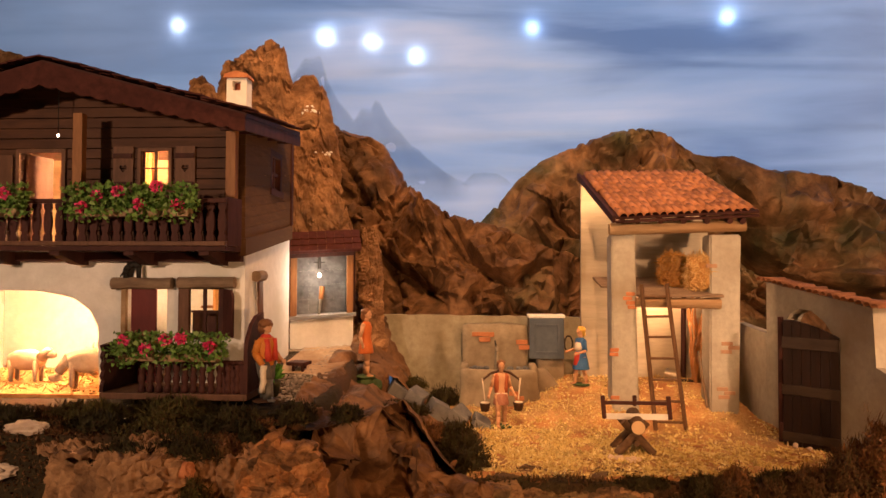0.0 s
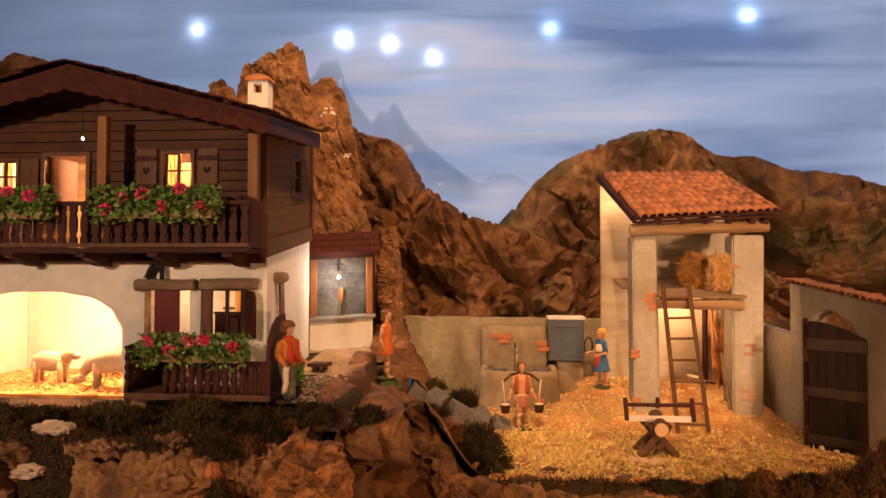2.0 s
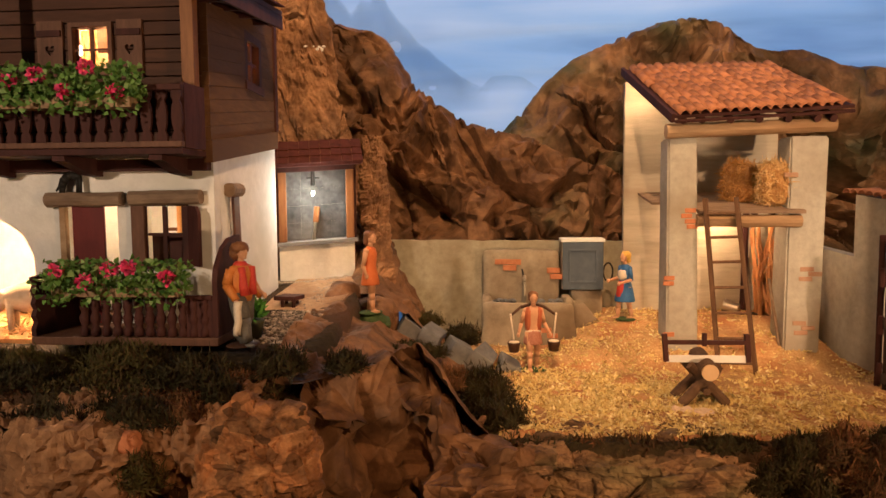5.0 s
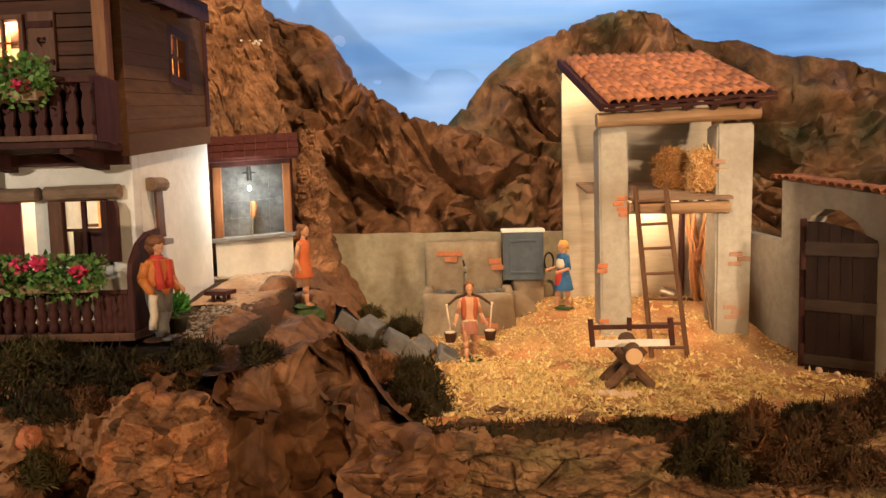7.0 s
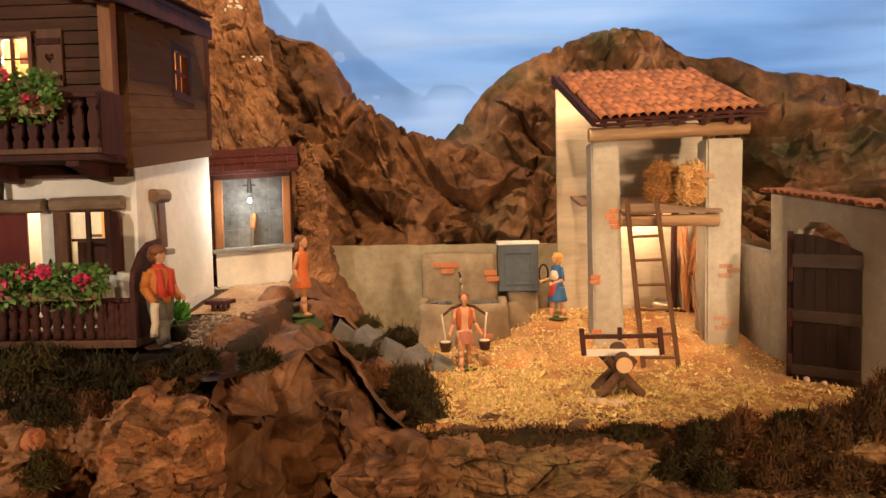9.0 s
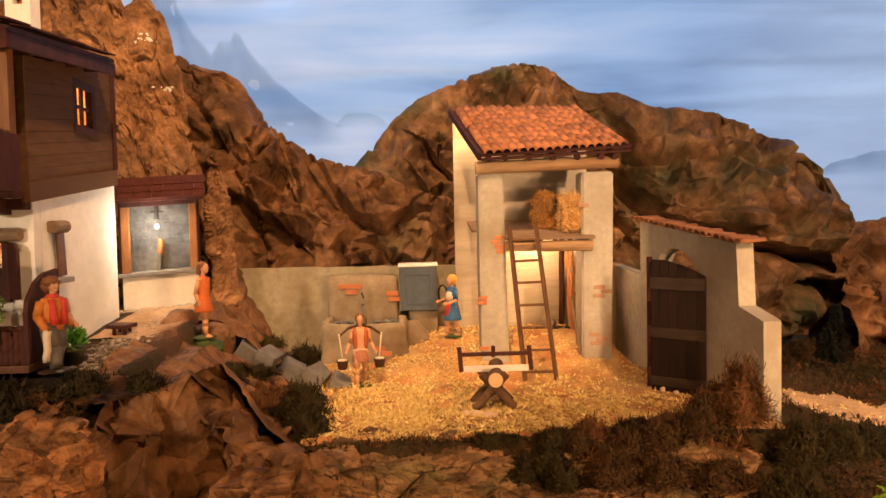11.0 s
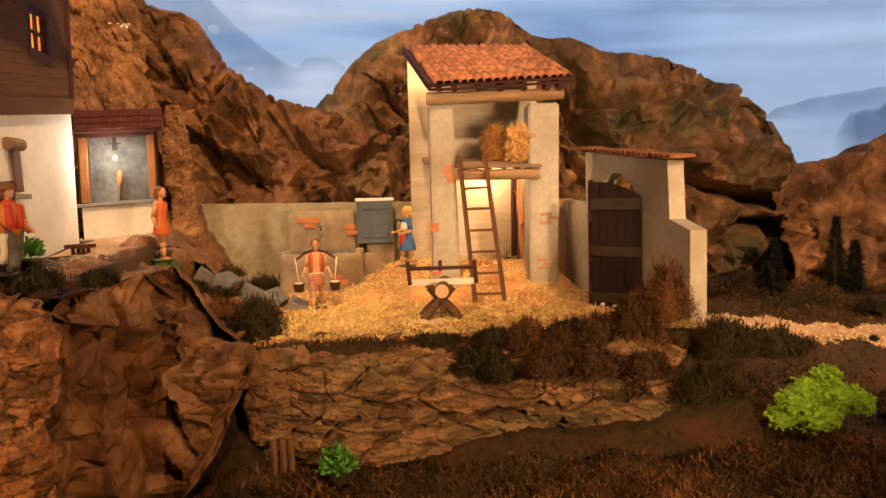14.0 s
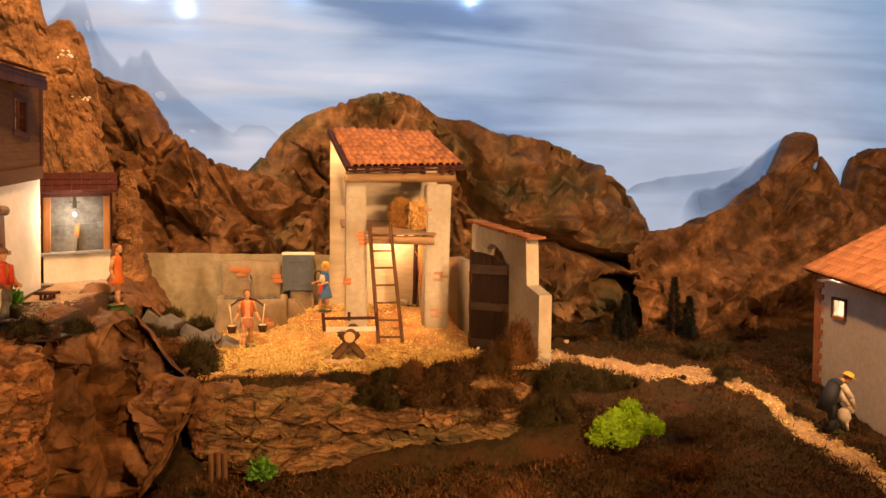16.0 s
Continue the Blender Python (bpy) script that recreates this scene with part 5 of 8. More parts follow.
steps = thing("stone_steps", "five rough grey stone steps down to the yard", "steps", (0.05, 1.34, 0))
for k, (x, z) in enumerate(((-0.040, 0.090), (-0.004, 0.076), (0.042, 0.057), (0.087, 0.044), (0.128, 0.025))):
    w = (0.034, 0.036, 0.042, 0.036, 0.034)[k]
    lean = (0.62, 0.50, 0.56, 0.66, 0.52)[k]
    bm = box(bmesh.new(), (-w / 2, -0.030, -0.046), (w / 2, 0.030, 0), 0.0025, None, 0.003)
    bm.transform(Matrix.Translation((x + 0.006, 1.352 - 0.004 * k, z)) @ Matrix.Rotation(radians((9, -6, 12, -10, 5)[k]), 4, "Z") @ Matrix.Rotation(lean, 4, "Y") @ Matrix.Translation((w / 2, 0, 0)))
    part("step", bm, GREY_STONE, steps)

# ---------------- chalet ----------------
HX, HY, UY = -0.246, 1.074, 1.062
house = thing("chalet", "two-storey alpine chalet, white plaster below and dark boards above", "house", (-0.55, 1.2, 0.09))
arch = [(-0.80, 0.085), (-0.492, 0.085), (-0.497, 0.218), (-0.511, 0.248), (-0.545, 0.268), (-0.60, 0.279), (-0.70, 0.279), (-0.755, 0.268), (-0.79, 0.24), (-0.80, 0.21)]
bm = bmesh.new()
pierced(bm, rect(-0.86, 0.05, HX, 0.345), [arch, rect(-0.447, 0.125, -0.378, 0.285), rect(-0.346, 0.207, -0.283, 0.285)], (0, HY, 0), (1, 0, 0), (0, 0, 1), (0, 0.018, 0))
wall = part("front_wall", bm, PLASTER, house)
bm = bmesh.new()
pierced(bm, [(0, 0.05), (0.252, 0.05), (0.252, 0.39), (0, 0.352)], [rect(0.036, 0.228, 0.064, 0.294)], (HX, HY + 0.0185, 0), (-0.03, 1, 0), (0, 0, 1), (-0.018, 0, 0))
part("side_wall", bm, PLASTER, house)
for lo, hi, mat in (((-0.86, 1.335, 0.05), (-0.27, 1.345, 0.345), PLASTER), ((-0.478, 1.093, 0.09), (-0.470, 1.334, 0.334), PLASTER), ((-0.868, 1.075, 0.05), (-0.8605, 1.335, 0.56), PLASTER)):
    part("inner_wall", box(bmesh.new(), lo, hi), mat, house)
part("upper_floor", box(bmesh.new(), (-0.86, 1.093, 0.3355), (-0.27, 1.334, 0.3445)), PLASTER, house)
part("back_wall", box(bmesh.new(), (-0.86, 1.335, 0.3455), (-0.262, 1.345, 0.56)), LOG_WOOD, house)
part("ceiling", box(bmesh.new(), (-0.86, 1.085, 0.542), (-0.268, 1.334, 0.548)), BROWN_WOOD, house)
part("stable_floor", box(bmesh.new(), (-0.859, 1.060, 0.09), (-0.479, 1.334, 0.108)), surface("straw_litter", (0.52, 0.22, 0.06), (0.78, 0.45, 0.17), 60, 0.95, 0.8, third=(0.46, 0.19, 0.05)), house, "straw-strewn stable floor")
part("room_floor", box(bmesh.new(), (-0.469, 1.093, 0.09), (-0.268, 1.334, 0.124)), BROWN_WOOD, house)

# upper boards, course by course, between the openings
openings = [(-0.727, 0.447, -0.676, 0.503), (-0.631, 0.345, -0.551, 0.512), (-0.422, 0.452, -0.368, 0.513)]
z = 0.345
while z < 0.625:
    h = 0.0172
    cuts = sorted([(a, c) for a, b, c, d in openings if b < z + h * 0.6 and d > z + h * 0.4])
    half = 0.26 if z < 0.545 else max(0.0, (0.631 - z) * 3.5)
    x, spans = max(-0.858, -0.537 - max(half, 0.0) if z > 0.545 else -0.858), []
    end = HX - 0.006 if z < 0.545 else -0.537 + half
    for a, c in cuts:
        spans.append((x, a))
        x = c
    spans.append((x, end))
    for a, b in spans:
        if b - a > 0.004:
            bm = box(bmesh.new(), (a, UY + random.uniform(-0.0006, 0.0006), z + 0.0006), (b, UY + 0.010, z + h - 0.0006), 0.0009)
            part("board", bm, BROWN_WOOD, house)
    z += h
part("wall_backing", pierced(bmesh.new(), [(-0.858, 0.3455), (HX - 0.006, 0.3455), (HX - 0.006, 0.540), (-0.537, 0.620), (-0.858, 0.540)], [rect(*o) for o in openings[::2]] + [rect(-0.631, 0.347, -0.551, 0.512)], (0, UY + 0.0105, 0), (1, 0, 0), (0, 0, 1), (0, 0.006, 0)), DARK_WOOD, house)
CLIMB = 0.14


def climb(bm, k=CLIMB, y0=1.062):
    """The side of the chalet runs uphill towards the back."""
    for v in bm.verts:
        v.co.z += k * max(0.0, v.co.y - y0)
    return bm


z = 0.3665
while z < 0.535:
    h = 0.0172
    middle = z + h / 2 + CLIMB * 0.15
    for a, b in (((-0.012, 0.127), (0.202, 0.272)) if 0.458 < middle < 0.530 else ((-0.012, 0.272),)):
        bm = bmesh.new()
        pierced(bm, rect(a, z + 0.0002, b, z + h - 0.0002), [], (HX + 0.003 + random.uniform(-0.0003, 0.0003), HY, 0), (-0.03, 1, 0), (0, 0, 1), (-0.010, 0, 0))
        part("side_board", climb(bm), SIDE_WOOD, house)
    z += h
bm = bmesh.new()
pierced(bm, rect(-0.016, 0.338, 0.273, 0.366), [], (HX + 0.006, HY, 0), (-0.03, 1, 0), (0, 0, 1), (-0.012, 0, 0))
part("sill_board", climb(bm), SIDE_WOOD, house, "broad brown board at the foot of the upper storey")
part("corner_board", climb(pierced(bmesh.new(), rect(0.264, 0.366, 0.276, 0.548), [], (HX + 0.0065, HY, 0), (-0.03, 1, 0), (0, 0, 1), (-0.012, 0, 0))), DARK_WOOD, house)
part("side_backing", climb(pierced(bmesh.new(), rect(0.005, 0.3455, 0.255, 0.541), [rect(0.124, 0.445, 0.202, 0.510)], (HX - 0.0075, HY, 0), (-0.03, 1, 0), (0, 0, 1), (-0.006, 0, 0))), DARK_WOOD, house)

# roof
bm = bmesh.new()
pierced(bm, [(-0.862, 0.5475), (-0.537, 0.633), (-0.212, 0.5475), (-0.212, 0.5545), (-0.537, 0.641), (-0.862, 0.5545)], [], (0, 0.980, 0), (1, 0, 0), (0, 0, 1), (0, 0.29, 0))
roof = part("roof", climb(bm, 0.10, 0.98), DARK_WOOD, house)
slope = math.atan2(0.0865, 0.325)
shingle = mesh_of("shingle", box(bmesh.new(), (-0.0125, 0, -0.0012), (0.0125, 0.05, 0.0012), 0.0004), SHINGLE)
for side in (1, -1):
    for row in range(14):
        for n in range(6 if side > 0 else 3):
            d = 0.330 - 0.0245 * row
            m = Matrix.Translation((-0.537 + side * d * math.cos(slope), 0.968 + n * 0.0485 + random.uniform(-0.004, 0.004), 0.6415 - d * math.sin(slope) + 0.0045 + 0.10 * max(0, n * 0.0485 - 0.012) + random.uniform(0, 0.0012)))
            m = m @ Matrix.Rotation(side * (slope - 0.10), 4, "Y") @ Matrix.Rotation(radians(random.uniform(-1.5, 1.5)), 4, "Z") @ Matrix.Rotation(0.10, 4, "X")
            lay(shingle, "shingle", m, roof)
for side in (1, -1):
    low, high = [], []
    for k in range(49):
        d = 0.325 * k / 48
        zt = 0.637 - d * math.tan(slope)
        drop = 0.036 - 0.012 * k / 48
        low.append((-0.537 + side * d, zt - drop - 0.0035 * abs(math.sin(k * math.pi / 4))))
        high.append((-0.537 + side * d, zt))
    bm = bmesh.new()
    pierced(bm, low + high[::-1], [], (0, 0.9735 if side > 0 else 0.9737, 0), (1, 0, 0), (0, 0, 1), (0, 0.005, 0))
    part("bargeboard", bm, SHINGLE, house, "dark red-brown scalloped bargeboard")
part("eave_board", climb(box(bmesh.new(), (-0.2165, 0.980, 0.527), (-0.2125, 1.275, 0.5475), 0.001), 0.10, 0.98), DARK_WOOD, house)
for y in (1.0, 1.06, 1.12, 1.18, 1.24):
    part("rafter_end", climb(box(bmesh.new(), (-0.262, y, 0.530), (-0.217, y + 0.008, 0.545), 0.001), 0.10, 0.98), DARK_WOOD, house)
part("soffit", climb(pierced(bmesh.new(), [(-0.25, 0.540), (-0.218, 0.5325), (-0.218, 0.5345), (-0.25, 0.542)], [], (0, 0.985, 0), (1, 0, 0), (0, 0, 1), (0, 0.285, 0)), 0.10, 0.98), DARK_WOOD, house)
chim = part("chimney", pierced(bmesh.new(), rect(-0.304, 0.555, -0.268, 0.652), [rect(-0.294, 0.630, -0.279, 0.646)], (0, 1.13, 0), (1, 0, 0), (0, 0, 1), (0, 0.026, 0)), PLASTER, house, "white plastered chimney")
bm = bmesh.new()
pierced(bm, [(-0.309, 0.6525), (-0.264, 0.6525), (-0.267, 0.659), (-0.2865, 0.664), (-0.307, 0.659)], [], (0, 1.127, 0), (1, 0, 0), (0, 0, 1), (0, 0.032, 0))
part("chimney_cap", bm, BRICK, chim, "terracotta chimney cap")
part("flue", box(bmesh.new(), (-0.294, 1.144, 0.630), (-0.279, 1.146, 0.646)), C_DARKRED, chim)

# posts, balcony
for x0, x1, y0, y1, z0, z1 in ((-0.4985, -0.483, 0.999, 1.012, 0.352, 0.562), (-0.268, -0.2515, 1.040, 1.0545, 0.352, 0.548), (-0.80, -0.785, 0.999, 1.012, 0.352, 0.56)):
    part("post", box(bmesh.new(), (x0, y0, z0), (x1, y1, z1), 0.001), POST_WOOD, house, "orange-brown timber post")
part("balcony_floor", box(bmesh.new(), (-0.86, 0.993, 0.3445), (-0.2475, UY - 0.001, 0.352), 0.001), DARK_WOOD, house)
part("bottom_rail", box(bmesh.new(), (-0.86, 0.989, 0.3525), (-0.2465, 0.9985, 0.3595), 0.0012), SHUTTER, house)
part("top_rail", box(bmesh.new(), (-0.86, 0.990, 0.4185), (-0.2465, 0.9985, 0.4255), 0.0012), DARK_WOOD, house)


def baluster(w, z0, z1, t):
    prof = [(1.0, 0), (1.0, 0.12), (0.62, 0.2), (0.95, 0.34), (1.05, 0.5), (0.95, 0.66), (0.62, 0.8), (1.0, 0.88), (1.0, 1.0)]
    pts = [(-w / 2 * k, z0 + (z1 - z0) * h) for k, h in prof] + [(w / 2 * k, z0 + (z1 - z0) * h) for k, h in prof[::-1]]
    return mesh_of("baluster", pierced(bmesh.new(), pts, [], (0, 0, 0), (1, 0, 0), (0, 0, 1), (0, t, 0)), DARK_WOOD)


bal = baluster(0.0125, 0.3597, 0.4183, 0.004)
for k in range(33):
    lay(bal, "baluster", Matrix.Translation((-0.253 - 0.0186 * k, 0.992, 0)), house)
part("side_railing", pierced(bmesh.new(), rect(0, 0.3525, 0.044, 0.4285), [], (-0.2465, 0.9992, 0), (0.12, 0.99, 0), (0, 0, 1), (-0.005, 0, 0)), DARK_WOOD, house, "solid dark side board of the balcony")
for x in (-0.29, -0.41, -0.53, -0.65, -0.77):
    part("bracket", pierced(bmesh.new(), [(0, 0), (0.078, 0), (0.078, -0.022), (0.05, -0.020), (0.012, -0.008), (0, -0.006)], [], (x, 0.9945, 0.344), (0, 1, 0), (0, 0, 1), (0.016, 0, 0)), DARK_WOOD, house)
part("wall_plate", box(bmesh.new(), (-0.86, 1.060, 0.3285), (HX - 0.002, 1.0735, 0.344), 0.001), DARK_WOOD, house)


def window(name, plane, x0, z0, x1, z1, material, bars=1, rows=2, t=0.007, w=0.0055):
    """A frame with bars; plane(x, z, d) puts wall coordinates into space, d: out of the wall."""
    def slab(nm, a, b, c, d, dep, parent, o=0.0):
        bm = bmesh.new()
        vs = [bm.verts.new(plane(x, zz, o + k)) for k in (0, dep) for x, zz in ((a, b), (c, b), (c, d), (a, d))]
        for f in ((0, 1, 2, 3), (7, 6, 5, 4), (0, 4, 5, 1), (1, 5, 6, 2), (2, 6, 7, 3), (3, 7, 4, 0)):
            bm.faces.new([vs[i] for i in f])
        return part(nm, bm, material, parent)
    fr = slab(name, x0 - 0.002, z1, x1 + 0.002, z1 + w, t, house)
    slab("sill", x0 - 0.004, z0 - w, x1 + 0.004, z0, t + 0.003, fr)
    for a in (x0 - 0.002, x1 - w + 0.002):
        slab("jamb", a, z0 + 0.0002, a + w, z1 - 0.0002, t, fr)
    for k in range(bars):
        c = x0 + (x1 - x0) * (k + 1) / (bars + 1)
        slab("mullion", c - w * 0.32, z0 + 0.0002, c + w * 0.32, z1 - 0.0002, t * 0.6, fr, -0.001)
    for k in range(rows - 1):
        c = z0 + (z1 - z0) * (k + 1) / rows
        slab("glazing_bar", x0 + w, c - w * 0.22, x1 - w, c + w * 0.22, t * 0.4, fr, 0.0002)
    return fr


up = lambda x, z, d: (x, UY + 0.002 - d, z)
dn = lambda x, z, d: (x, HY + 0.004 - d, z)
window("window", up, -0.422, 0.455, -0.368, 0.511, SHUTTER, 1, 2)
window("window", up, -0.727, 0.450, -0.676, 0.501, SHUTTER, 1, 2)
window("window", dn, -0.346, 0.209, -0.283, 0.283, DARK_WOOD, 1, 2, 0.007, 0.0085)
window("window", lambda x, z, d: (HX - 0.004 + d - 0.03 * x, HY + x, z), 0.128, 0.466, 0.201, 0.528, DARK_WOOD, 1, 2, 0.007, 0.012)
heart = [(0.0, -0.0065), (0.0062, 0.001), (0.0058, 0.005), (0.003, 0.0062), (0.0, 0.0035), (-0.003, 0.0062), (-0.0058, 0.005), (-0.0062, 0.001)]
for a, b in ((-0.4655, -0.4315), (-0.3595, -0.3265)):
    c = (a + b) / 2
    bm = bmesh.new()
    pierced(bm, rect(a, 0.446, b, 0.519), [[(c + x, 0.482 + z) for x, z in heart]], (0, UY - 0.0045, 0), (1, 0, 0), (0, 0, 1), (0, 0.0038, 0))
    sh = part("shutter", bm, SHUTTER, house, "brown shutter with a heart cut-out")
    part("batten", box(bmesh.new(), (a + 0.001, UY - 0.0075, 0.499), (b - 0.001, UY - 0.0048, 0.507), 0.0006), DARK_WOOD, sh)
    part("batten", box(bmesh.new(), (a + 0.001, UY - 0.0075, 0.453), (b - 0.001, UY - 0.0048, 0.460), 0.0006), DARK_WOOD, sh)
for a, b in ((-0.775, -0.733), (-0.672, -0.64)):
    part("shutter", box(bmesh.new(), (a, UY - 0.0045, 0.446), (b, UY - 0.0008, 0.506), 0.0006), SHUTTER, house)
ud = part("balcony_door", pierced(bmesh.new(), rect(0, 0.354, 0.050, 0.510), [], (-0.628, UY + 0.012, 0), (0.22, 0.97, 0), (0, 0, 1), (0.0015, 0.0035, 0)), SHUTTER, house, "brown balcony door standing open")
part("door_frame", pierced(bmesh.new(), [(-0.634, 0.352), (-0.628, 0.352), (-0.628, 0.509), (-0.555, 0.509), (-0.555, 0.352), (-0.548, 0.352), (-0.548, 0.516), (-0.634, 0.516)], [], (0, UY - 0.005, 0), (1, 0, 0), (0, 0, 1), (0, 0.0045, 0)), SHUTTER, house)

# lower door, window, lintels
for a, b, z in ((-0.468, -0.366, 0.292), (-0.355, -0.260, 0.2935)):
    part("lintel", rod(bmesh.new(), (a, 1.066, z), (b, 1.066, z + 0.001), 0.0098, 0.0095, 10, 6, 0.0008), OLD_WOOD, house, "grey-brown log lintel")
part("house_door", box(bmesh.new(), (-0.438, 1.070, 0.127), (-0.395, 1.0745, 0.2835), 0.001), RED_DOOR, house, "dark red wooden door half open")
part("door_jamb", box(bmesh.new(), (-0.4535, 1.066, 0.127), (-0.445, 1.0735, 0.2825), 0.001), LOG_WOOD, house)
part("shutter", box(bmesh.new(), (-0.3555, 1.0655, 0.205), (-0.3375, 1.0695, 0.2835), 0.001), SHUTTER, house)
part("shutter", pierced(bmesh.new(), [(0, 0.205), (0.026, 0.205), (0.026, 0.272), (0.020, 0.2825), (0, 0.2835)], [], (-0.281, 1.070, 0), (0.80, -0.6, 0), (0, 0, 1), (0.003, 0.003, 0)), DARK_WOOD, house)
part("dresser", box(bmesh.new(), (-0.350, 1.108, 0.18), (-0.279, 1.122, 0.243), 0.001), DARK_WOOD, house, "dark wooden dresser inside the window")
part("shelf", box(bmesh.new(), (-0.345, 1.13, 0.228), (-0.283, 1.15, 0.232)), POST_WOOD, house)
part("shelf", box(bmesh.new(), (-0.345, 1.13, 0.248), (-0.283, 1.15, 0.252)), POST_WOOD, house)
part("lintel", rod(bmesh.new(), (-0.240, 1.108, 0.304), (-0.2415, 1.148, 0.3045), 0.0095, 0.0095, 10, 3, 0.0006), OLD_WOOD, house)
part("shutter", box(bmesh.new(), (-0.2405, 1.118, 0.231), (-0.2365, 1.138, 0.295), 0.001, Matrix.Rotation(radians(4), 4, "X")), SHUTTER, house)
part("sill", box(bmesh.new(), (-0.252, 1.112, 0.221), (-0.232, 1.152, 0.229), 0.0015), SLATE, house)

# porch
part("porch_floor", box(bmesh.new(), (-0.436, 0.979, 0.119), (-0.206, 1.073, 0.1285), 0.001), SHUTTER, house)
notched = [(0, 0.1287), (0.088, 0.1287), (0.088, 0.208), (0.0, 0.200), *[(0.0 + (0.004 if k % 2 else 0.0), 0.198 - 0.0075 * k) for k in range(9)]]
part("porch_side", pierced(bmesh.new(), notched, [], (-0.437, 0.981, 0), (0.06, 1, 0), (0, 0, 1), (0.006, 0, 0)), DARK_WOOD, house)
part("porch_side", pierced(bmesh.new(), [(0, 0.1287), (0.085, 0.1287), (0.085, 0.246), (0.05, 0.243), (0.025, 0.232), (0.004, 0.210), (0, 0.195)], [], (-0.2125, 0.981, 0), (-0.05, 1, 0), (0, 0, 1), (0.006, 0, 0)), DARK_WOOD, house)
part("porch_rail", box(bmesh.new(), (-0.43, 0.981, 0.1735), (-0.2135, 0.9885, 0.1785), 0.001), DARK_WOOD, house)
bal2 = mesh_of("baluster", lathe(bmesh.new(), (0, 0, 0), [(0.0035, 0.1288), (0.0055, 0.130), (0.0055, 0.137), (0.0034, 0.141), (0.0055, 0.147), (0.006, 0.152), (0.0036, 0.158), (0.0055, 0.164), (0.005, 0.173)], 10), DARK_WOOD, True)
for k in range(12):
    lay(bal2, "baluster", Matrix.Translation((-0.372 + 0.0135 * k, 0.985, 0)), house)
bal3 = mesh_of("baluster", box(bmesh.new(), (-0.006, -0.002, 0.1288), (0.006, 0.002, 0.1733), 0.001), DARK_WOOD)
for k in range(3):
    lay(bal3, "baluster", Matrix.Translation((-0.240 + 0.0125 * k, 0.985, 0)), house)

# curtains and lamps of the rooms
CURTAIN = surface("orange_curtain", (0.62, 0.26, 0.07), (0.80, 0.45, 0.18), 60, 0.9, 0.1)
_nt = CURTAIN.node_tree
_b = _nt.nodes["Principled BSDF"]
_tr = _nt.nodes.new("ShaderNodeBsdfTranslucent")
_tr.inputs["Color"].default_value = (0.95, 0.55, 0.22, 1)
_mx = _nt.nodes.new("ShaderNodeMixShader")
_mx.inputs[0].default_value = 0.6
_out = _nt.nodes["Material Output"]
_nt.links.new(_b.outputs[0], _mx.inputs[1])
_nt.links.new(_tr.outputs[0], _mx.inputs[2])
_nt.links.new(_mx.outputs[0], _out.inputs["Surface"])


def curtain(P0, P1, z0, z1, folds):
    p0, p1 = Vector(P0), Vector(P1)
    side = Vector((-(p1 - p0).y, (p1 - p0).x, 0)).normalized()
    return surf(lambda u, v: tuple(p0.lerp(p1, u) + side * 0.0022 * math.sin(u * folds * 6.28) + Vector((0, 0, z0 + (z1 - z0) * v))), folds * 8, 4)


for a, b in ((-0.428, -0.406), (-0.388, -0.362), (-0.733, -0.712), (-0.695, -0.67)):
    part("curtain", curtain((a, 1.092, 0), (b, 1.092, 0), 0.448, 0.515, 3), CURTAIN, house, "orange curtain lit from inside")
for a, b in ((0.125, 0.150), (0.178, 0.205)):
    part("curtain", curtain((HX - 0.020, HY + a, 0), (HX - 0.021, HY + b, 0), 0.462, 0.533, 3), CURTAIN, house, "orange curtain lit from inside")
part("curtain", curtain((-0.580, 1.13, 0), (-0.560, 1.135, 0), 0.353, 0.515, 2), CURTAIN, house, "orange curtain lit from inside")
part("curtain", curtain((-0.315, 1.11, 0), (-0.280, 1.11, 0), 0.205, 0.285, 3), CURTAIN, house, "orange curtain lit from inside")
for name, p, w in (("bulb_of_the_upper_room", (-0.50, 1.20, 0.515), 28.0), ("bulb_of_the_upper_room_west", (-0.79, 1.15, 0.505), 7.0), ("bulb_of_the_lower_room", (-0.40, 1.20, 0.315), 2.2), ("bulb_of_the_stable", (-0.64, 1.17, 0.302), 28.0)):
    lamp(name, "POINT", p, (p[0], p[1], 0), w, (1.0, 0.46, 0.18) if "stable" in name else WARM, 0.008)
    whole("light_bulb", blob(bmesh.new(), p, (0.006, 0.006, 0.008), 2), GLASS_GLOW, "glowing warm bulb inside the chalet", "bulb", at=p, group="bulbs of the chalet", smooth=True)
p = (-0.543, 1.03, 0.533)
whole("lamp_wire", rod(bmesh.new(), (p[0], p[1], p[2] + 0.006), (-0.543, 1.03, 0.636), 0.0008, 0.0008, 6), IRON, "thin black lamp wire under the eaves", "wire", at=p)
whole("light_bulb", blob(bmesh.new(), p, (0.0016, 0.0016, 0.0022), 2), GLASS_GLOW, "bare glowing bulb hanging under the eaves", "bulb", at=p, group="bulbs of the chalet", smooth=True)


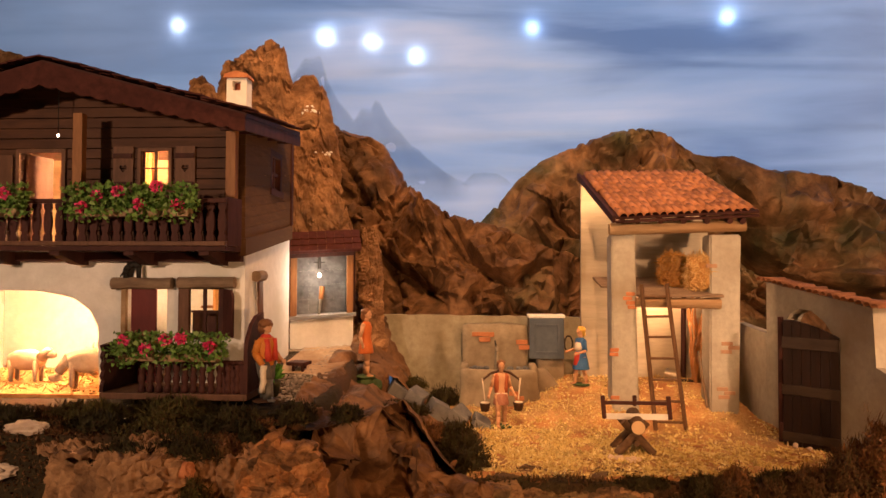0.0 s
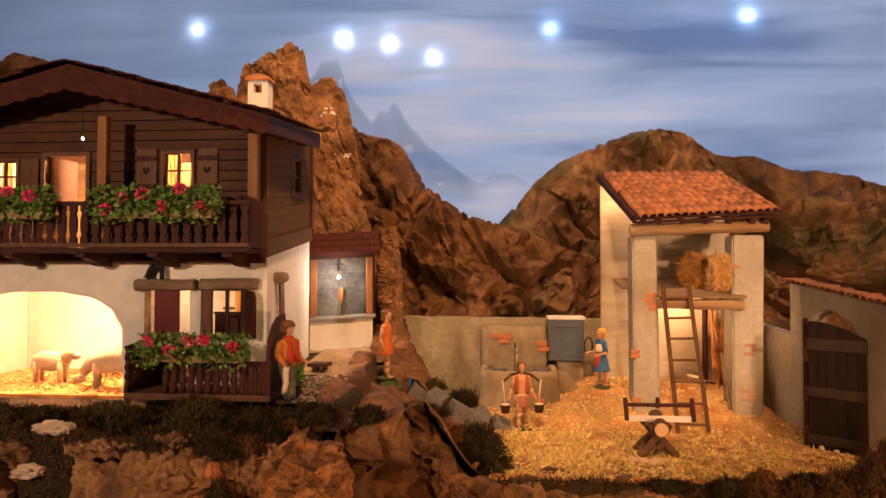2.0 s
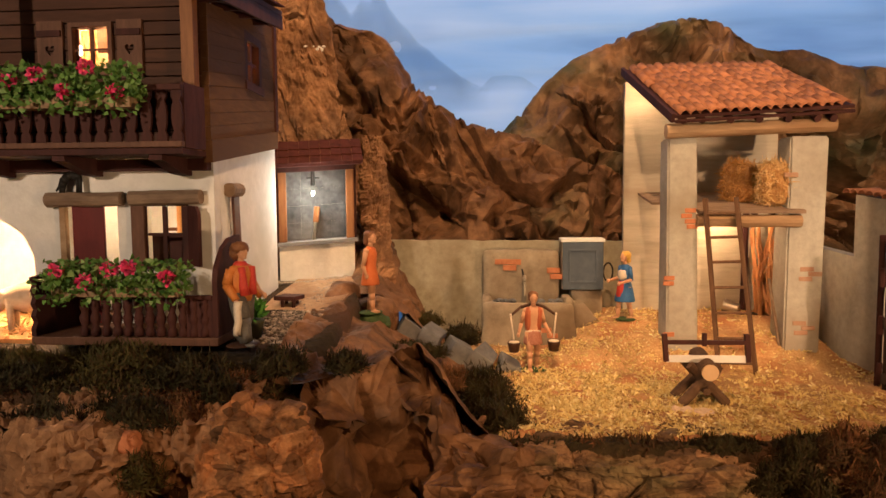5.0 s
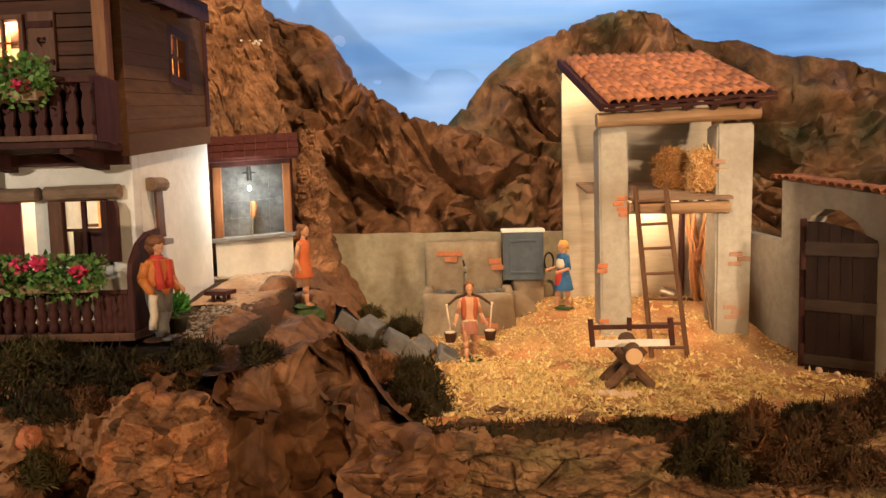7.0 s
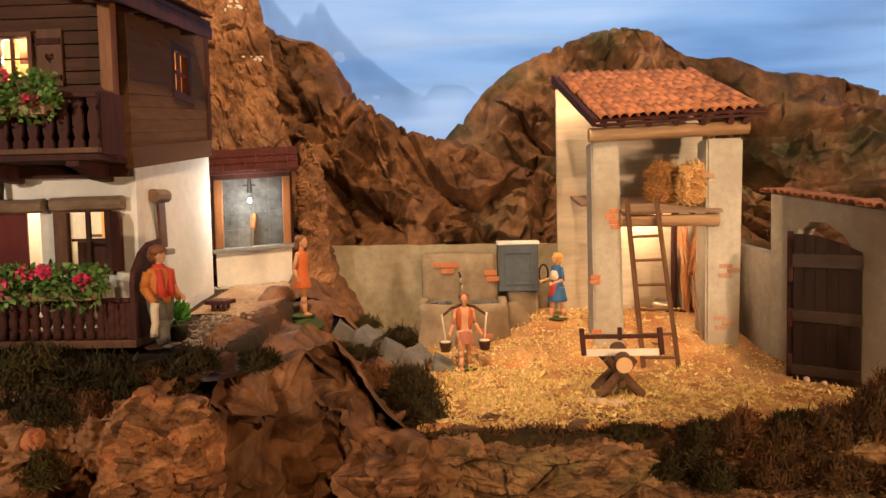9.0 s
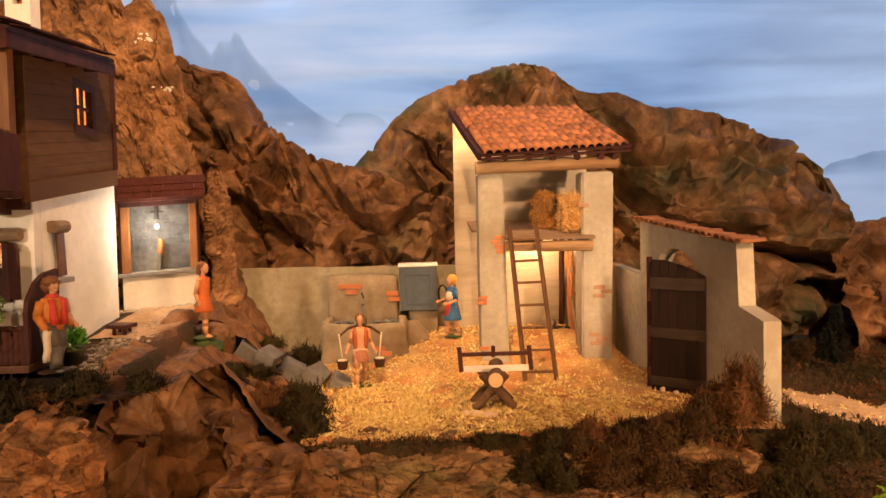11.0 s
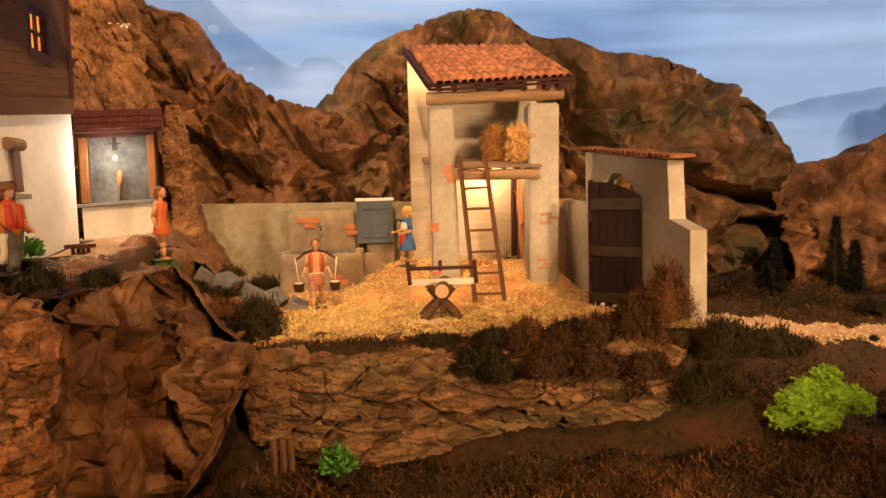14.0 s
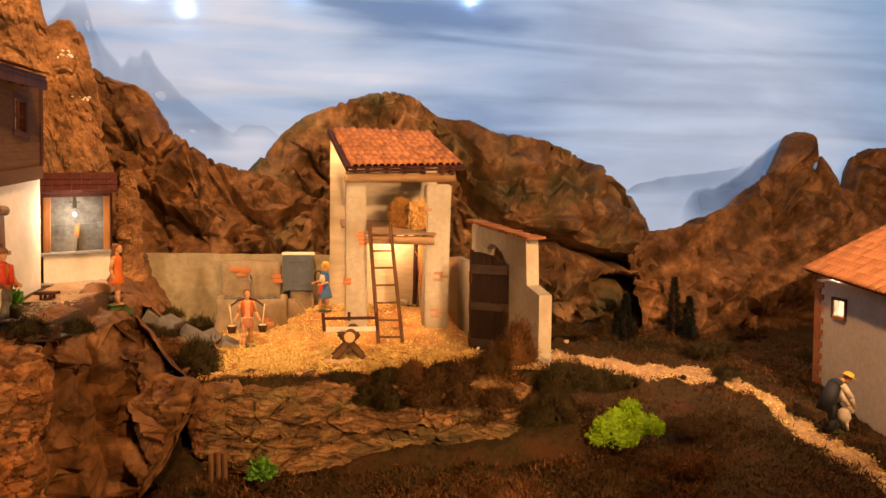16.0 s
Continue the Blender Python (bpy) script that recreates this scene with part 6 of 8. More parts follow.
# flower boxes
def flower_box(x0, x1, y, z, seed, h=0.012, spread=0.046, flowers=9):
    ob = thing("flower_box", "wooden window box full of red geraniums on the railing", "flower box", ((x0 + x1) / 2, y, z), "flower boxes of the chalet")
    part("trough", pierced(bmesh.new(), rect(x0, z, x1, z + h), [], (0, y - 0.010, 0), (1, 0, 0), (0, 0, 1), (0, 0.019, 0)), LOG_WOOD, ob)
    rng = np.random.default_rng(seed)
    bases, ways, lens, wid = [], [], [], []
    for _ in range(int((x1 - x0) * 8500)):
        c = np.array([rng.uniform(x0 - 0.012, x1 + 0.012), y + rng.normal() * 0.010 - 0.002, z + h + min(abs(rng.normal()), 1.7) * spread * 0.5 - 0.004])
        if rng.uniform() < 0.3:
            c[1] -= 0.010
            c[2] -= rng.uniform(0, 0.02)
        d = rng.normal(size=3) + np.array([0, -0.6, 0.4])
        bases.append(c)
        ways.append(d)
        lens.append(rng.uniform(0.004, 0.009))
        wid.append(rng.uniform(0.004, 0.0075))
    blades("foliage", bases, ways, np.array(lens), np.array(wid), LEAF, ob, "fresh green leaves", seed=seed)
    for k in range(flowers):
        x = x0 + (x1 - x0) * (k + 0.5) / flowers + rng.uniform(-0.008, 0.008)
        c = np.array([x, y - 0.013 - rng.uniform(0, 0.008), z + h + rng.uniform(-0.004, spread * 0.7)])
        d = rng.normal(size=(60, 3))
        d /= np.linalg.norm(d, axis=1)[:, None]
        s = rng.uniform(1.75, 2.2)
        blades("blossom", c + d * 0.0030 * s, d + 0.5 * rng.normal(size=(60, 3)), 0.0030 * s, 0.0050, PETAL, ob, "pink-red blossom", seed=seed + k, bend=0.2)
    return ob


flower_box(-0.475, -0.296, 0.978, 0.3965, 21, flowers=6)
flower_box(-0.665, -0.566, 0.978, 0.3965, 22, flowers=3)
flower_box(-0.398, -0.246, 0.974, 0.1790, 23, h=0.010, spread=0.040, flowers=5)
flower_box(-0.840, -0.72, 0.978, 0.3965, 24, flowers=4)

# cat on the lintel
bm = bmesh.new()
arch = [Vector((x, 1.062, z)) for x, z in ((-0.4445, 0.3085), (-0.4425, 0.3155), (-0.437, 0.3215), (-0.429, 0.3235), (-0.4225, 0.3225))]
for (a, b), r in zip(zip(arch, arch[1:]), (0.0048, 0.0054, 0.0054, 0.0050)):
    rod(bm, a, b, r, r, 10)
    blob(bm, b, (r, r, r), 2)
for x, top in ((-0.4465, 0.310), (-0.4425, 0.310), (-0.4235, 0.322), (-0.4195, 0.322)):
    rod(bm, (x, 1.062, top), (x + 0.001, 1.0605, 0.3016), 0.0026, 0.0019, 8)
blob(bm, (-0.4185, 1.060, 0.3295), (0.0054, 0.0050, 0.0050), 2)
for x in (-0.4215, -0.4160):
    rod(bm, (x, 1.060, 0.3325), (x, 1.060, 0.3375), 0.0018, 0.0003, 6)
rod(bm, (-0.446, 1.062, 0.312), (-0.4525, 1.062, 0.3035), 0.0022, 0.0013, 8, 3, 0.0004)
whole("cat_figurine", bm, BLACK, "small black cat figurine on the door lintel", "figurine", at=(-0.433, 1.062, 0.3015), smooth=True)

# ---------------- wall niche with hand pump ----------------
WL, WR = Vector((-0.267, 1.384, 0)), Vector((-0.131, 1.424, 0))
wd = (WR - WL).normalized()
wn = Vector((wd.y, -wd.x, 0))
wlen = (WR - WL).length
niche = thing("pump_niche", "roofed pump niche with timber posts, grey stone back and white base", "well", tuple(WL + Vector((0, 0, 0.14))))


NICHE_STONE = surface("dark_grey_wall_stone", (0.075, 0.076, 0.082), (0.20, 0.20, 0.205), 45, 0.8, 0.4, third=(0.10, 0.085, 0.07), mottle=(22, 0.62, 1.3))


def nbox(nm, a, b, z0, z1, o0, o1, mat, label="", bevel=0.001, lift=0.008):
    """A slab in the niche: a, b along its front; o0, o1 out of it (minus: into it)."""
    bm = box(bmesh.new(), (a, -o1, z0), (b, -o0, z1), bevel)
    for v in bm.verts:
        v.co.z += lift * v.co.x / wlen
    bm.transform(Matrix.Translation(WL) @ Matrix.Rotation(math.atan2(wd.y, wd.x), 4, "Z"))
    return part(nm, bm, mat, niche, label)


nbox("base", 0.004, wlen - 0.004, 0.09, 0.206, -0.06, -0.002, PLASTER, "white plastered base")
nbox("sill", -0.004, wlen + 0.002, 0.2065, 0.2135, -0.062, 0.004, SLATE, "grey stone sill")
nbox("post", 0.004, 0.018, 0.214, 0.350, -0.018, -0.002, POST_WOOD, "orange-brown timber post", 0.0015)
nbox("post", wlen - 0.018, wlen - 0.004, 0.214, 0.352, -0.018, -0.002, POST_WOOD, "orange-brown timber post", 0.0015)
nbox("lintel", 0.002, wlen - 0.002, 0.338, 0.3525, -0.020, -0.0005, DARK_WOOD)
for i in range(4):
    for j in range(4):
        a = 0.016 + (wlen - 0.032) * i / 4
        z = 0.214 + 0.0315 * j
        nbox("slab", a + 0.0001, a + (wlen - 0.032) / 4 - 0.0001, z + 0.0001, z + 0.0314, -0.052, -0.046 + random.uniform(-0.0003, 0.0003), NICHE_STONE, "", 0.0002)
nbox("back", 0.0, wlen, 0.2137, 0.352, -0.062, -0.0525, RENDERED)
nbox("cheek", 0.0, 0.0038, 0.2137, 0.352, -0.060, -0.004, DARK_WOOD)
nbox("cheek", wlen - 0.0038, wlen, 0.2137, 0.352, -0.060, -0.004, DARK_WOOD)
for row in range(3):
    for k in range(9):
        a = -0.014 + (wlen + 0.026) * k / 9
        bm = box(bmesh.new(), (0, -0.006, -0.0016), ((wlen + 0.026) / 9 - 0.0006, 0.028, 0.0016), 0.0006, None, 0.0006)
        m = Matrix.Translation(WL) @ Matrix.Rotation(math.atan2(wd.y, wd.x), 4, "Z") @ Matrix.Translation((a, -0.016 + 0.019 * row, 0.3545 + 0.0135 * row + 0.008 * a / wlen)) @ Matrix.Rotation(radians(30), 4, "X")
        bm.transform(m)
        part("shingle", bm, SHINGLE, niche)
nbox("roof_board", -0.012, wlen + 0.010, 0.3465, 0.3535, -0.012, 0.014, SHINGLE)
c = WL + wd * (wlen * 0.46) - wn * 0.022
bulb = Vector((c.x, c.y, 0.302)) + wn * 0.004
bm = rod(rod(bmesh.new(), (bulb.x, bulb.y, 0.345), (bulb.x, bulb.y, 0.316), 0.0035, 0.0045, 8), (bulb.x - 0.012, bulb.y, 0.330), (bulb.x + 0.012, bulb.y, 0.330), 0.0015, 0.0015, 6)
lant = whole("hanging_lantern", bm, IRON, "black iron lantern bracket hanging in the niche", "lantern", at=tuple(bulb))
whole("light_bulb", blob(bmesh.new(), tuple(bulb), (0.0032, 0.0032, 0.0042), 2), GLASS_GLOW, "glowing lantern bulb in the niche", "bulb", at=tuple(bulb), smooth=True)
lamp("bulb_of_the_niche", "POINT", tuple(bulb + wn * 0.034 - Vector((0, 0, 0.004))), (0, 0, 0), 0.75, (1.0, 0.74, 0.48), 0.006)
pump = thing("hand_pump", "hand pump with a wooden handle standing on the sill", "pump", tuple(c + Vector((0, 0, 0.214))))
part("rod", rod(bmesh.new(), (c.x, c.y, 0.217), (c.x + 0.004, c.y, 0.252), 0.0035, 0.003, 8), PIPE, pump)
part("handle", rod(bmesh.new(), (c.x + 0.004, c.y, 0.250), (c.x + 0.007, c.y, 0.278), 0.0052, 0.0058, 10), POST_WOOD, pump, "turned wooden handle")

# cork pillar beside the niche


def cork_pillar(u, v):
    a = 2 * math.pi * u
    r = 0.026 * (1 - 0.35 * v) * (1 + 0.25 * math.sin(3 * a + 4 * v) + 0.15 * math.sin(11 * v))
    return (-0.098 - 0.012 * v + r * math.cos(a), 1.475 + r * 1.1 * math.sin(a), 0.08 + 0.33 * v)


whole("cork_pillar", sheet(cork_pillar, 60, 90, 0.006, 26, 0.004, "ridge"), CORK, "upright strip of cork bark beside the pump niche", "rock", at=(-0.1, 1.475, 0.08))

# ---------------- rocks and bark before the yard ----------------
DRAPE = [(-0.064, 0.872, 0.086), (-0.046, 0.902, 0.104), (-0.010, 0.945, 0.112), (0.026, 0.988, 0.121), (0.062, 0.972, 0.082), (0.092, 0.952, 0.048), (0.116, 0.940, 0.020), (0.128, 0.950, -0.006)]


def paper_cliff(u, v):
    """A big sheet hung over the bank: its hem runs up to the right, leaving a dark hollow beside it."""
    x, y, top = along(min(max(u, 0), 1), DRAPE)
    hem = between(x, [(-0.06, -0.215), (0.02, -0.21), (0.055, -0.155), (0.085, -0.085), (0.112, -0.035), (0.13, -0.02)])
    if v < 0.18:
        t = 1 - v / 0.18
        return (x - 0.045 * t, y + 0.075 * t, top - 0.006 * t - 0.02 * t * t)
    t = (v - 0.18) / 0.82
    spread = 0.020 * t * (x - 0.03) / 0.1
    return (x + spread, y - 0.062 * t - 0.022 * math.sin(3.1 * t), top + (hem - top) * t)


whole("paper_rock", sheet(paper_cliff, 340, 380, 0.024, 11.5, seed=6, lean=1.2, folds=[
    (-0.030, 0.030, [(-0.040, 0.100), (-0.052, 0.040), (-0.058, -0.03), (-0.070, -0.12)]),
    (-0.034, 0.030, [(-0.038, 0.098), (-0.012, 0.062), (0.004, 0.0), (0.010, -0.09), (0.030, -0.18)]),
    (-0.020, 0.040, [(-0.020, 0.040), (0.020, 0.010), (0.070, -0.030)]),
    (-0.026, 0.026, [(0.028, 0.118), (0.056, 0.085), (0.084, 0.052), (0.112, 0.018)]),
    (-0.020, 0.020, [(0.030, 0.110), (0.034, 0.070), (0.045, 0.035)]),
    (0.040, 0.030, [(0.050, -0.014), (0.074, -0.012), (0.080, -0.05)]),
    (0.026, 0.022, [(0.058, 0.060), (0.066, 0.030)]),
    (0.030, 0.018, [(-0.028, -0.02), (-0.030, -0.10), (-0.022, -0.18)]),
    (-0.022, 0.020, [(0.030, -0.03), (0.040, -0.08), (0.052, -0.12)])]), PAPER, "draped outcrop of crumpled brown packing paper", "rock", at=(0, 0.95, -0.1))


def paper_lump(u, v):
    a = 2 * math.pi * u
    r = 0.034 * math.sin(math.pi * min(0.98, max(0.02, v * 0.9 + 0.05))) ** 0.6
    return (0.142 + r * math.cos(a), 0.985 + r * 0.8 * math.sin(a), 0.004 - 0.13 * v)


whole("paper_lump", sheet(paper_lump, 110, 90, 0.008, 26, seed=17), PAPER, "small lump of brown paper beside the bark", "rock", at=(0.142, 0.985, -0.12))


def paper_bank(u, v):
    """The paper slope between the plateau, the steps and the girl."""
    x = -0.152 + 0.272 * u
    y0 = between(x, [(-0.13, 0.90), (-0.05, 0.93), (-0.01, 0.965), (0.026, 1.0), (0.062, 0.99), (0.092, 0.98), (0.12, 1.0)])
    z0 = between(x, [(-0.13, 0.100), (-0.05, 0.098), (-0.01, 0.108), (0.026, 0.116), (0.062, 0.076), (0.092, 0.040), (0.12, 0.004)])
    z1 = between(x, [(-0.13, 0.098), (-0.06, 0.098), (-0.03, 0.072), (0.0, 0.048), (0.03, 0.032), (0.06, 0.008), (0.12, -0.03)])
    t = sm(0.0, 0.3, v)
    y = y0 + v * (1.335 - y0)
    shelf = (0.006 + 0.115 * max(0.0, y - 0.98)) * (1 - sm(-0.125, -0.085, x))
    return (x, y, z0 * (1 - t) + z1 * t + shelf + 0.010 * math.sin(9 * v + 5 * u) * t * sm(-0.15, -0.10, x))


whole("paper_bank", sheet(paper_bank, 170, 200, 0.011, 13, seed=8), PAPER, "bank of crumpled brown paper beside the steps", "rock", at=(0, 1.17, 0.05))


def paper_mound(u, v):
    x = -0.135 + 0.15 * u
    return (x, 1.34 + 0.19 * v, between(u, [(0, 0.145), (0.3, 0.135), (0.7, 0.075), (1, 0.03)]) + 0.10 * v * v * (1 - u))


whole("paper_mound", sheet(paper_mound, 70, 70, 0.016, 14, seed=9), PAPER, "mound of brown paper between niche and yard wall", "rock", at=(-0.06, 1.43, 0.08))

CORKEDGE = [(-0.95, 0.84), (-0.75, 0.83), (-0.5, 0.825), (-0.3, 0.81), (-0.2, 0.80), (-0.12, 0.825)]


def cork_cliff(u, v):
    x, y = along(min(max(u, 0), 1), CORKEDGE)
    y += 0.025 * math.sin(x * 23) + 0.012 * math.sin(x * 51)
    if v < 0.25:
        t = v / 0.25
        return (x, y + 0.08 * (1 - t), 0.098 - 0.014 * t)
    t = (v - 0.25) / 0.75
    return (x, y - 0.03 * math.sin(4 * t + x * 20) - 0.03 * t, 0.084 - 0.30 * t)


whole("cork_bank", sheet(cork_cliff, 260, 110, -0.012, 15, 0.006, "ridge"), CORK, "rough reddish cork bark bank below the chalet", "rock", at=(-0.4, 0.8, -0.1))


def rock(c, s, seed, material=None, sub=5, rough=0.012, label="lump of rough orange-brown cork bark"):
    bm = bmesh.new()
    made = bmesh.ops.create_icosphere(bm, subdivisions=sub, radius=1.0)["verts"]
    for v in made:
        d = v.co.normalized()
        box_ = max(abs(d.x), abs(d.y), abs(d.z))
        d = d * (0.75 + 0.25 / box_)
        p = Vector((d.x * s[0], d.y * s[1], d.z * s[2]))
        q = (p + Vector((seed, seed * 2, 0))) * 18
        q.z *= 1.6
        near, cells = noise.voronoi(Vector((q.x * 2.6, q.y * 2.6, q.z * 2.6)))
        k = 0.6 * (noise.ridged_multi_fractal(q, 0.8, 2.2, 5, 1.0, 2.0) - 1.0) + 0.9 * noise.cell_vector(cells[0] * 23.1).x - 0.5 * (1 - sm(0.0, 0.15, near[1] - near[0]))
        v.co = Vector(c) + p + v.co.normalized() * (rough * k + 0.35 * min(s) * noise.noise(p * 14 + Vector((seed, 0, 0))))
    return whole("cork_rock", bm, material or CORK, label, "rock", at=(c[0], c[1], c[2] - s[2]), group="cork rocks of the bank")


rock((-0.098, 0.808, 0.035), (0.050, 0.032, 0.075), 1.3, CORK_LIGHT, 6, 0.008)
rock((-0.105, 0.790, -0.085), (0.060, 0.035, 0.075), 2.1, CORK_LIGHT, 6, 0.008)
rock((-0.262, 0.805, 0.050), (0.050, 0.030, 0.034), 3.7)
rock((-0.30, 0.77, -0.07), (0.08, 0.035, 0.05), 4.4)
rock((-0.14, 0.765, -0.14), (0.075, 0.04, 0.06), 5.9)
rock((-0.225, 0.775, 0.012), (0.012, 0.010, 0.012), 6.2, BRICK, 4, 0.004, "small orange clay lump in the bank")
rock((-0.218, 0.800, 0.070), (0.010, 0.008, 0.008), 7.7, BRICK, 4, 0.004, "small orange clay lump in the bank")
for c, s in (((-0.555, 0.955, 0.100), (0.036, 0.022, 0.010)), ((-0.467, 0.866, 0.101), (0.030, 0.013, 0.010)), ((-0.495, 0.842, 0.050), (0.030, 0.012, 0.010))):
    whole("pale_stone", blob(bmesh.new(), c, s, 4, 0.35, c[0] * 20), PALE_STONE, "pale flat stone lying in the moss", "stone", at=(c[0], c[1], c[2] - s[2]), group="pale stones in the moss")

# bark slab: two long plates of cracked bark
BARK2 = surface("cracked_bark", (0.066, 0.035, 0.016), (0.33, 0.195, 0.094), 70, 0.8, 0.9, stretch=(0.6, 1, 1.4), third=(0.135, 0.115, 0.052), coarse=0.25, dist=0.006, cells=(52, 0.42, 1.28), gloss=0.4)
CRACKS = [(0.018, 0.006, [(0.361, -0.062), (0.376, -0.060)]), (0.016, 0.0055, [(0.387, -0.094), (0.429, -0.097), (0.468, -0.092), (0.502, -0.095)]), (0.018, 0.007, [(0.520, -0.086), (0.545, -0.090)]), (0.020, 0.009, [(0.345, -0.111), (0.358, -0.110)]), (0.011, 0.0045, [(0.277, -0.068), (0.300, -0.073), (0.345, -0.078)]), (0.013, 0.0055, [(0.220, -0.120), (0.247, -0.098), (0.272, -0.090)]), (0.008, 0.004, [(0.288, -0.026), (0.276, -0.042), (0.254, -0.052)]), (0.012, 0.005, [(0.50, -0.125), (0.58, -0.112), (0.66, -0.098)]), (0.007, 0.0035, [(0.225, -0.03), (0.235, -0.07), (0.210, -0.10)]), (0.008, 0.004, [(0.42, -0.055), (0.50, -0.062), (0.57, -0.058)])]


def groove(x, z):
    """How deep the open splits cut at this place of the bark."""
    out = 0.0
    for depth, wide, line in CRACKS:
        for (ax, az), (bx, bz) in zip(line, line[1:]):
            if x < ax - wide and x < bx - wide or x > ax + wide and x > bx + wide or z < min(az, bz) - wide or z > max(az, bz) + wide:
                continue
            dx, dz = bx - ax, bz - az
            t = min(1, max(0, ((x - ax) * dx + (z - az) * dz) / (dx * dx + dz * dz)))
            out = max(out, depth * max(0.0, 1 - math.hypot(x - ax - t * dx, z - az - t * dz) / wide) ** 0.8)
    return out


def bark_relief(p):
    q = p + noise.noise_vector(p * 14) * 0.012

    def split(x, y, z, w):
        return sm(0.0, w, abs(noise.noise(Vector((q.x * x, q.y * y, q.z * z)))))
    w = p + noise.noise_vector(p * 9) * 0.03
    k = Vector((w.x * 8 + w.z * 1.5, w.y * 18, w.z * 30))
    near, cells = noise.voronoi(k)
    plate = noise.cell_vector(cells[0] * 17.3)
    k2 = Vector((q.x * 24 - q.z * 4, q.y * 50, q.z * 70))
    near2, cells2 = noise.voronoi(k2)
    flake = noise.cell_vector(cells2[0] * 11.9)
    plates = 0.0075 * plate.x + 0.0055 * (k - cells[0]).dot(plate - Vector((0.5, 0.5, 0.5))) - 0.0050 * (1 - sm(0.0, 0.09, near[1] - near[0]))
    flakes = 0.0024 * flake.x - 0.0020 * (1 - sm(0.0, 0.14, near2[1] - near2[0]))
    layers = 0.0030 * split(6, 22, 30, 0.16) + plates + flakes
    grain = 0.0016 * noise.noise(Vector((q.x * 60, q.y * 90, q.z * 150))) + 0.0010 * noise.noise(q * 260)
    deep = sm(0.60, 0.70, noise.noise(Vector((p.x * 7 + 3, p.y * 10, p.z * 34 + 1.0))) * 0.5 + 0.5)
    split_open = groove(p.x + 0.006 * noise.noise(p * 60), p.z + 0.005 * noise.noise(p * 75))
    return 1.2 * layers + 1.6 * grain - 0.006 * deep * sm(-0.02, -0.05, p.z) - split_open - 0.008


def bark_sheet(P, nu, nv):
    bm = bmesh.new()
    g = []
    for j in range(nv + 1):
        row = []
        for i in range(nu + 1):
            u, v = i / nu, j / nv
            p = Vector(P(u, v))
            n = (Vector(P(u + 0.01, v)) - p).cross(Vector(P(u, v + 0.01)) - p)
            n = n.normalized() if n.length else Vector((0, -1, 0))
            if n.y > 0:
                n = -n
            row.append(bm.verts.new(p + n * bark_relief(p)))
        g.append(row)
    for j in range(nv):
        for i in range(nu):
            bm.faces.new((g[j][i], g[j][i + 1], g[j + 1][i + 1], g[j + 1][i]))
    return bm


def bark_face(u, v):
    x = 0.148 + 0.64 * u
    end = math.sin(math.pi * min(max(u, 0.0), 1.0)) ** 0.25
    fade = sm(0.80, 1.0, u + 0.04 * math.sin(v * 11))
    low = between(x, [(0.14, -0.155), (0.30, -0.158), (0.40, -0.145), (0.5, -0.125), (0.65, -0.115), (0.8, -0.12)])
    front = 0.992 - 0.018 * end + 0.012 * math.sin(x * 17) + 0.045 * fade
    low += 0.075 * fade
    if v < 0.3:
        t = v / 0.3
        return (x, 1.06 - (1.06 - front - 0.006) * t, 0.003 - 0.022 * t * t + 0.004 * math.sin(x * 40))
    t = (v - 0.3) / 0.7
    return (x, front - 0.030 * math.sin(2.4 * t) * end + 0.006, -0.019 + (low + 0.019) * t)


slab = thing("bark_slab", "long slab of rough grey-brown cracked tree bark", "bark", (0.45, 1.0, -0.12))
part("bark_plate", bark_sheet(bark_face, 400, 150), BARK2, slab)


def bark_end(u, v):
    a = 1.2 + 2.4 * u
    return (0.165 + 0.045 * math.cos(a) * (1 - 0.2 * v), 1.00 - 0.035 * math.sin(a), -0.012 - 0.15 * v)


part("bark_end", bark_sheet(bark_end, 60, 90), BARK2, slab)
rock((0.163, 1.000, -0.014), (0.026, 0.020, 0.012), 9.1, BARK2, 5, 0.004, "flat greenish grey stone at the end of the bark")
for k, x in enumerate((0.158, 0.170, 0.181)):
    whole("peg", rod(bmesh.new(), (x, 0.958, -0.115), (x + 0.002, 0.955, -0.19), 0.005, 0.0045, 8, 3, 0.0006), LADDER_WOOD, "short round wooden peg under the bark end", "peg", at=(x, 0.956, -0.19), group="pegs under the bark")

# ---------------- moss, heather and plants ----------------
rng = np.random.default_rng(31)
N = 110000
gx, gy = rng.uniform(-0.15, 1.75, N), rng.uniform(0.35, 1.02, N)
more = 40000
gx = np.concatenate([gx, rng.uniform(0.82, 1.75, more)])
gy = np.concatenate([gy, rng.uniform(1.0, 1.68, more)])
dens = np.array([noise.noise(Vector((a * 9, b * 9, 0.3))) for a, b in zip(gx, gy)])
track = np.array([path_floor(k / 60, 0.5)[:2] for k in range(61)])
gap = np.sqrt(((gx[:, None] - track[None, :, 0]) ** 2 + (gy[:, None] - track[None, :, 1]) ** 2)).min(1)
width = np.where(gy > 1.25, 0.066, 0.032)
fray = np.array([0.78 + 0.75 * noise.noise(Vector((a * 24, b * 24, 6.6))) for a, b in zip(gx, gy)])
ok = (dens + rng.normal(size=len(gx)) * 0.35 > -0.35) & (gap > width * fray)
gx, gy, dens = gx[ok], gy[ok], dens[ok]
gz = np.array([ground(a, b) for a, b in zip(gx, gy)])
lift = 0.018 * np.clip(dens, 0, 1)
w = rng.normal(size=(len(gx), 3)) * 0.6 + np.array([0, -0.1, 0.8])
base = np.stack([gx, gy, gz - 0.002 + lift], 1)
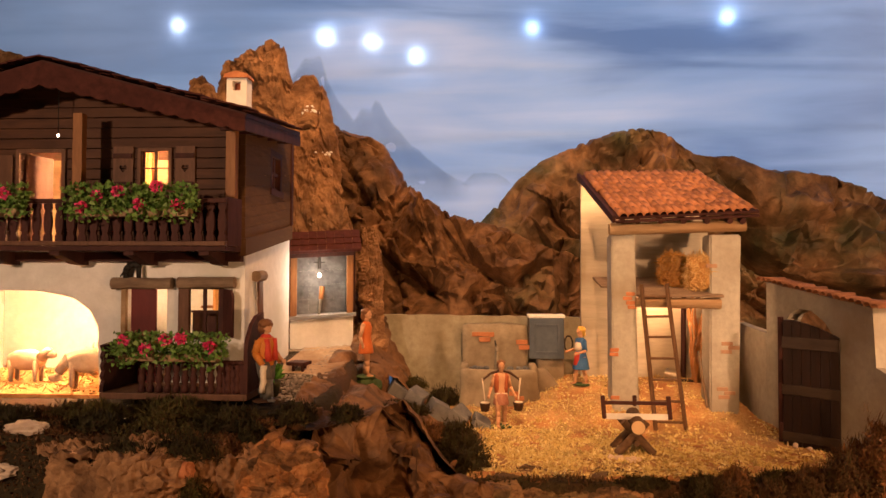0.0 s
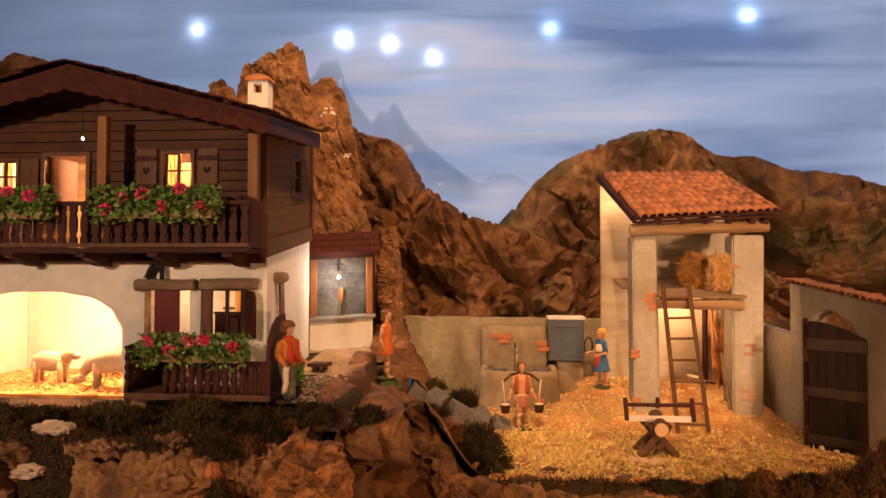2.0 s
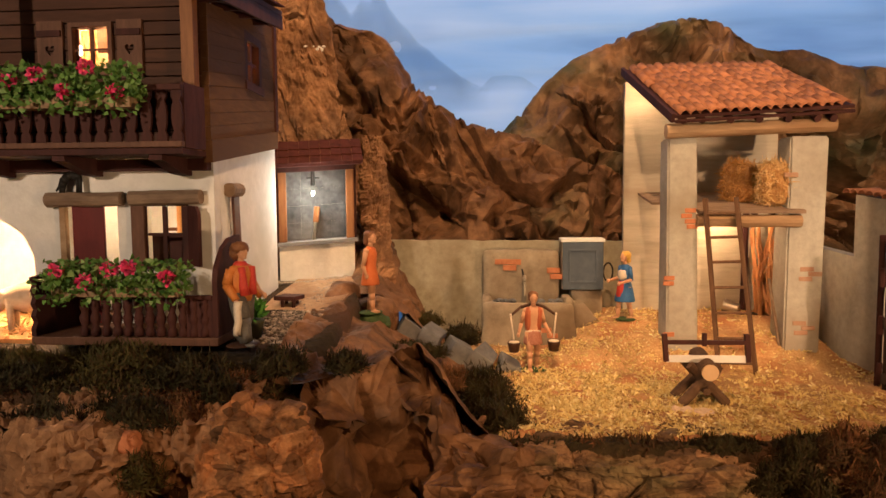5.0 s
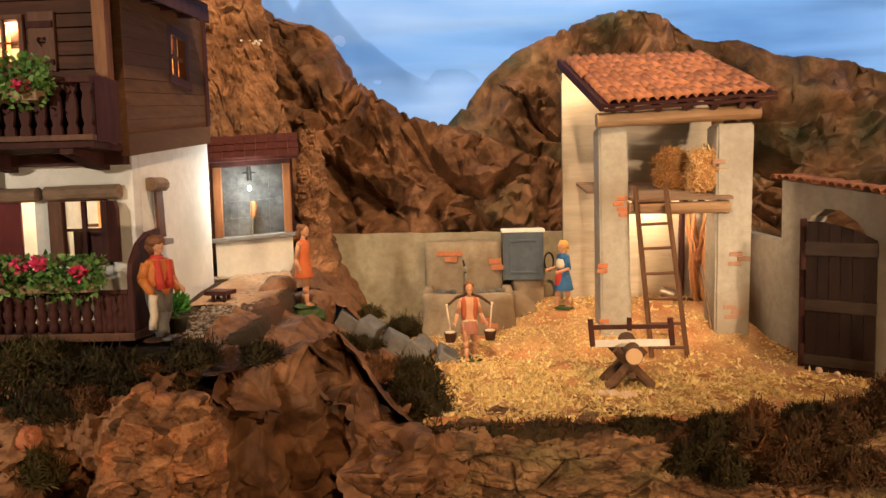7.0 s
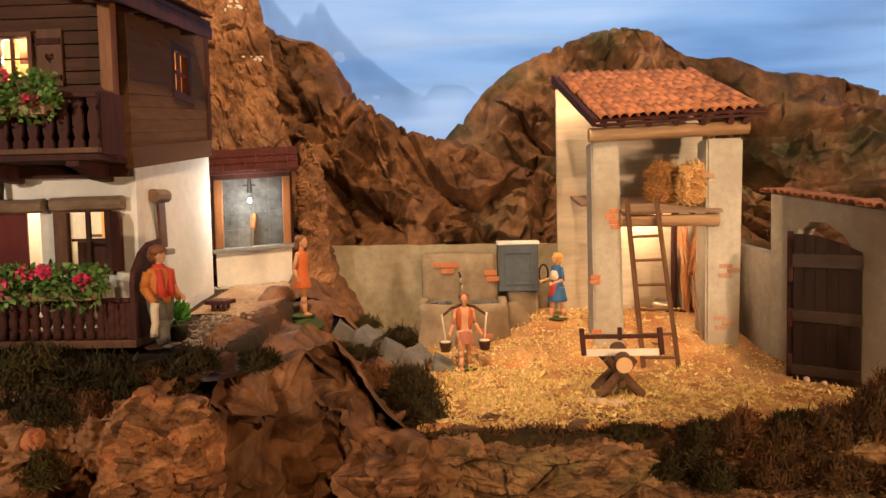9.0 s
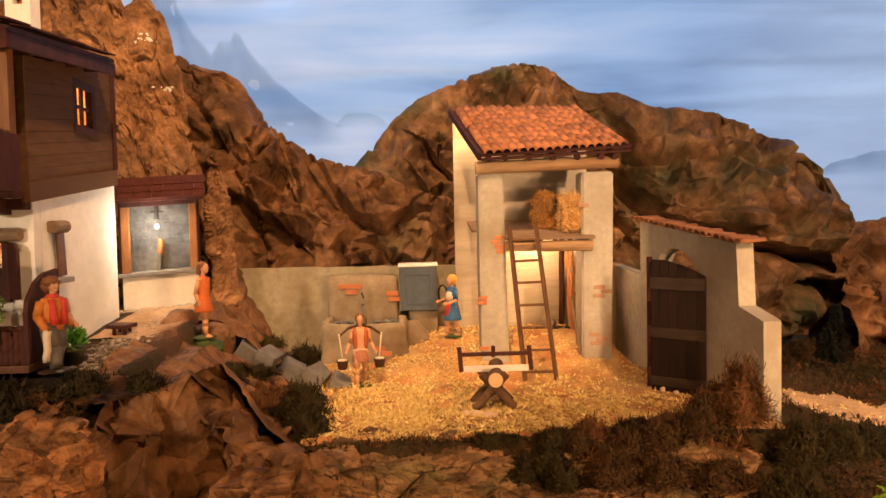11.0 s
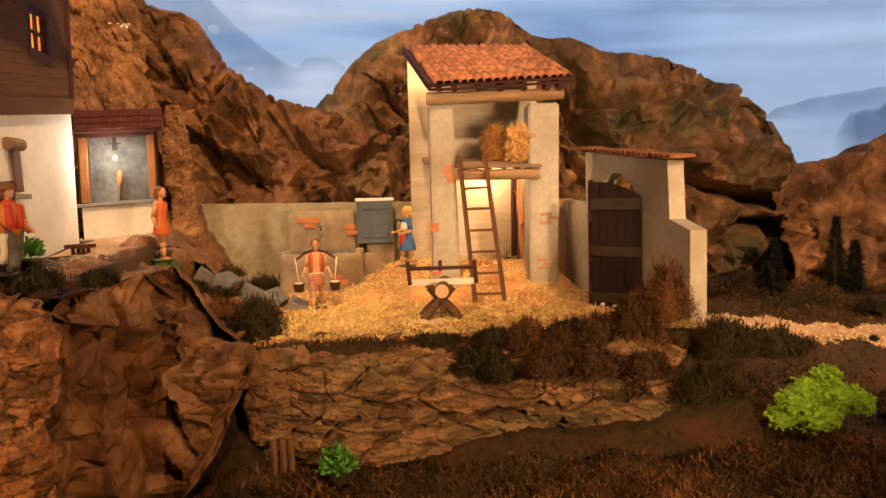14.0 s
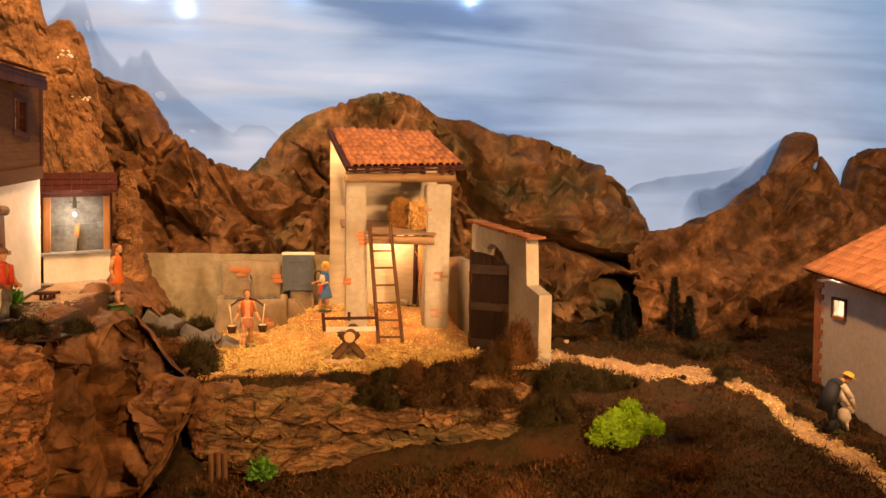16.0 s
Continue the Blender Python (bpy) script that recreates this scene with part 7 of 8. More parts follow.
kind_of = np.array([noise.noise(Vector((a * 5.5 + 9, b * 7.5, 2.7))) + 0.5 * noise.noise(Vector((a * 17, b * 17, 1.7))) for a, b in zip(gx, gy)]) + rng.normal(size=len(gx)) * 0.16
blade, wide = rng.uniform(0.005, 0.014, len(gx)), rng.uniform(0.0012, 0.0028, len(gx))
for pick, mat, lab in ((kind_of < 0.08, MOSS_BROWN, "carpet of dark brown moss on the ground"), ((kind_of >= 0.08) & (kind_of < 0.42), HEATHER, "rusty red-brown patches of dry moss"), (kind_of >= 0.42, MOSS_DARK, "dark green patches of moss on the ground")):
    blades("moss_carpet", base[pick], w[pick], blade[pick], wide[pick], mat, None, lab, "moss", "stuff", bend=0.7)
N = 45000
hx, hy = rng.uniform(-0.95, 0.0, N), rng.uniform(0.82, 0.972, N)
ok = (hx < -0.06) | (hy > 0.90)
hx, hy = hx[ok], hy[ok]
hz = np.array([ground(a, b) for a, b in zip(hx, hy)])
lift = np.array([0.026 * max(0, noise.noise(Vector((a * 12, b * 14, 9)))) for a, b in zip(hx, hy)])
hue = np.array([noise.noise(Vector((a * 8 + 4, b * 13, 6.2))) for a, b in zip(hx, hy)]) + rng.normal(size=len(hx)) * 0.15 - 1.6 * np.clip(0.875 - hy, 0, 1) * 4
root = np.stack([hx, hy, hz - 0.002 + lift], 1)
lean_to = rng.normal(size=(len(hx), 3)) * 0.6 + np.array([0, -0.2, 0.8])
tall = rng.uniform(0.003, 0.008, len(hx))
for pick, mat, lab in ((hue < -0.12, HEATHER, "rusty brown moss before the chalet"), ((hue >= -0.12) & (hue < 0.06), MOSS_DARK, "dark green moss before the chalet"), (hue >= 0.06, MOSS_GREEN, "green moss carpet before the chalet")):
    blades("moss_carpet", root[pick], lean_to[pick], tall[pick], 0.0018, mat, None, lab, "moss", "stuff", bend=0.7)

for k, (c, r, n, ln, mat, lab) in enumerate((
        ((-0.287, 0.915, 0.112), (0.075, 0.034, 0.026), 1900, 0.013, MOSS_GREEN, "cushion of fresh green moss before the porch"),
        ((-0.42, 0.93, 0.105), (0.07, 0.030, 0.020), 1500, 0.012, MOSS_GREEN, "cushion of fresh green moss before the porch"),
        ((-0.375, 0.875, 0.100), (0.06, 0.030, 0.022), 1200, 0.013, MOSS_DARK, "dark green moss cushion on the bank"),
        ((-0.52, 0.905, 0.103), (0.045, 0.028, 0.020), 1200, 0.012, MOSS_DARK, "dark green moss cushion on the bank"),
        ((-0.62, 0.93, 0.103), (0.06, 0.030, 0.024), 1300, 0.012, MOSS_GREEN, "cushion of green moss before the stable"),
        ((-0.195, 0.885, 0.100), (0.050, 0.035, 0.032), 1900, 0.014, MOSS_DARK, "dark green moss cushion on the bank"),
        ((-0.155, 0.860, 0.085), (0.030, 0.020, 0.034), 1100, 0.014, MOSS_DARK, "dark green moss cushion on the bank"),
        ((-0.115, 0.925, 0.105), (0.040, 0.040, 0.026), 1500, 0.013, MOSS_DARK, "dark green moss cushion on the bank"),
        ((-0.045, 0.935, 0.104), (0.028, 0.025, 0.022), 900, 0.012, MOSS_DARK, "dark green moss cushion on the bank"),
        ((0.105, 1.155, 0.0), (0.052, 0.070, 0.058), 3200, 0.015, MOSS_DARK, "dark green bush beside the yard"),
        ((0.128, 1.070, -0.02), (0.048, 0.055, 0.062), 3200, 0.015, MOSS_DARK, "dark green bush beside the yard"),
        ((0.060, 1.225, 0.005), (0.040, 0.045, 0.026), 1500, 0.013, HEATHER, "brownish moss beside the steps"),
        ((0.040, 1.135, 0.030), (0.045, 0.050, 0.026), 1700, 0.013, HEATHER, "brownish moss on the paper bank"),
        ((-0.010, 1.190, 0.060), (0.040, 0.040, 0.020), 1400, 0.013, MOSS_DARK, "dark moss on the paper bank"),
        ((0.010, 1.270, 0.040), (0.045, 0.026, 0.018), 1300, 0.012, MOSS_DARK, "dark moss at the head of the steps"),
        ((0.060, 1.455, 0.02), (0.050, 0.045, 0.040), 1700, 0.014, MOSS_DARK, "dark moss between steps and fountain"),
        ((-0.005, 1.43, 0.06), (0.040, 0.030, 0.025), 900, 0.012, MOSS_GREEN, "green moss above the steps"),
        ((0.385, 1.012, -0.004), (0.055, 0.018, 0.013), 1300, 0.010, MOSS_DARK, "dark green moss along the yard edge"),
        ((0.425, 0.985, -0.045), (0.030, 0.018, 0.036), 1300, 0.013, MOSS_DARK, "dark green moss hanging over the bark"),
        ((0.470, 1.005, -0.006), (0.040, 0.020, 0.024), 1300, 0.012, MOSS_DARK, "dark green moss along the yard edge"),
        ((0.520, 1.012, 0.0), (0.030, 0.020, 0.028), 1200, 0.014, HEATHER, "rusty brown heather along the yard edge"),
        ((0.525, 0.985, -0.045), (0.045, 0.018, 0.040), 1800, 0.015, HEATHER, "rusty brown heather hanging over the bark"),
        ((0.585, 1.020, 0.0), (0.045, 0.022, 0.022), 1500, 0.012, MOSS_DARK, "dark green moss along the yard edge"),
        ((0.640, 1.030, 0.0), (0.040, 0.025, 0.026), 1500, 0.013, HEATHER, "rusty brown heather along the yard edge"),
        ((0.455, 0.985, -0.030), (0.034, 0.020, 0.034), 1700, 0.013, MOSS_DARK, "dark green moss hanging over the bark"),
        ((0.500, 0.998, -0.012), (0.030, 0.018, 0.030), 1400, 0.014, HEATHER_DARK, "dark brown heather along the yard edge"),
        ((0.560, 0.990, -0.030), (0.048, 0.022, 0.046), 2400, 0.015, HEATHER_DARK, "dark brown heather hanging over the bark"),
        ((0.615, 0.996, -0.012), (0.046, 0.022, 0.044), 2400, 0.015, HEATHER_DARK, "dark brown heather along the yard edge"),
        ((0.630, 0.965, -0.085), (0.060, 0.024, 0.040), 2000, 0.013, MOSS_BROWN, "brown moss over the end of the bark"),
        ((0.672, 1.000, 0.004), (0.046, 0.026, 0.052), 2400, 0.016, HEATHER_DARK, "dark brown heather before the gate"),
        ((0.725, 1.000, 0.020), (0.044, 0.030, 0.092), 3200, 0.018, HEATHER, "tall rusty heather bush before the gate wall"),
        ((0.800, 0.985, -0.035), (0.056, 0.036, 0.060), 2600, 0.015, MOSS_DARK, "dark green bush at the foot of the gate wall"),
        ((0.705, 1.035, 0.010), (0.046, 0.030, 0.058), 3000, 0.016, HEATHER, "tall rusty heather bush before the gate wall"),
        ((0.735, 1.020, 0.030), (0.030, 0.025, 0.062), 2000, 0.016, HEATHER, "tall rusty heather bush before the gate wall"),
        ((0.690, 1.000, -0.03), (0.060, 0.030, 0.040), 2000, 0.014, HEATHER, "rusty brown heather at the foot of the gate wall"),
        ((0.835, 1.030, -0.04), (0.060, 0.045, 0.052), 2600, 0.014, MOSS_DARK, "dark green bush beyond the gate wall"),
        ((0.920, 1.060, -0.055), (0.060, 0.050, 0.050), 2200, 0.014, MOSS_DARK, "dark green bush beyond the gate wall"),
        ((0.770, 0.975, -0.095), (0.075, 0.040, 0.050), 2400, 0.013, MOSS_DARK, "dark moss below the gate wall"),
        ((1.06, 1.22, -0.085), (0.05, 0.04, 0.022), 900, 0.012, MOSS_DARK, "dark moss beside the sandy track"),
        ((1.33, 1.22, -0.075), (0.05, 0.04, 0.025), 1000, 0.012, MOSS_DARK, "dark moss beside the sandy track"),
        ((1.40, 1.42, -0.06), (0.10, 0.07, 0.035), 1700, 0.013, MOSS_DARK, "dark moss at the foot of the mountain"),
        ((1.05, 1.60, -0.03), (0.16, 0.05, 0.045), 2200, 0.014, MOSS_BROWN, "brown moss at the foot of the mountain"),
        ((1.22, 1.62, -0.03), (0.12, 0.05, 0.05), 1800, 0.014, MOSS_BROWN, "brown moss at the foot of the mountain"),
        ((1.62, 1.58, -0.05), (0.16, 0.05, 0.04), 1800, 0.014, MOSS_BROWN, "brown moss at the foot of the mountain"),
        ((1.20, 1.20, -0.074), (0.010, 0.008, 0.010), 160, 0.008, MOSS_DARK, "little moss tuft on the sandy track"),
        ((1.27, 1.16, -0.078), (0.012, 0.008, 0.010), 160, 0.008, MOSS_DARK, "little moss tuft on the sandy track"),
        ((0.50, 0.80, -0.19), (0.10, 0.06, 0.030), 1800, 0.014, MOSS_BROWN, "brown moss cushion on the ground"),
        ((0.33, 0.83, -0.185), (0.08, 0.05, 0.028), 1500, 0.014, MOSS_GREEN, "olive green moss cushion on the ground"),
        ((0.66, 0.84, -0.180), (0.09, 0.06, 0.030), 1700, 0.014, HEATHER, "reddish brown moss cushion on the ground"),
        ((0.85, 0.82, -0.175), (0.10, 0.06, 0.035), 1800, 0.014, MOSS_BROWN, "brown moss cushion on the ground"),
        ((1.02, 0.87, -0.160), (0.08, 0.06, 0.035), 1500, 0.014, HEATHER, "reddish brown moss cushion on the ground"),
        ((1.10, 1.00, -0.13), (0.08, 0.06, 0.035), 1500, 0.013, MOSS_BROWN, "brown moss cushion on the ground"),
        ((0.470, 0.962, -0.050), (0.034, 0.016, 0.032), 1600, 0.013, MOSS_DARK, "dark green moss hanging over the bark"),
        ((0.535, 0.958, -0.046), (0.044, 0.016, 0.034), 2000, 0.014, HEATHER_DARK, "dark brown heather hanging over the bark"),
        ((0.605, 0.952, -0.044), (0.048, 0.018, 0.036), 2000, 0.014, HEATHER_DARK, "dark brown heather hanging over the bark"),
        ((0.675, 0.950, -0.052), (0.048, 0.020, 0.040), 2000, 0.014, HEATHER_DARK, "dark brown heather hanging over the bark"),
        ((-0.226, 0.822, 0.080), (0.060, 0.022, 0.026), 2000, 0.013, MOSS_DARK, "dark green moss hanging down the cork bank"),
        ((-0.215, 0.795, 0.030), (0.040, 0.016, 0.034), 1700, 0.013, MOSS_GREEN, "green moss hanging down the cork bank"),
        ((-0.178, 0.830, 0.078), (0.030, 0.018, 0.024), 1300, 0.013, HEATHER, "rusty brown moss on the cork bank"),
        ((-0.300, 0.815, 0.070), (0.050, 0.022, 0.034), 1700, 0.013, MOSS_DARK, "dark green moss hanging down the cork bank"),
        ((0.14, 0.87, -0.18), (0.06, 0.05, 0.04), 1300, 0.015, MOSS_DARK, "dark moss in the hollow below the paper rock"))):
    clump("moss_cushion" if mat not in (HEATHER, HEATHER_DARK) else "heather", c, r, n, ln, 0.0017, mat, lab, 40 + k)


def lichen(c, r, n, seed):
    """A puff of reindeer lichen: ragged lobes of forked threads with gaps between them."""
    ob = thing("lichen", "puff of vivid yellow-green reindeer lichen on the ground", "lichen", (c[0], c[1], c[2] - r[2]))
    rng = np.random.default_rng(seed)
    R = np.array(r)
    lumps = [(np.array(c) + np.array(q) * R, s) for q, s in (((-0.66, 0.0, -0.42), 0.34), ((-0.50, -0.2, 0.02), 0.36), ((-0.14, 0.1, 0.26), 0.38), ((0.14, 0.0, 0.62), 0.27), ((-0.10, -0.4, -0.40), 0.42), ((0.26, -0.2, 0.10), 0.32), ((0.34, 0.3, -0.35), 0.30), ((0.66, 0.0, -0.02), 0.27), ((0.84, -0.1, -0.16), 0.17), ((0.20, 0.2, 0.36), 0.28))]
    B, D, L, W = [], [], [], []

    def sprout(p, d, length, level):
        d = d / np.linalg.norm(d)
        B.append(p), D.append(d), L.append(length), W.append(0.0021 - 0.0004 * level)
        if level < 2:
            for _ in range(2 if level else 3):
                sprout(p + d * length * rng.uniform(0.45, 0.8), d + rng.normal(size=3) * 0.75, length * rng.uniform(0.5, 0.75), level + 1)

    for _ in range(n):
        q, s = lumps[rng.integers(len(lumps))]
        d = rng.normal(size=3)
        d[2] = d[2] * 0.8 + 0.2
        d /= np.linalg.norm(d)
        p = q + d * R * s * rng.uniform(0.55, 0.9)
        if p[2] > c[2] - R[2]:
            sprout(p, d + rng.normal(size=3) * 0.35, rng.uniform(0.004, 0.0105), 0)
    blades("threads", B, D, np.array(L), np.array(W), LICHEN, ob, seed=seed, bend=0.3)
    body = surface("lichen_body", (0.10, 0.23, 0.008), (0.26, 0.46, 0.02), 120, 0.9, 0.8)
    for k, (q, s) in enumerate(lumps):
        part("lobe", blob(bmesh.new(), tuple(q), tuple(0.82 * s * a for a in r), 3, 0.55, seed + k, None, 5.0), body, ob)


lichen((0.935, 0.965, -0.100), (0.078, 0.042, 0.052), 1100, 71)
sp = thing("green_sprig", "small tuft of fresh green leaves beside the bark", "plant", (0.245, 0.93, -0.175))
p, w = dome((0.246, 0.930, -0.150), (0.026, 0.022, 0.034), 700, 81, 0.3)
blades("leaves", p, w, 0.009, 0.0042, SPRIG, sp, seed=82)
part("core", blob(bmesh.new(), (0.246, 0.932, -0.152), (0.018, 0.014, 0.022), 2, 0.3, 3), MOSS, sp)
cu = bmesh.new()
pts = [Vector((0.500 + 0.016 * math.cos(t) + 0.010 * t / 3, 0.760 - 0.012 * math.sin(t * 1.3), -0.168 + 0.010 * math.sin(t * 0.8))) for t in [k * 0.33 for k in range(20)]]
for a, b in zip(pts, pts[1:]):
    rod(cu, a, b, 0.0011, 0.0011, 6)
whole("raffia_loop", cu, STRING, "curled loop of pale raffia lying on the moss", "raffia", at=(0.51, 0.76, -0.175))

# gravel and pebbles by the niche
bm = bmesh.new()
for k in range(1500):
    y = 1.045 + 0.33 * random.random() ** 0.8
    x = between(y, [(1.04, -0.160), (1.11, -0.178), (1.20, -0.176), (1.29, -0.160), (1.385, -0.166)]) + random.gauss(0, 0.017 if y < 1.25 else 0.009)
    s = random.uniform(0.0013, 0.0038)
    blob(bm, (x, y, ground(x, y) + s * 0.4), (s, s * random.uniform(0.7, 1), s * 0.6), 1, 0.5, random.random() * 50)
whole("gravel", bm, PEBBLE, "grey and white gravel on the path to the niche", "gravel", at=(-0.16, 1.17, 0.12), kind="stuff")
for k in range(26):
    t = k / 25
    q = WL.lerp(WR, t) + wn * random.uniform(0.010, 0.024)
    s = random.uniform(0.003, 0.0052)
    z = ground(q.x, q.y)
    whole("pebble", blob(bmesh.new(), (q.x, q.y, z + s * 0.55), (s * 1.2, s, s * 0.75), 2, 0.3, k * 3.1), PEBBLE, "rounded pale pebble along the niche base", "stone", at=(q.x, q.y, z), group="pebbles along the niche", smooth=True)
bm = patch(-0.235, -0.120, 1.19, 1.41, 24, 24, lambda x, y: ground(x, y) + 0.003)
whole("clay_floor", bm, SAND, "patch of sandy clay floor before the niche", "floor", kind="structure", smooth=True)

# bench, pot plant and barrow beside the boy
bench = thing("small_bench", "low dark wooden bench beside the pump niche", "bench", (-0.20, 1.215, 0.125))
part("seat", box(bmesh.new(), (-0.214, 1.205, 0.138), (-0.178, 1.237, 0.1445), 0.0012, Matrix.Rotation(radians(-12), 4, "Z")), DARK_WOOD, bench)
for x, y in ((-0.204, 1.212), (-0.186, 1.209), (-0.203, 1.230), (-0.186, 1.228)):
    part("leg", rod(bmesh.new(), (x, y, ground(x, y) - 0.002), (x, y, 0.1378), 0.003, 0.003, 6), DARK_WOOD, bench)
pot = thing("potted_plant", "leafy green plant in a small dark pot", "potted plant", (-0.200, 1.075, 0.11))
gzp = ground(-0.200, 1.075)
part("pot", lathe(bmesh.new(), (-0.200, 1.075, gzp - 0.001), [(0.011, 0), (0.0145, 0.020), (0.0155, 0.0205), (0.0155, 0.024), (0.012, 0.024)], 14), CLAY_POT, pot, smooth=True)
p, w = dome((-0.200, 1.075, gzp + 0.026), (0.022, 0.018, 0.024), 260, 91, 0.4)
blades("leaves", p, w, 0.012, 0.0045, SPRIG, pot, seed=92)
barrow = thing("hand_barrow", "wooden hand barrow loaded with straw", "barrow", (-0.222, 1.06, 0.13))
part("tray", lathe(bmesh.new(), (-0.220, 1.045, 0.150), [(0.012, 0), (0.022, 0.016), (0.0235, 0.016), (0.0225, 0.013), (0.010, 0.004)], 14), LADDER_WOOD, barrow, smooth=True)
for x in (-0.232, -0.208):
    part("leg", rod(bmesh.new(), (x, 1.045, ground(x, 1.045) - 0.002), (x * 0.98 - 0.0045, 1.045, 0.153), 0.0028, 0.0028, 6), LADDER_WOOD, barrow)
p, w = dome((-0.220, 1.045, 0.163), (0.018, 0.018, 0.009), 130, 95, 0.3)
blades("straw", p, w, 0.010, 0.0016, HAY, barrow, seed=96)

# ---------------- figurines ----------------


def figurine(name, label, at, turn, h, build, mats):
    """One plain painted mesh; build(bm, use) shapes it at height 1, facing -y, and use(k) picks the paint."""
    bm = bmesh.new()
    done = [0, 0]

    def use(k):
        bm.faces.ensure_lookup_table()
        for f in bm.faces[done[0]:]:
            f.material_index = done[1]
        done[0], done[1] = len(bm.faces), k
    build(bm, use)
    use(0)
    ob = new(name, mesh_of(name, bm, mats, True))
    ob.matrix_world = Matrix.Translation(at) @ Matrix.Rotation(radians(turn), 4, "Z") @ Matrix.Scale(h, 4)
    return tagged(ob, label, "figurine")


def oval(bm, profile, flat=0.72, c=(0, 0, 0), n=16):
    """A turned form pressed flatter from front to back."""
    before = len(bm.verts)
    lathe(bm, (0, 0, 0), profile, n)
    bm.verts.ensure_lookup_table()
    for v in bm.verts[before:]:
        v.co = Vector((v.co.x + c[0], v.co.y * flat + c[1], v.co.z + c[2]))


def limbs(bm, use, skin, hair, legs, body, arms, feet, stride=0.05, bare=0.30, arm_to=((-0.17, -0.06, 0.42), (0.17, -0.06, 0.42)), shin=None):
    """Bare-headed standing form: plinth, legs with calves and feet, torso, arms and head."""
    shin = skin if shin is None else shin
    use(feet)
    blob(bm, (0, 0, 0.012), (0.17, 0.14, 0.022), 3, 0.15, 2)
    for s in (-1, 1):
        use(shin)
        foot = Vector((s * 0.060, s * stride, 0.045))
        knee = Vector((s * 0.058, s * stride * 0.5 - 0.02, 0.25))
        rod(bm, foot, foot.lerp(knee, 0.6), 0.024, 0.037, 10, 2)
        rod(bm, foot.lerp(knee, 0.6), knee, 0.037, 0.034, 10, 1)
        blob(bm, foot + Vector((0, -0.035, -0.012)), (0.030, 0.066, 0.022), 2)
        use(legs)
        rod(bm, knee, (s * 0.046, 0.0, 0.48), 0.038, 0.058, 12, 2)
        blob(bm, knee, (0.036, 0.037, 0.042), 2)
    use(body)
    oval(bm, [(0.080, 0.43), (0.094, 0.47), (0.076, 0.56), (0.088, 0.64), (0.106, 0.72), (0.096, 0.77), (0.05, 0.80), (0.032, 0.805)], 0.66)
    for s, to in zip((-1, 1), arm_to):
        use(arms)
        elbow = Vector((s * 0.138, 0.03, 0.60)).lerp(Vector(to), 0.12)
        blob(bm, (s * 0.096, 0, 0.748), (0.036, 0.036, 0.038), 2)
        rod(bm, (s * 0.098, 0, 0.752), elbow, 0.031, 0.025, 10)
        blob(bm, elbow, (0.026, 0.026, 0.026), 2)
        use(skin)
        rod(bm, elbow, to, 0.025, 0.017, 10)
        blob(bm, to, (0.020, 0.024, 0.030), 2)
    use(skin)
    rod(bm, (0, 0, 0.78), (0, -0.012, 0.86), 0.032, 0.030, 10)
    blob(bm, (0, -0.022, 0.905), (0.048, 0.058, 0.068), 3)
    blob(bm, (0, -0.080, 0.897), (0.009, 0.012, 0.015), 2)
    blob(bm, (0, -0.048, 0.858), (0.028, 0.030, 0.022), 2)
    use(hair)
    blob(bm, (0, 0.006, 0.938), (0.062, 0.070, 0.052), 3, 0.3, 3, None, 6)
    blob(bm, (0, 0.030, 0.898), (0.054, 0.046, 0.058), 3, 0.3, 5, None, 6)
    for s in (-1, 1):
        blob(bm, (s * 0.020, -0.076, 0.914), (0.007, 0.004, 0.004), 1)


def carrier(bm, use):
    limbs(bm, use, 1, 2, 1, 1, 1, 6, 0.09, arm_to=((-0.20, -0.07, 0.46), (0.20, -0.07, 0.46)))
    use(3)
    for s in (-1, 1):
        oval(bm, [(0.030, 0.50), (0.038, 0.58), (0.044, 0.68), (0.046, 0.75), (0.026, 0.79)], 1.5, (s * 0.066, 0.0, 0))
    oval(bm, [(0.084, 0.50), (0.090, 0.64), (0.104, 0.72), (0.07, 0.79)], 0.6, (0, 0.026, 0))
    use(4)
    before = len(bm.verts)
    oval(bm, [(0.116, 0.335), (0.118, 0.35), (0.108, 0.41), (0.096, 0.47), (0.088, 0.51)], 0.85, n=24)
    bm.verts.ensure_lookup_table()
    for v in bm.verts[before:]:
        a = math.atan2(v.co.y, v.co.x)
        v.co.xy *= 1 + 0.07 * math.sin(9 * a) * max(0.0, (0.50 - v.co.z) / 0.2)
    use(7)
    oval(bm, [(0.096, 0.485), (0.098, 0.505), (0.086, 0.512)], 0.78)
    use(5)
    for s in (-1, 1):
        rod(bm, (0, 0.055, 0.82), (s * 0.15, 0.04, 0.785), 0.022, 0.020, 8)
        rod(bm, (s * 0.15, 0.04, 0.785), (s * 0.29, -0.01, 0.685), 0.020, 0.015, 8)
    use(7)
    for s in (-1, 1):
        rod(bm, (s * 0.285, -0.015, 0.70), (s * 0.25, -0.04, 0.40), 0.010, 0.010, 6)
        blob(bm, (s * 0.285, -0.015, 0.70), (0.018, 0.018, 0.022), 1)
    use(5)
    for s in (-1, 1):
        lathe(bm, (s * 0.25, -0.05, 0.25), [(0.058, 0), (0.080, 0.11), (0.083, 0.12), (0.068, 0.115)], 14)
    use(7)
    for s in (-1, 1):
        blob(bm, (s * 0.25, -0.05, 0.372), (0.068, 0.068, 0.014), 2)


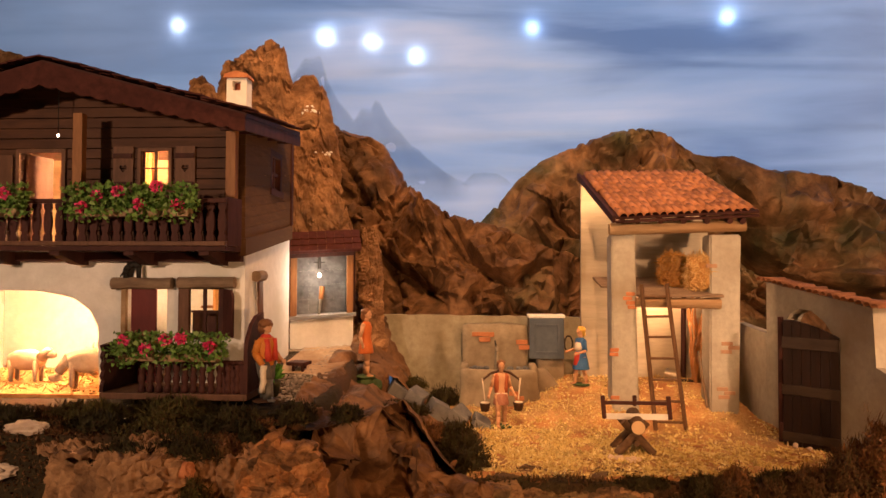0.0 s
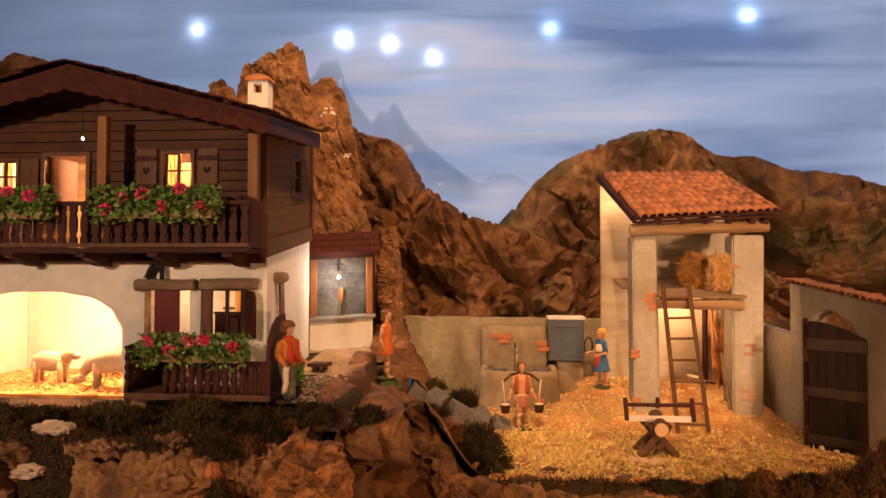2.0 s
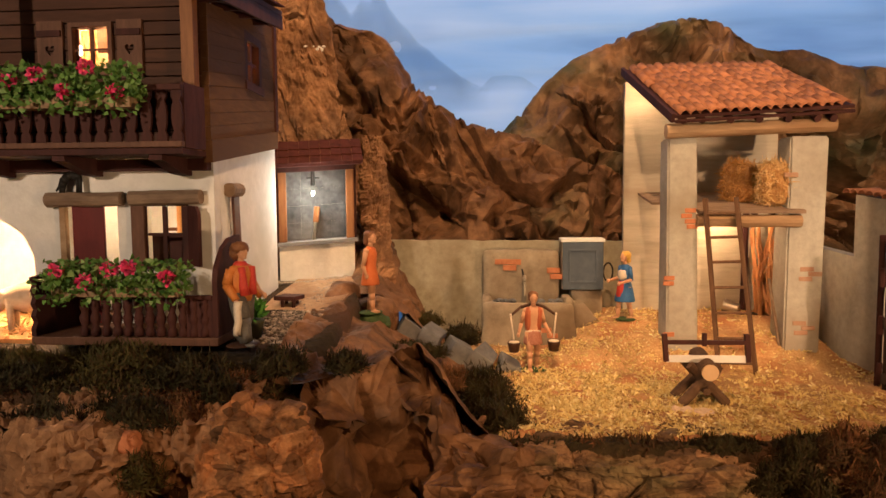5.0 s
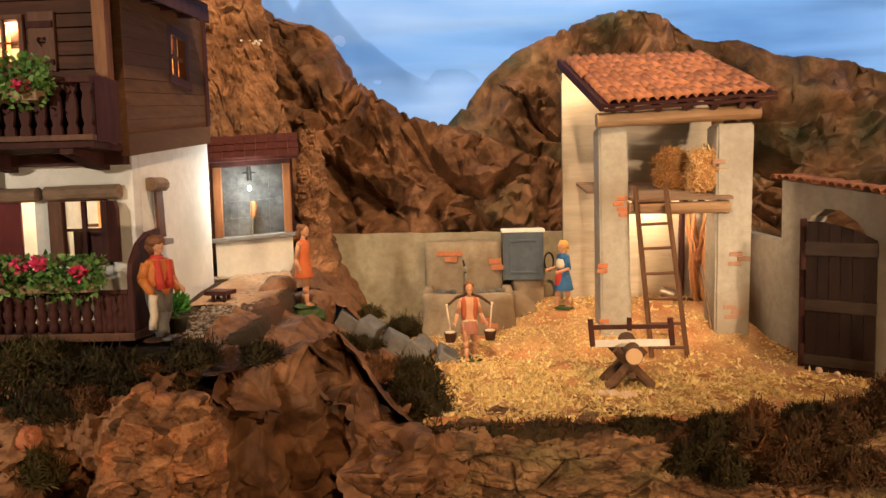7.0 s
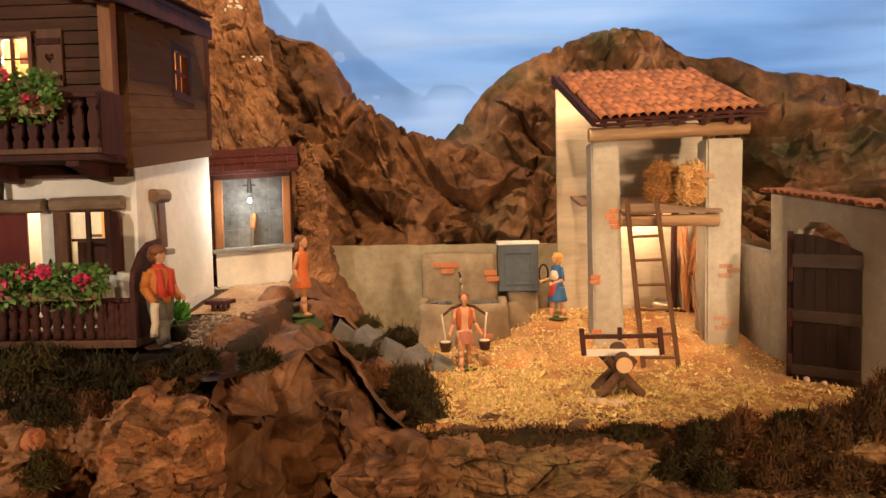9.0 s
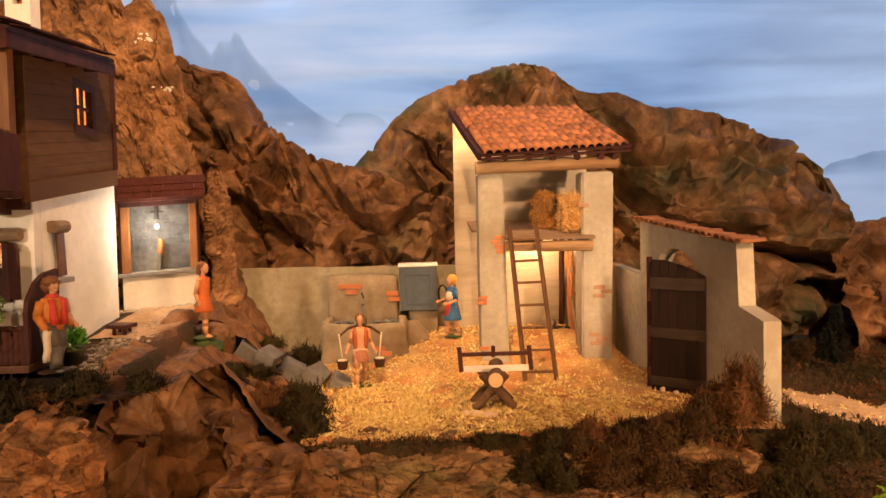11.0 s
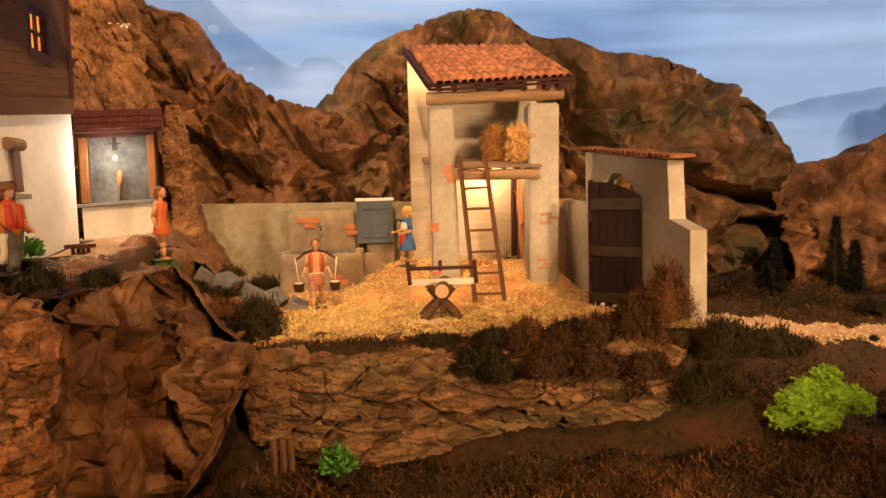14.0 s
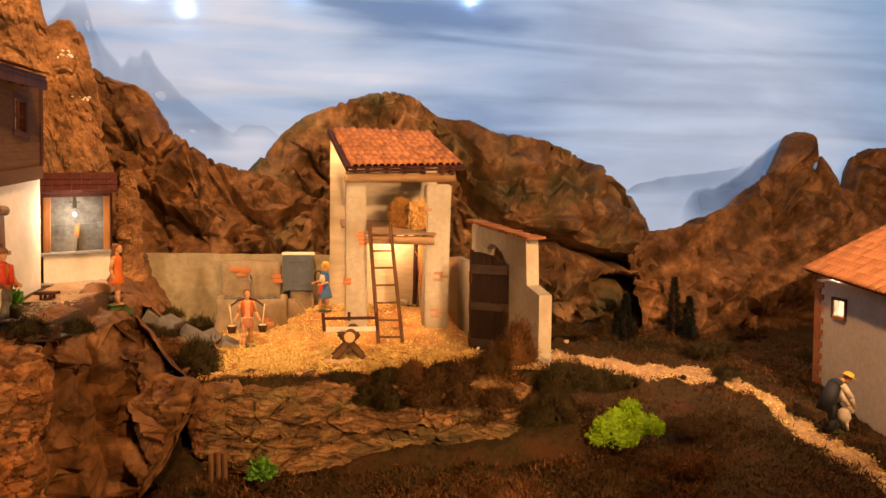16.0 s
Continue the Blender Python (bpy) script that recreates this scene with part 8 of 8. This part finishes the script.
figurine("water_carrier_figurine", "painted clay figurine carrying two buckets on a yoke", (0.182, 1.325, 0.005), 10, 0.134, carrier, [C_GREEN, SKIN, HAIR, C_DARKRED, surface("painted_terracotta", (0.26, 0.085, 0.05), (0.46, 0.24, 0.16), 150, 0.55, 0.2), C_BROWN, C_GREEN, C_WHITE])


def girl(bm, use):
    limbs(bm, use, 1, 2, 1, 3, 1, 4, 0.055, arm_to=((-0.12, -0.01, 0.45), (0.11, 0.05, 0.47)))
    use(3)
    oval(bm, [(0.126, 0.345), (0.130, 0.36), (0.108, 0.46), (0.082, 0.57), (0.092, 0.66), (0.098, 0.72), (0.07, 0.775)], 0.85)
    use(2)
    blob(bm, (0, 0.045, 0.87), (0.050, 0.040, 0.060), 3, 0.2, 2)


figurine("girl_figurine", "barefoot clay figurine in an orange dress on a mossy stone", (-0.080, 1.275, 0.108), 75, 0.134, girl, [C_GREEN, SKIN, HAIR, surface("painted_orange_red", (0.50, 0.11, 0.02), (0.62, 0.19, 0.04), 60, 0.5, 0.2), C_GREEN])
rock((-0.085, 1.318, 0.085), (0.040, 0.028, 0.040), 12.4, PAPER, 4, 0.004, "brown crumpled rock behind the girl figurine")
whole("mossy_stone", blob(bmesh.new(), (-0.076, 1.272, 0.092), (0.030, 0.026, 0.017), 3, 0.25, 6), C_GREEN, "mossy flat stone under the girl figurine", "stone", at=(-0.072, 1.272, 0.075))


def boy(bm, use):
    limbs(bm, use, 1, 2, 4, 3, 3, 6, 0.13, arm_to=((-0.15, -0.13, 0.42), (0.15, -0.16, 0.48)), shin=4)
    use(4)
    for s in (-1, 1):
        rod(bm, (s * 0.055, 0.0, 0.50), (s * 0.075, s * 0.06 - 0.03, 0.27), 0.088, 0.078, 12, 2, 0.006)
        rod(bm, (s * 0.075, s * 0.06 - 0.03, 0.28), (s * 0.070, s * 0.13, 0.06), 0.076, 0.062, 12, 3, 0.006)
    use(3)
    oval(bm, [(0.112, 0.44), (0.124, 0.48), (0.122, 0.58), (0.138, 0.70), (0.110, 0.765), (0.05, 0.80)], 0.80)
    for s in (-1, 1):
        rod(bm, (s * 0.115, 0, 0.745), (s * 0.155, 0.02, 0.60), 0.052, 0.046, 10, 2, 0.004)
        rod(bm, (s * 0.155, 0.02, 0.60), (s * 0.15, -0.10, 0.47), 0.046, 0.036, 10, 2, 0.004)
    use(5)
    for s in (-1, 1):
        rod(bm, (s * 0.06, -0.075, 0.77), (s * 0.045, -0.105, 0.50), 0.034, 0.046, 10, 3, 0.005)
    oval(bm, [(0.055, 0.76), (0.075, 0.785), (0.05, 0.82)], 1.0)
    use(2)
    blob(bm, (0, 0.008, 0.945), (0.084, 0.086, 0.062), 3, 0.35, 4, None, 6)
    blob(bm, (0, 0.040, 0.890), (0.076, 0.060, 0.066), 3, 0.35, 7, None, 6)
    use(7)
    rod(bm, (-0.155, -0.14, 0.46), (-0.17, -0.12, 0.14), 0.040, 0.034, 10, 5, 0.010)


figurine("boy_figurine", "shaggy-haired clay figurine in an orange shirt and red waistcoat", (-0.184, 0.998, 0.116), 62, 0.124, boy, [C_GREEN, SKIN, HAIR, C_ORANGE, C_GREYBLUE, C_RED, C_BROWN, C_WHITE])


def woman(bm, use):
    limbs(bm, use, 1, 4, 1, 2, 2, 6, 0.08, arm_to=((-0.13, -0.20, 0.56), (0.10, -0.20, 0.54)))
    use(3)
    lathe(bm, (0, 0, 0), [(0.142, 0.27), (0.146, 0.285), (0.110, 0.45), (0.078, 0.58)], 16)
    use(5)
    lathe(bm, (0, -0.052, 0), [(0.078, 0.33), (0.086, 0.35), (0.068, 0.5), (0.05, 0.56)], 12)
    use(7)
    blob(bm, (0, -0.055, 0.65), (0.078, 0.05, 0.085), 3, 0.3, 1, None, 6)
    use(4)
    blob(bm, (0, 0.024, 0.925), (0.066, 0.066, 0.066), 3)
    blob(bm, (0, 0.05, 0.86), (0.048, 0.04, 0.05), 2)


figurine("woman_figurine", "clay figurine in a yellow headscarf and blue skirt", (0.358, 1.462, 0.066), -60, 0.128, woman, [C_GREEN, SKIN, C_BLUE, C_BLUE, C_YELLOW, C_RED, C_GREEN, C_WHITE])


def farmer(bm, use):
    use(0)
    blob(bm, (0, 0, 0.02), (0.17, 0.15, 0.02), 2)
    use(3)
    for s, y in ((-1, 0.10), (1, -0.02)):
        rod(bm, (s * 0.07, y, 0.03), (s * 0.065, y - 0.02, 0.22), 0.045, 0.055, 10, 2)
        rod(bm, (s * 0.065, y - 0.02, 0.22), (s * 0.055, 0.10, 0.46), 0.055, 0.075, 10, 2)
        blob(bm, (s * 0.07, y - 0.04, 0.04), (0.04, 0.075, 0.03), 2)
    rod(bm, (0, 0.17, 0.34), (0, 0.01, 0.80), 0.138, 0.108, 18, 1)
    blob(bm, (0, -0.01, 0.805), (0.125, 0.095, 0.075), 3)
    use(2)
    for s in (-1, 1):
        rod(bm, (s * 0.135, -0.04, 0.80), (s * 0.15, -0.16, 0.60), 0.048, 0.055, 10, 2)
        rod(bm, (s * 0.15, -0.16, 0.60), (s * 0.10, -0.24, 0.46), 0.050, 0.036, 10, 2)
    use(1)
    for s in (-1, 1):
        blob(bm, (s * 0.09, -0.26, 0.43), (0.032, 0.034, 0.038), 2)
    rod(bm, (0, -0.07, 0.83), (0, -0.14, 0.87), 0.045, 0.042, 8)
    blob(bm, (0, -0.18, 0.87), (0.066, 0.072, 0.078), 2)
    use(4)
    m = Matrix.Translation((0, -0.20, 0.915)) @ Matrix.Rotation(radians(24), 4, "X")
    hat = lathe(bmesh.new(), (0, 0, 0), [(0.02, -0.004), (0.13, -0.012), (0.135, 0.0), (0.078, 0.012), (0.066, 0.065), (0.02, 0.078)], 14)
    at = {v: bm.verts.new(m @ v.co) for v in hat.verts}
    for f in hat.faces:
        bm.faces.new([at[v] for v in f.verts])
    hat.free()
    use(5)
    blob(bm, (0.02, -0.16, 0.26), (0.09, 0.10, 0.13), 3, 0.35, 2)
    blob(bm, (0.02, -0.27, 0.36), (0.05, 0.06, 0.055), 2, 0.2, 5)
    for s in (-1, 1):
        rod(bm, (0.02 + s * 0.05, -0.20, 0.03), (0.02 + s * 0.04, -0.18, 0.18), 0.022, 0.03, 8)


figurine("farmer_figurine", "bent clay figurine with a dark jacket, white sleeves and straw hat", (1.374, 0.925, ground(1.374, 0.925)), 78, 0.125, farmer, [C_GREEN, SKIN, C_WHITE, C_NAVY, C_YELLOW, C_WHITE])


def beast(c, length, turn, seed, name, label, low_head):
    bm = bmesh.new()
    h = length * 0.42
    blob(bm, (0, 0, h), (length * 0.40, length * 0.17, length * 0.20), 3, 0.12, seed)
    for x in (-0.26, 0.26):
        for y in (-0.08, 0.08):
            rod(bm, (x * length, y * length, 0), (x * length, y * length, h), length * 0.035, length * 0.06, 8)
    hz = h * (0.35 if low_head else 1.25)
    rod(bm, (-0.32 * length, 0, h * 1.1), (-0.50 * length, 0, hz + 0.01), length * 0.11, length * 0.075, 10)
    blob(bm, (-0.54 * length, 0, hz), (length * 0.11, length * 0.065, length * 0.075), 2)
    for y in (-1, 1):
        blob(bm, (-0.50 * length, y * 0.07 * length, hz + 0.05 * length), (0.02 * length, 0.05 * length, 0.02 * length), 1)
    rod(bm, (0.38 * length, 0, h * 1.2), (0.44 * length, 0, h * 0.6), length * 0.02, length * 0.012, 6)
    ob = new(name, mesh_of(name, bm, FLEECE, True))
    ob.matrix_world = Matrix.Translation(c) @ Matrix.Rotation(radians(turn), 4, "Z")
    return tagged(ob, label, "figurine")


beast((-0.545, 1.135, 0.1085), 0.108, 12, 1, "sheep_figurine", "cream clay sheep grazing in the lit stable", True)
beast((-0.690, 1.170, 0.1085), 0.095, 175, 2, "sheep_figurine", "cream clay sheep standing in the lit stable", False)
rng = np.random.default_rng(55)
n = 700
b0 = np.stack([rng.uniform(-0.85, -0.49, n), rng.uniform(1.065, 1.32, n), np.full(n, 0.109)], 1)
blades("stable_straw", b0, np.stack([rng.normal(size=n), rng.normal(size=n), np.abs(rng.normal(size=n)) * 0.3], 1), rng.uniform(0.006, 0.016, n), 0.0025, HAY, None, "loose straw on the stable floor", "straw", "stuff", 0.5)
p, w = dome((-0.60, 1.27, 0.110), (0.09, 0.05, 0.045), 900, 66, 0.3)
blades("straw_heap", p, w, 0.016, 0.003, HAY, None, "heap of golden straw in the stable", "straw", "stuff", 0.5)

# ---------------- cottage at the far end ----------------
CA, CB = Vector((1.557, 1.20, 0)), Vector((1.47, 0.90, 0))
cd = (CB - CA).normalized()
cn = Vector((cd.y, -cd.x, 0))
cn = -cn if cn.x > 0 else cn
cottage = thing("cottage", "grey rendered cottage with red brick corners and a tiled roof", "house", tuple(CA + Vector((0, 0, -0.09))))
clen = 0.42
CREAM = surface("cream_render", (0.54, 0.50, 0.43), (0.68, 0.64, 0.56), 70, 0.92, 0.35, third=(0.50, 0.45, 0.38), coarse=0.1)
bm = bmesh.new()
pierced(bm, rect(0, -0.13, clen, 0.165), [rect(0.090, 0.088, 0.142, 0.124)], CA, cd, (0, 0, 1), -cn * 0.02)
part("front_wall", bm, CREAM, cottage)
bm = bmesh.new()
pierced(bm, rect(0.0, -0.13, 0.35, 0.165), [], CA - cn * 0.0205, -cn, (0, 0, 1), cd * 0.02)
part("end_wall", bm, CREAM, cottage)
# Unseen far end wall, added to keep the bulb's light in.
part("end_wall", pierced(bmesh.new(), rect(0.0, -0.13, 0.339, 0.165), [], CA + cd * (clen - 0.02) - cn * 0.0205, -cn, (0, 0, 1), cd * 0.02), CREAM, cottage)
part("back_wall", pierced(bmesh.new(), rect(0, -0.13, clen, 0.165), [], CA - cn * 0.36, cd, (0, 0, 1), -cn * 0.02), RENDERED, cottage)
part("room_floor", pierced(bmesh.new(), rect(0.021, 0, clen, 0.32), [], CA - cn * 0.022 + Vector((0, 0, -0.06)), cd, -cn, (0, 0, 0.01)), BROWN_WOOD, cottage)
for k in range(18):
    z = -0.10 + 0.0145 * k
    ln = 0.040 if k % 2 else 0.026
    bm = bmesh.new()
    pierced(bm, rect(-0.002, z, ln, z + 0.0138), [], CA + cn * 0.003, cd, (0, 0, 1), -cn * 0.0034)
    part("brick", bm, BRICK, cottage)
for a, b, c, d in ((0.083, 0.081, 0.0895, 0.131), (0.1425, 0.081, 0.149, 0.131), (0.0897, 0.1245, 0.1423, 0.131), (0.0897, 0.081, 0.1423, 0.0875)):
    bm = bmesh.new()
    pierced(bm, rect(a, b, c, d), [], CA + cn * 0.004, cd, (0, 0, 1), -cn * 0.012)
    part("window_frame", bm, BRICK if d < 0.09 else SHUTTER, cottage)
FROSTED = bpy.data.materials.new("lit_frosted_pane")
FROSTED.use_nodes = True
nt = FROSTED.node_tree
nt.nodes.clear()
thin, fog = nt.nodes.new("ShaderNodeOutputMaterial"), nt.nodes.new("ShaderNodeBsdfTranslucent")
fog.inputs["Color"].default_value = (0.85, 0.82, 0.76, 1)
nt.links.new(fog.outputs[0], thin.inputs["Surface"])
part("window_pane", pierced(bmesh.new(), rect(0.0905, 0.0885, 0.1415, 0.1235), [], CA - cn * 0.010, cd, (0, 0, 1), -cn * 0.0006), FROSTED, cottage, "frosted window pane lit from inside")
rz = Vector((0, 0, 1))
RV = (-cn * 0.72 + rz * 0.40).normalized()
RD = (cd - rz * 0.08).normalized()
RN = RD.cross(RV).normalized()
RN = RN if RN.z > 0 else -RN
RO = CA - cd * 0.012 + cn * 0.022 + Vector((0, 0, 0.185))
bm = bmesh.new()
pierced(bm, rect(0, 0, clen + 0.05, 0.28), [], RO, RD, RV, RN * 0.006)
croof = part("roof", bm, DARK_WOOD, cottage)
# Unseen back slope, added to stop the bulb's light escaping upwards.
RB = (-cn * 0.177 - rz * 0.15).normalized()
part("roof", pierced(bmesh.new(), rect(0, 0, clen + 0.05, 0.235), [], RO + RV * 0.281, RD, RB, rz * 0.006), TILE, cottage)
ct = barrel_tile(0.036, 0.0085, 0.0078)
for j in range(10):
    for i in range(27):
        m = Matrix((RD, RV, RN)).transposed().to_4x4()
        if m.to_3x3().determinant() < 0:
            m = Matrix((-RD, RV, RN)).transposed().to_4x4()
        m.translation = RO + RD * (0.006 + 0.0172 * i) + RV * (-0.004 + 0.0275 * j) + RN * 0.0065
        lay(ct, "tile", m @ Matrix.Rotation(radians(2.5), 4, "X"), croof)
q = CA + cd * 0.10 - cn * 0.16
lamp("bulb_of_the_cottage", "POINT", (q.x, q.y, 0.11), (q.x, q.y, 0), 44.0, (1.0, 0.85, 0.62), 0.008)
whole("light_bulb", blob(bmesh.new(), (q.x, q.y, 0.11), (0.006, 0.006, 0.008), 2), GLASS_GLOW, "glowing bulb inside the grey cottage", "bulb", at=(q.x, q.y, 0.11), smooth=True)

# dark little conifers
for x, y, h, r in ((1.405, 1.60, 0.175, 0.030), (1.462, 1.61, 0.120, 0.028), (1.435, 1.575, 0.07, 0.032), (1.245, 1.595, 0.135, 0.032), (1.215, 1.580, 0.085, 0.030)):
    tree = thing("conifer", "small dark blue-green model conifer", "tree", (x, y, ground(x, y)), "model conifers")
    z0 = ground(x, y)
    part("trunk", rod(bmesh.new(), (x, y, z0 - 0.005), (x, y, z0 + h * 0.9), 0.003, 0.001, 6), C_BROWN, tree)
    rg = np.random.default_rng(int(x * 1000))
    n = 2200
    t = rg.uniform(0.03, 1, n)
    a = rg.uniform(0, 6.28, n)
    rad = r * (1 - t) ** 0.7 * rg.uniform(0.35, 1, n) * (0.8 + 0.2 * np.sin(t * 40))
    b = np.stack([x + rad * np.cos(a), y + rad * np.sin(a), z0 + h * t], 1)
    blades("crown", b, np.stack([np.cos(a), np.sin(a), np.full(n, 0.1)], 1) + rg.normal(size=(n, 3)) * 0.3, 0.010, 0.0016, leafy("conifer_needles", [(0.004, 0.007, 0.006), (0.012, 0.018, 0.014)]) if x < 1.41 else bpy.data.materials["conifer_needles"], tree, seed=int(x * 100))
whole("pebble", blob(bmesh.new(), (1.03, 1.52, -0.035), (0.007, 0.006, 0.005), 2, 0.3, 4), PALE_STONE, "white pebble at the foot of the mountain", "stone", at=(1.03, 1.52, -0.04))

# ---------------- star lamps on the sky cloth ----------------
for k, (x, z, r) in enumerate(((-0.745, 1.022, 0.015), (-0.305, 0.978, 0.014), (-0.172, 0.965, 0.014), (-0.048, 0.92, 0.014), (0.282, 0.996, 0.015), (0.815, 1.012, 0.016), (0.66, 1.105, 0.014))):
    y = cloth(x, z) + 0.022
    star = whole("star_lamp", blob(bmesh.new(), (x, y, z), (0.6 * r, 0.6 * r, 0.6 * r), 2), STAR_GLOW, "round white star lamp shining through the sky cloth", "lamp", at=(x, y, z), group="star lamps", smooth=True)
    lamp("star_glow", "POINT", (x, y - 0.011, z), (x, y, 0), 0.13, (1.0, 0.97, 0.93), 0.003)


# ---------------- pale crust on the cork crags ----------------
def crust(x, z, n, seed):
    """A scatter of pale flakes that cling to the slender crag."""
    crag = bpy.data.objects["crag.001"]
    tree = BVHTree.FromPolygons([v.co + crag.location for v in crag.data.vertices], [p.vertices for p in crag.data.polygons])
    rng = random.Random(seed)
    bm = bmesh.new()
    for k in range(n):
        at = tree.ray_cast(Vector((x + rng.gauss(0, 0.011), 1.0, z + rng.gauss(0, 0.005))), Vector((0, 1, 0)))
        if at[0] is not None:
            r = rng.uniform(0.0012, 0.0034)
            blob(bm, at[0], (r * 1.5, r * 0.7, r), 1, 0.6, k * 1.3, None, 2.0)
    whole("crust_flakes", bm, PLASTER, "pale flaking crust stuck on the cork crag", "crust", at=(x, 1.5, z), kind="stuff")


crust(-0.268, 0.690, 16, 5)
crust(-0.223, 0.590, 14, 9)
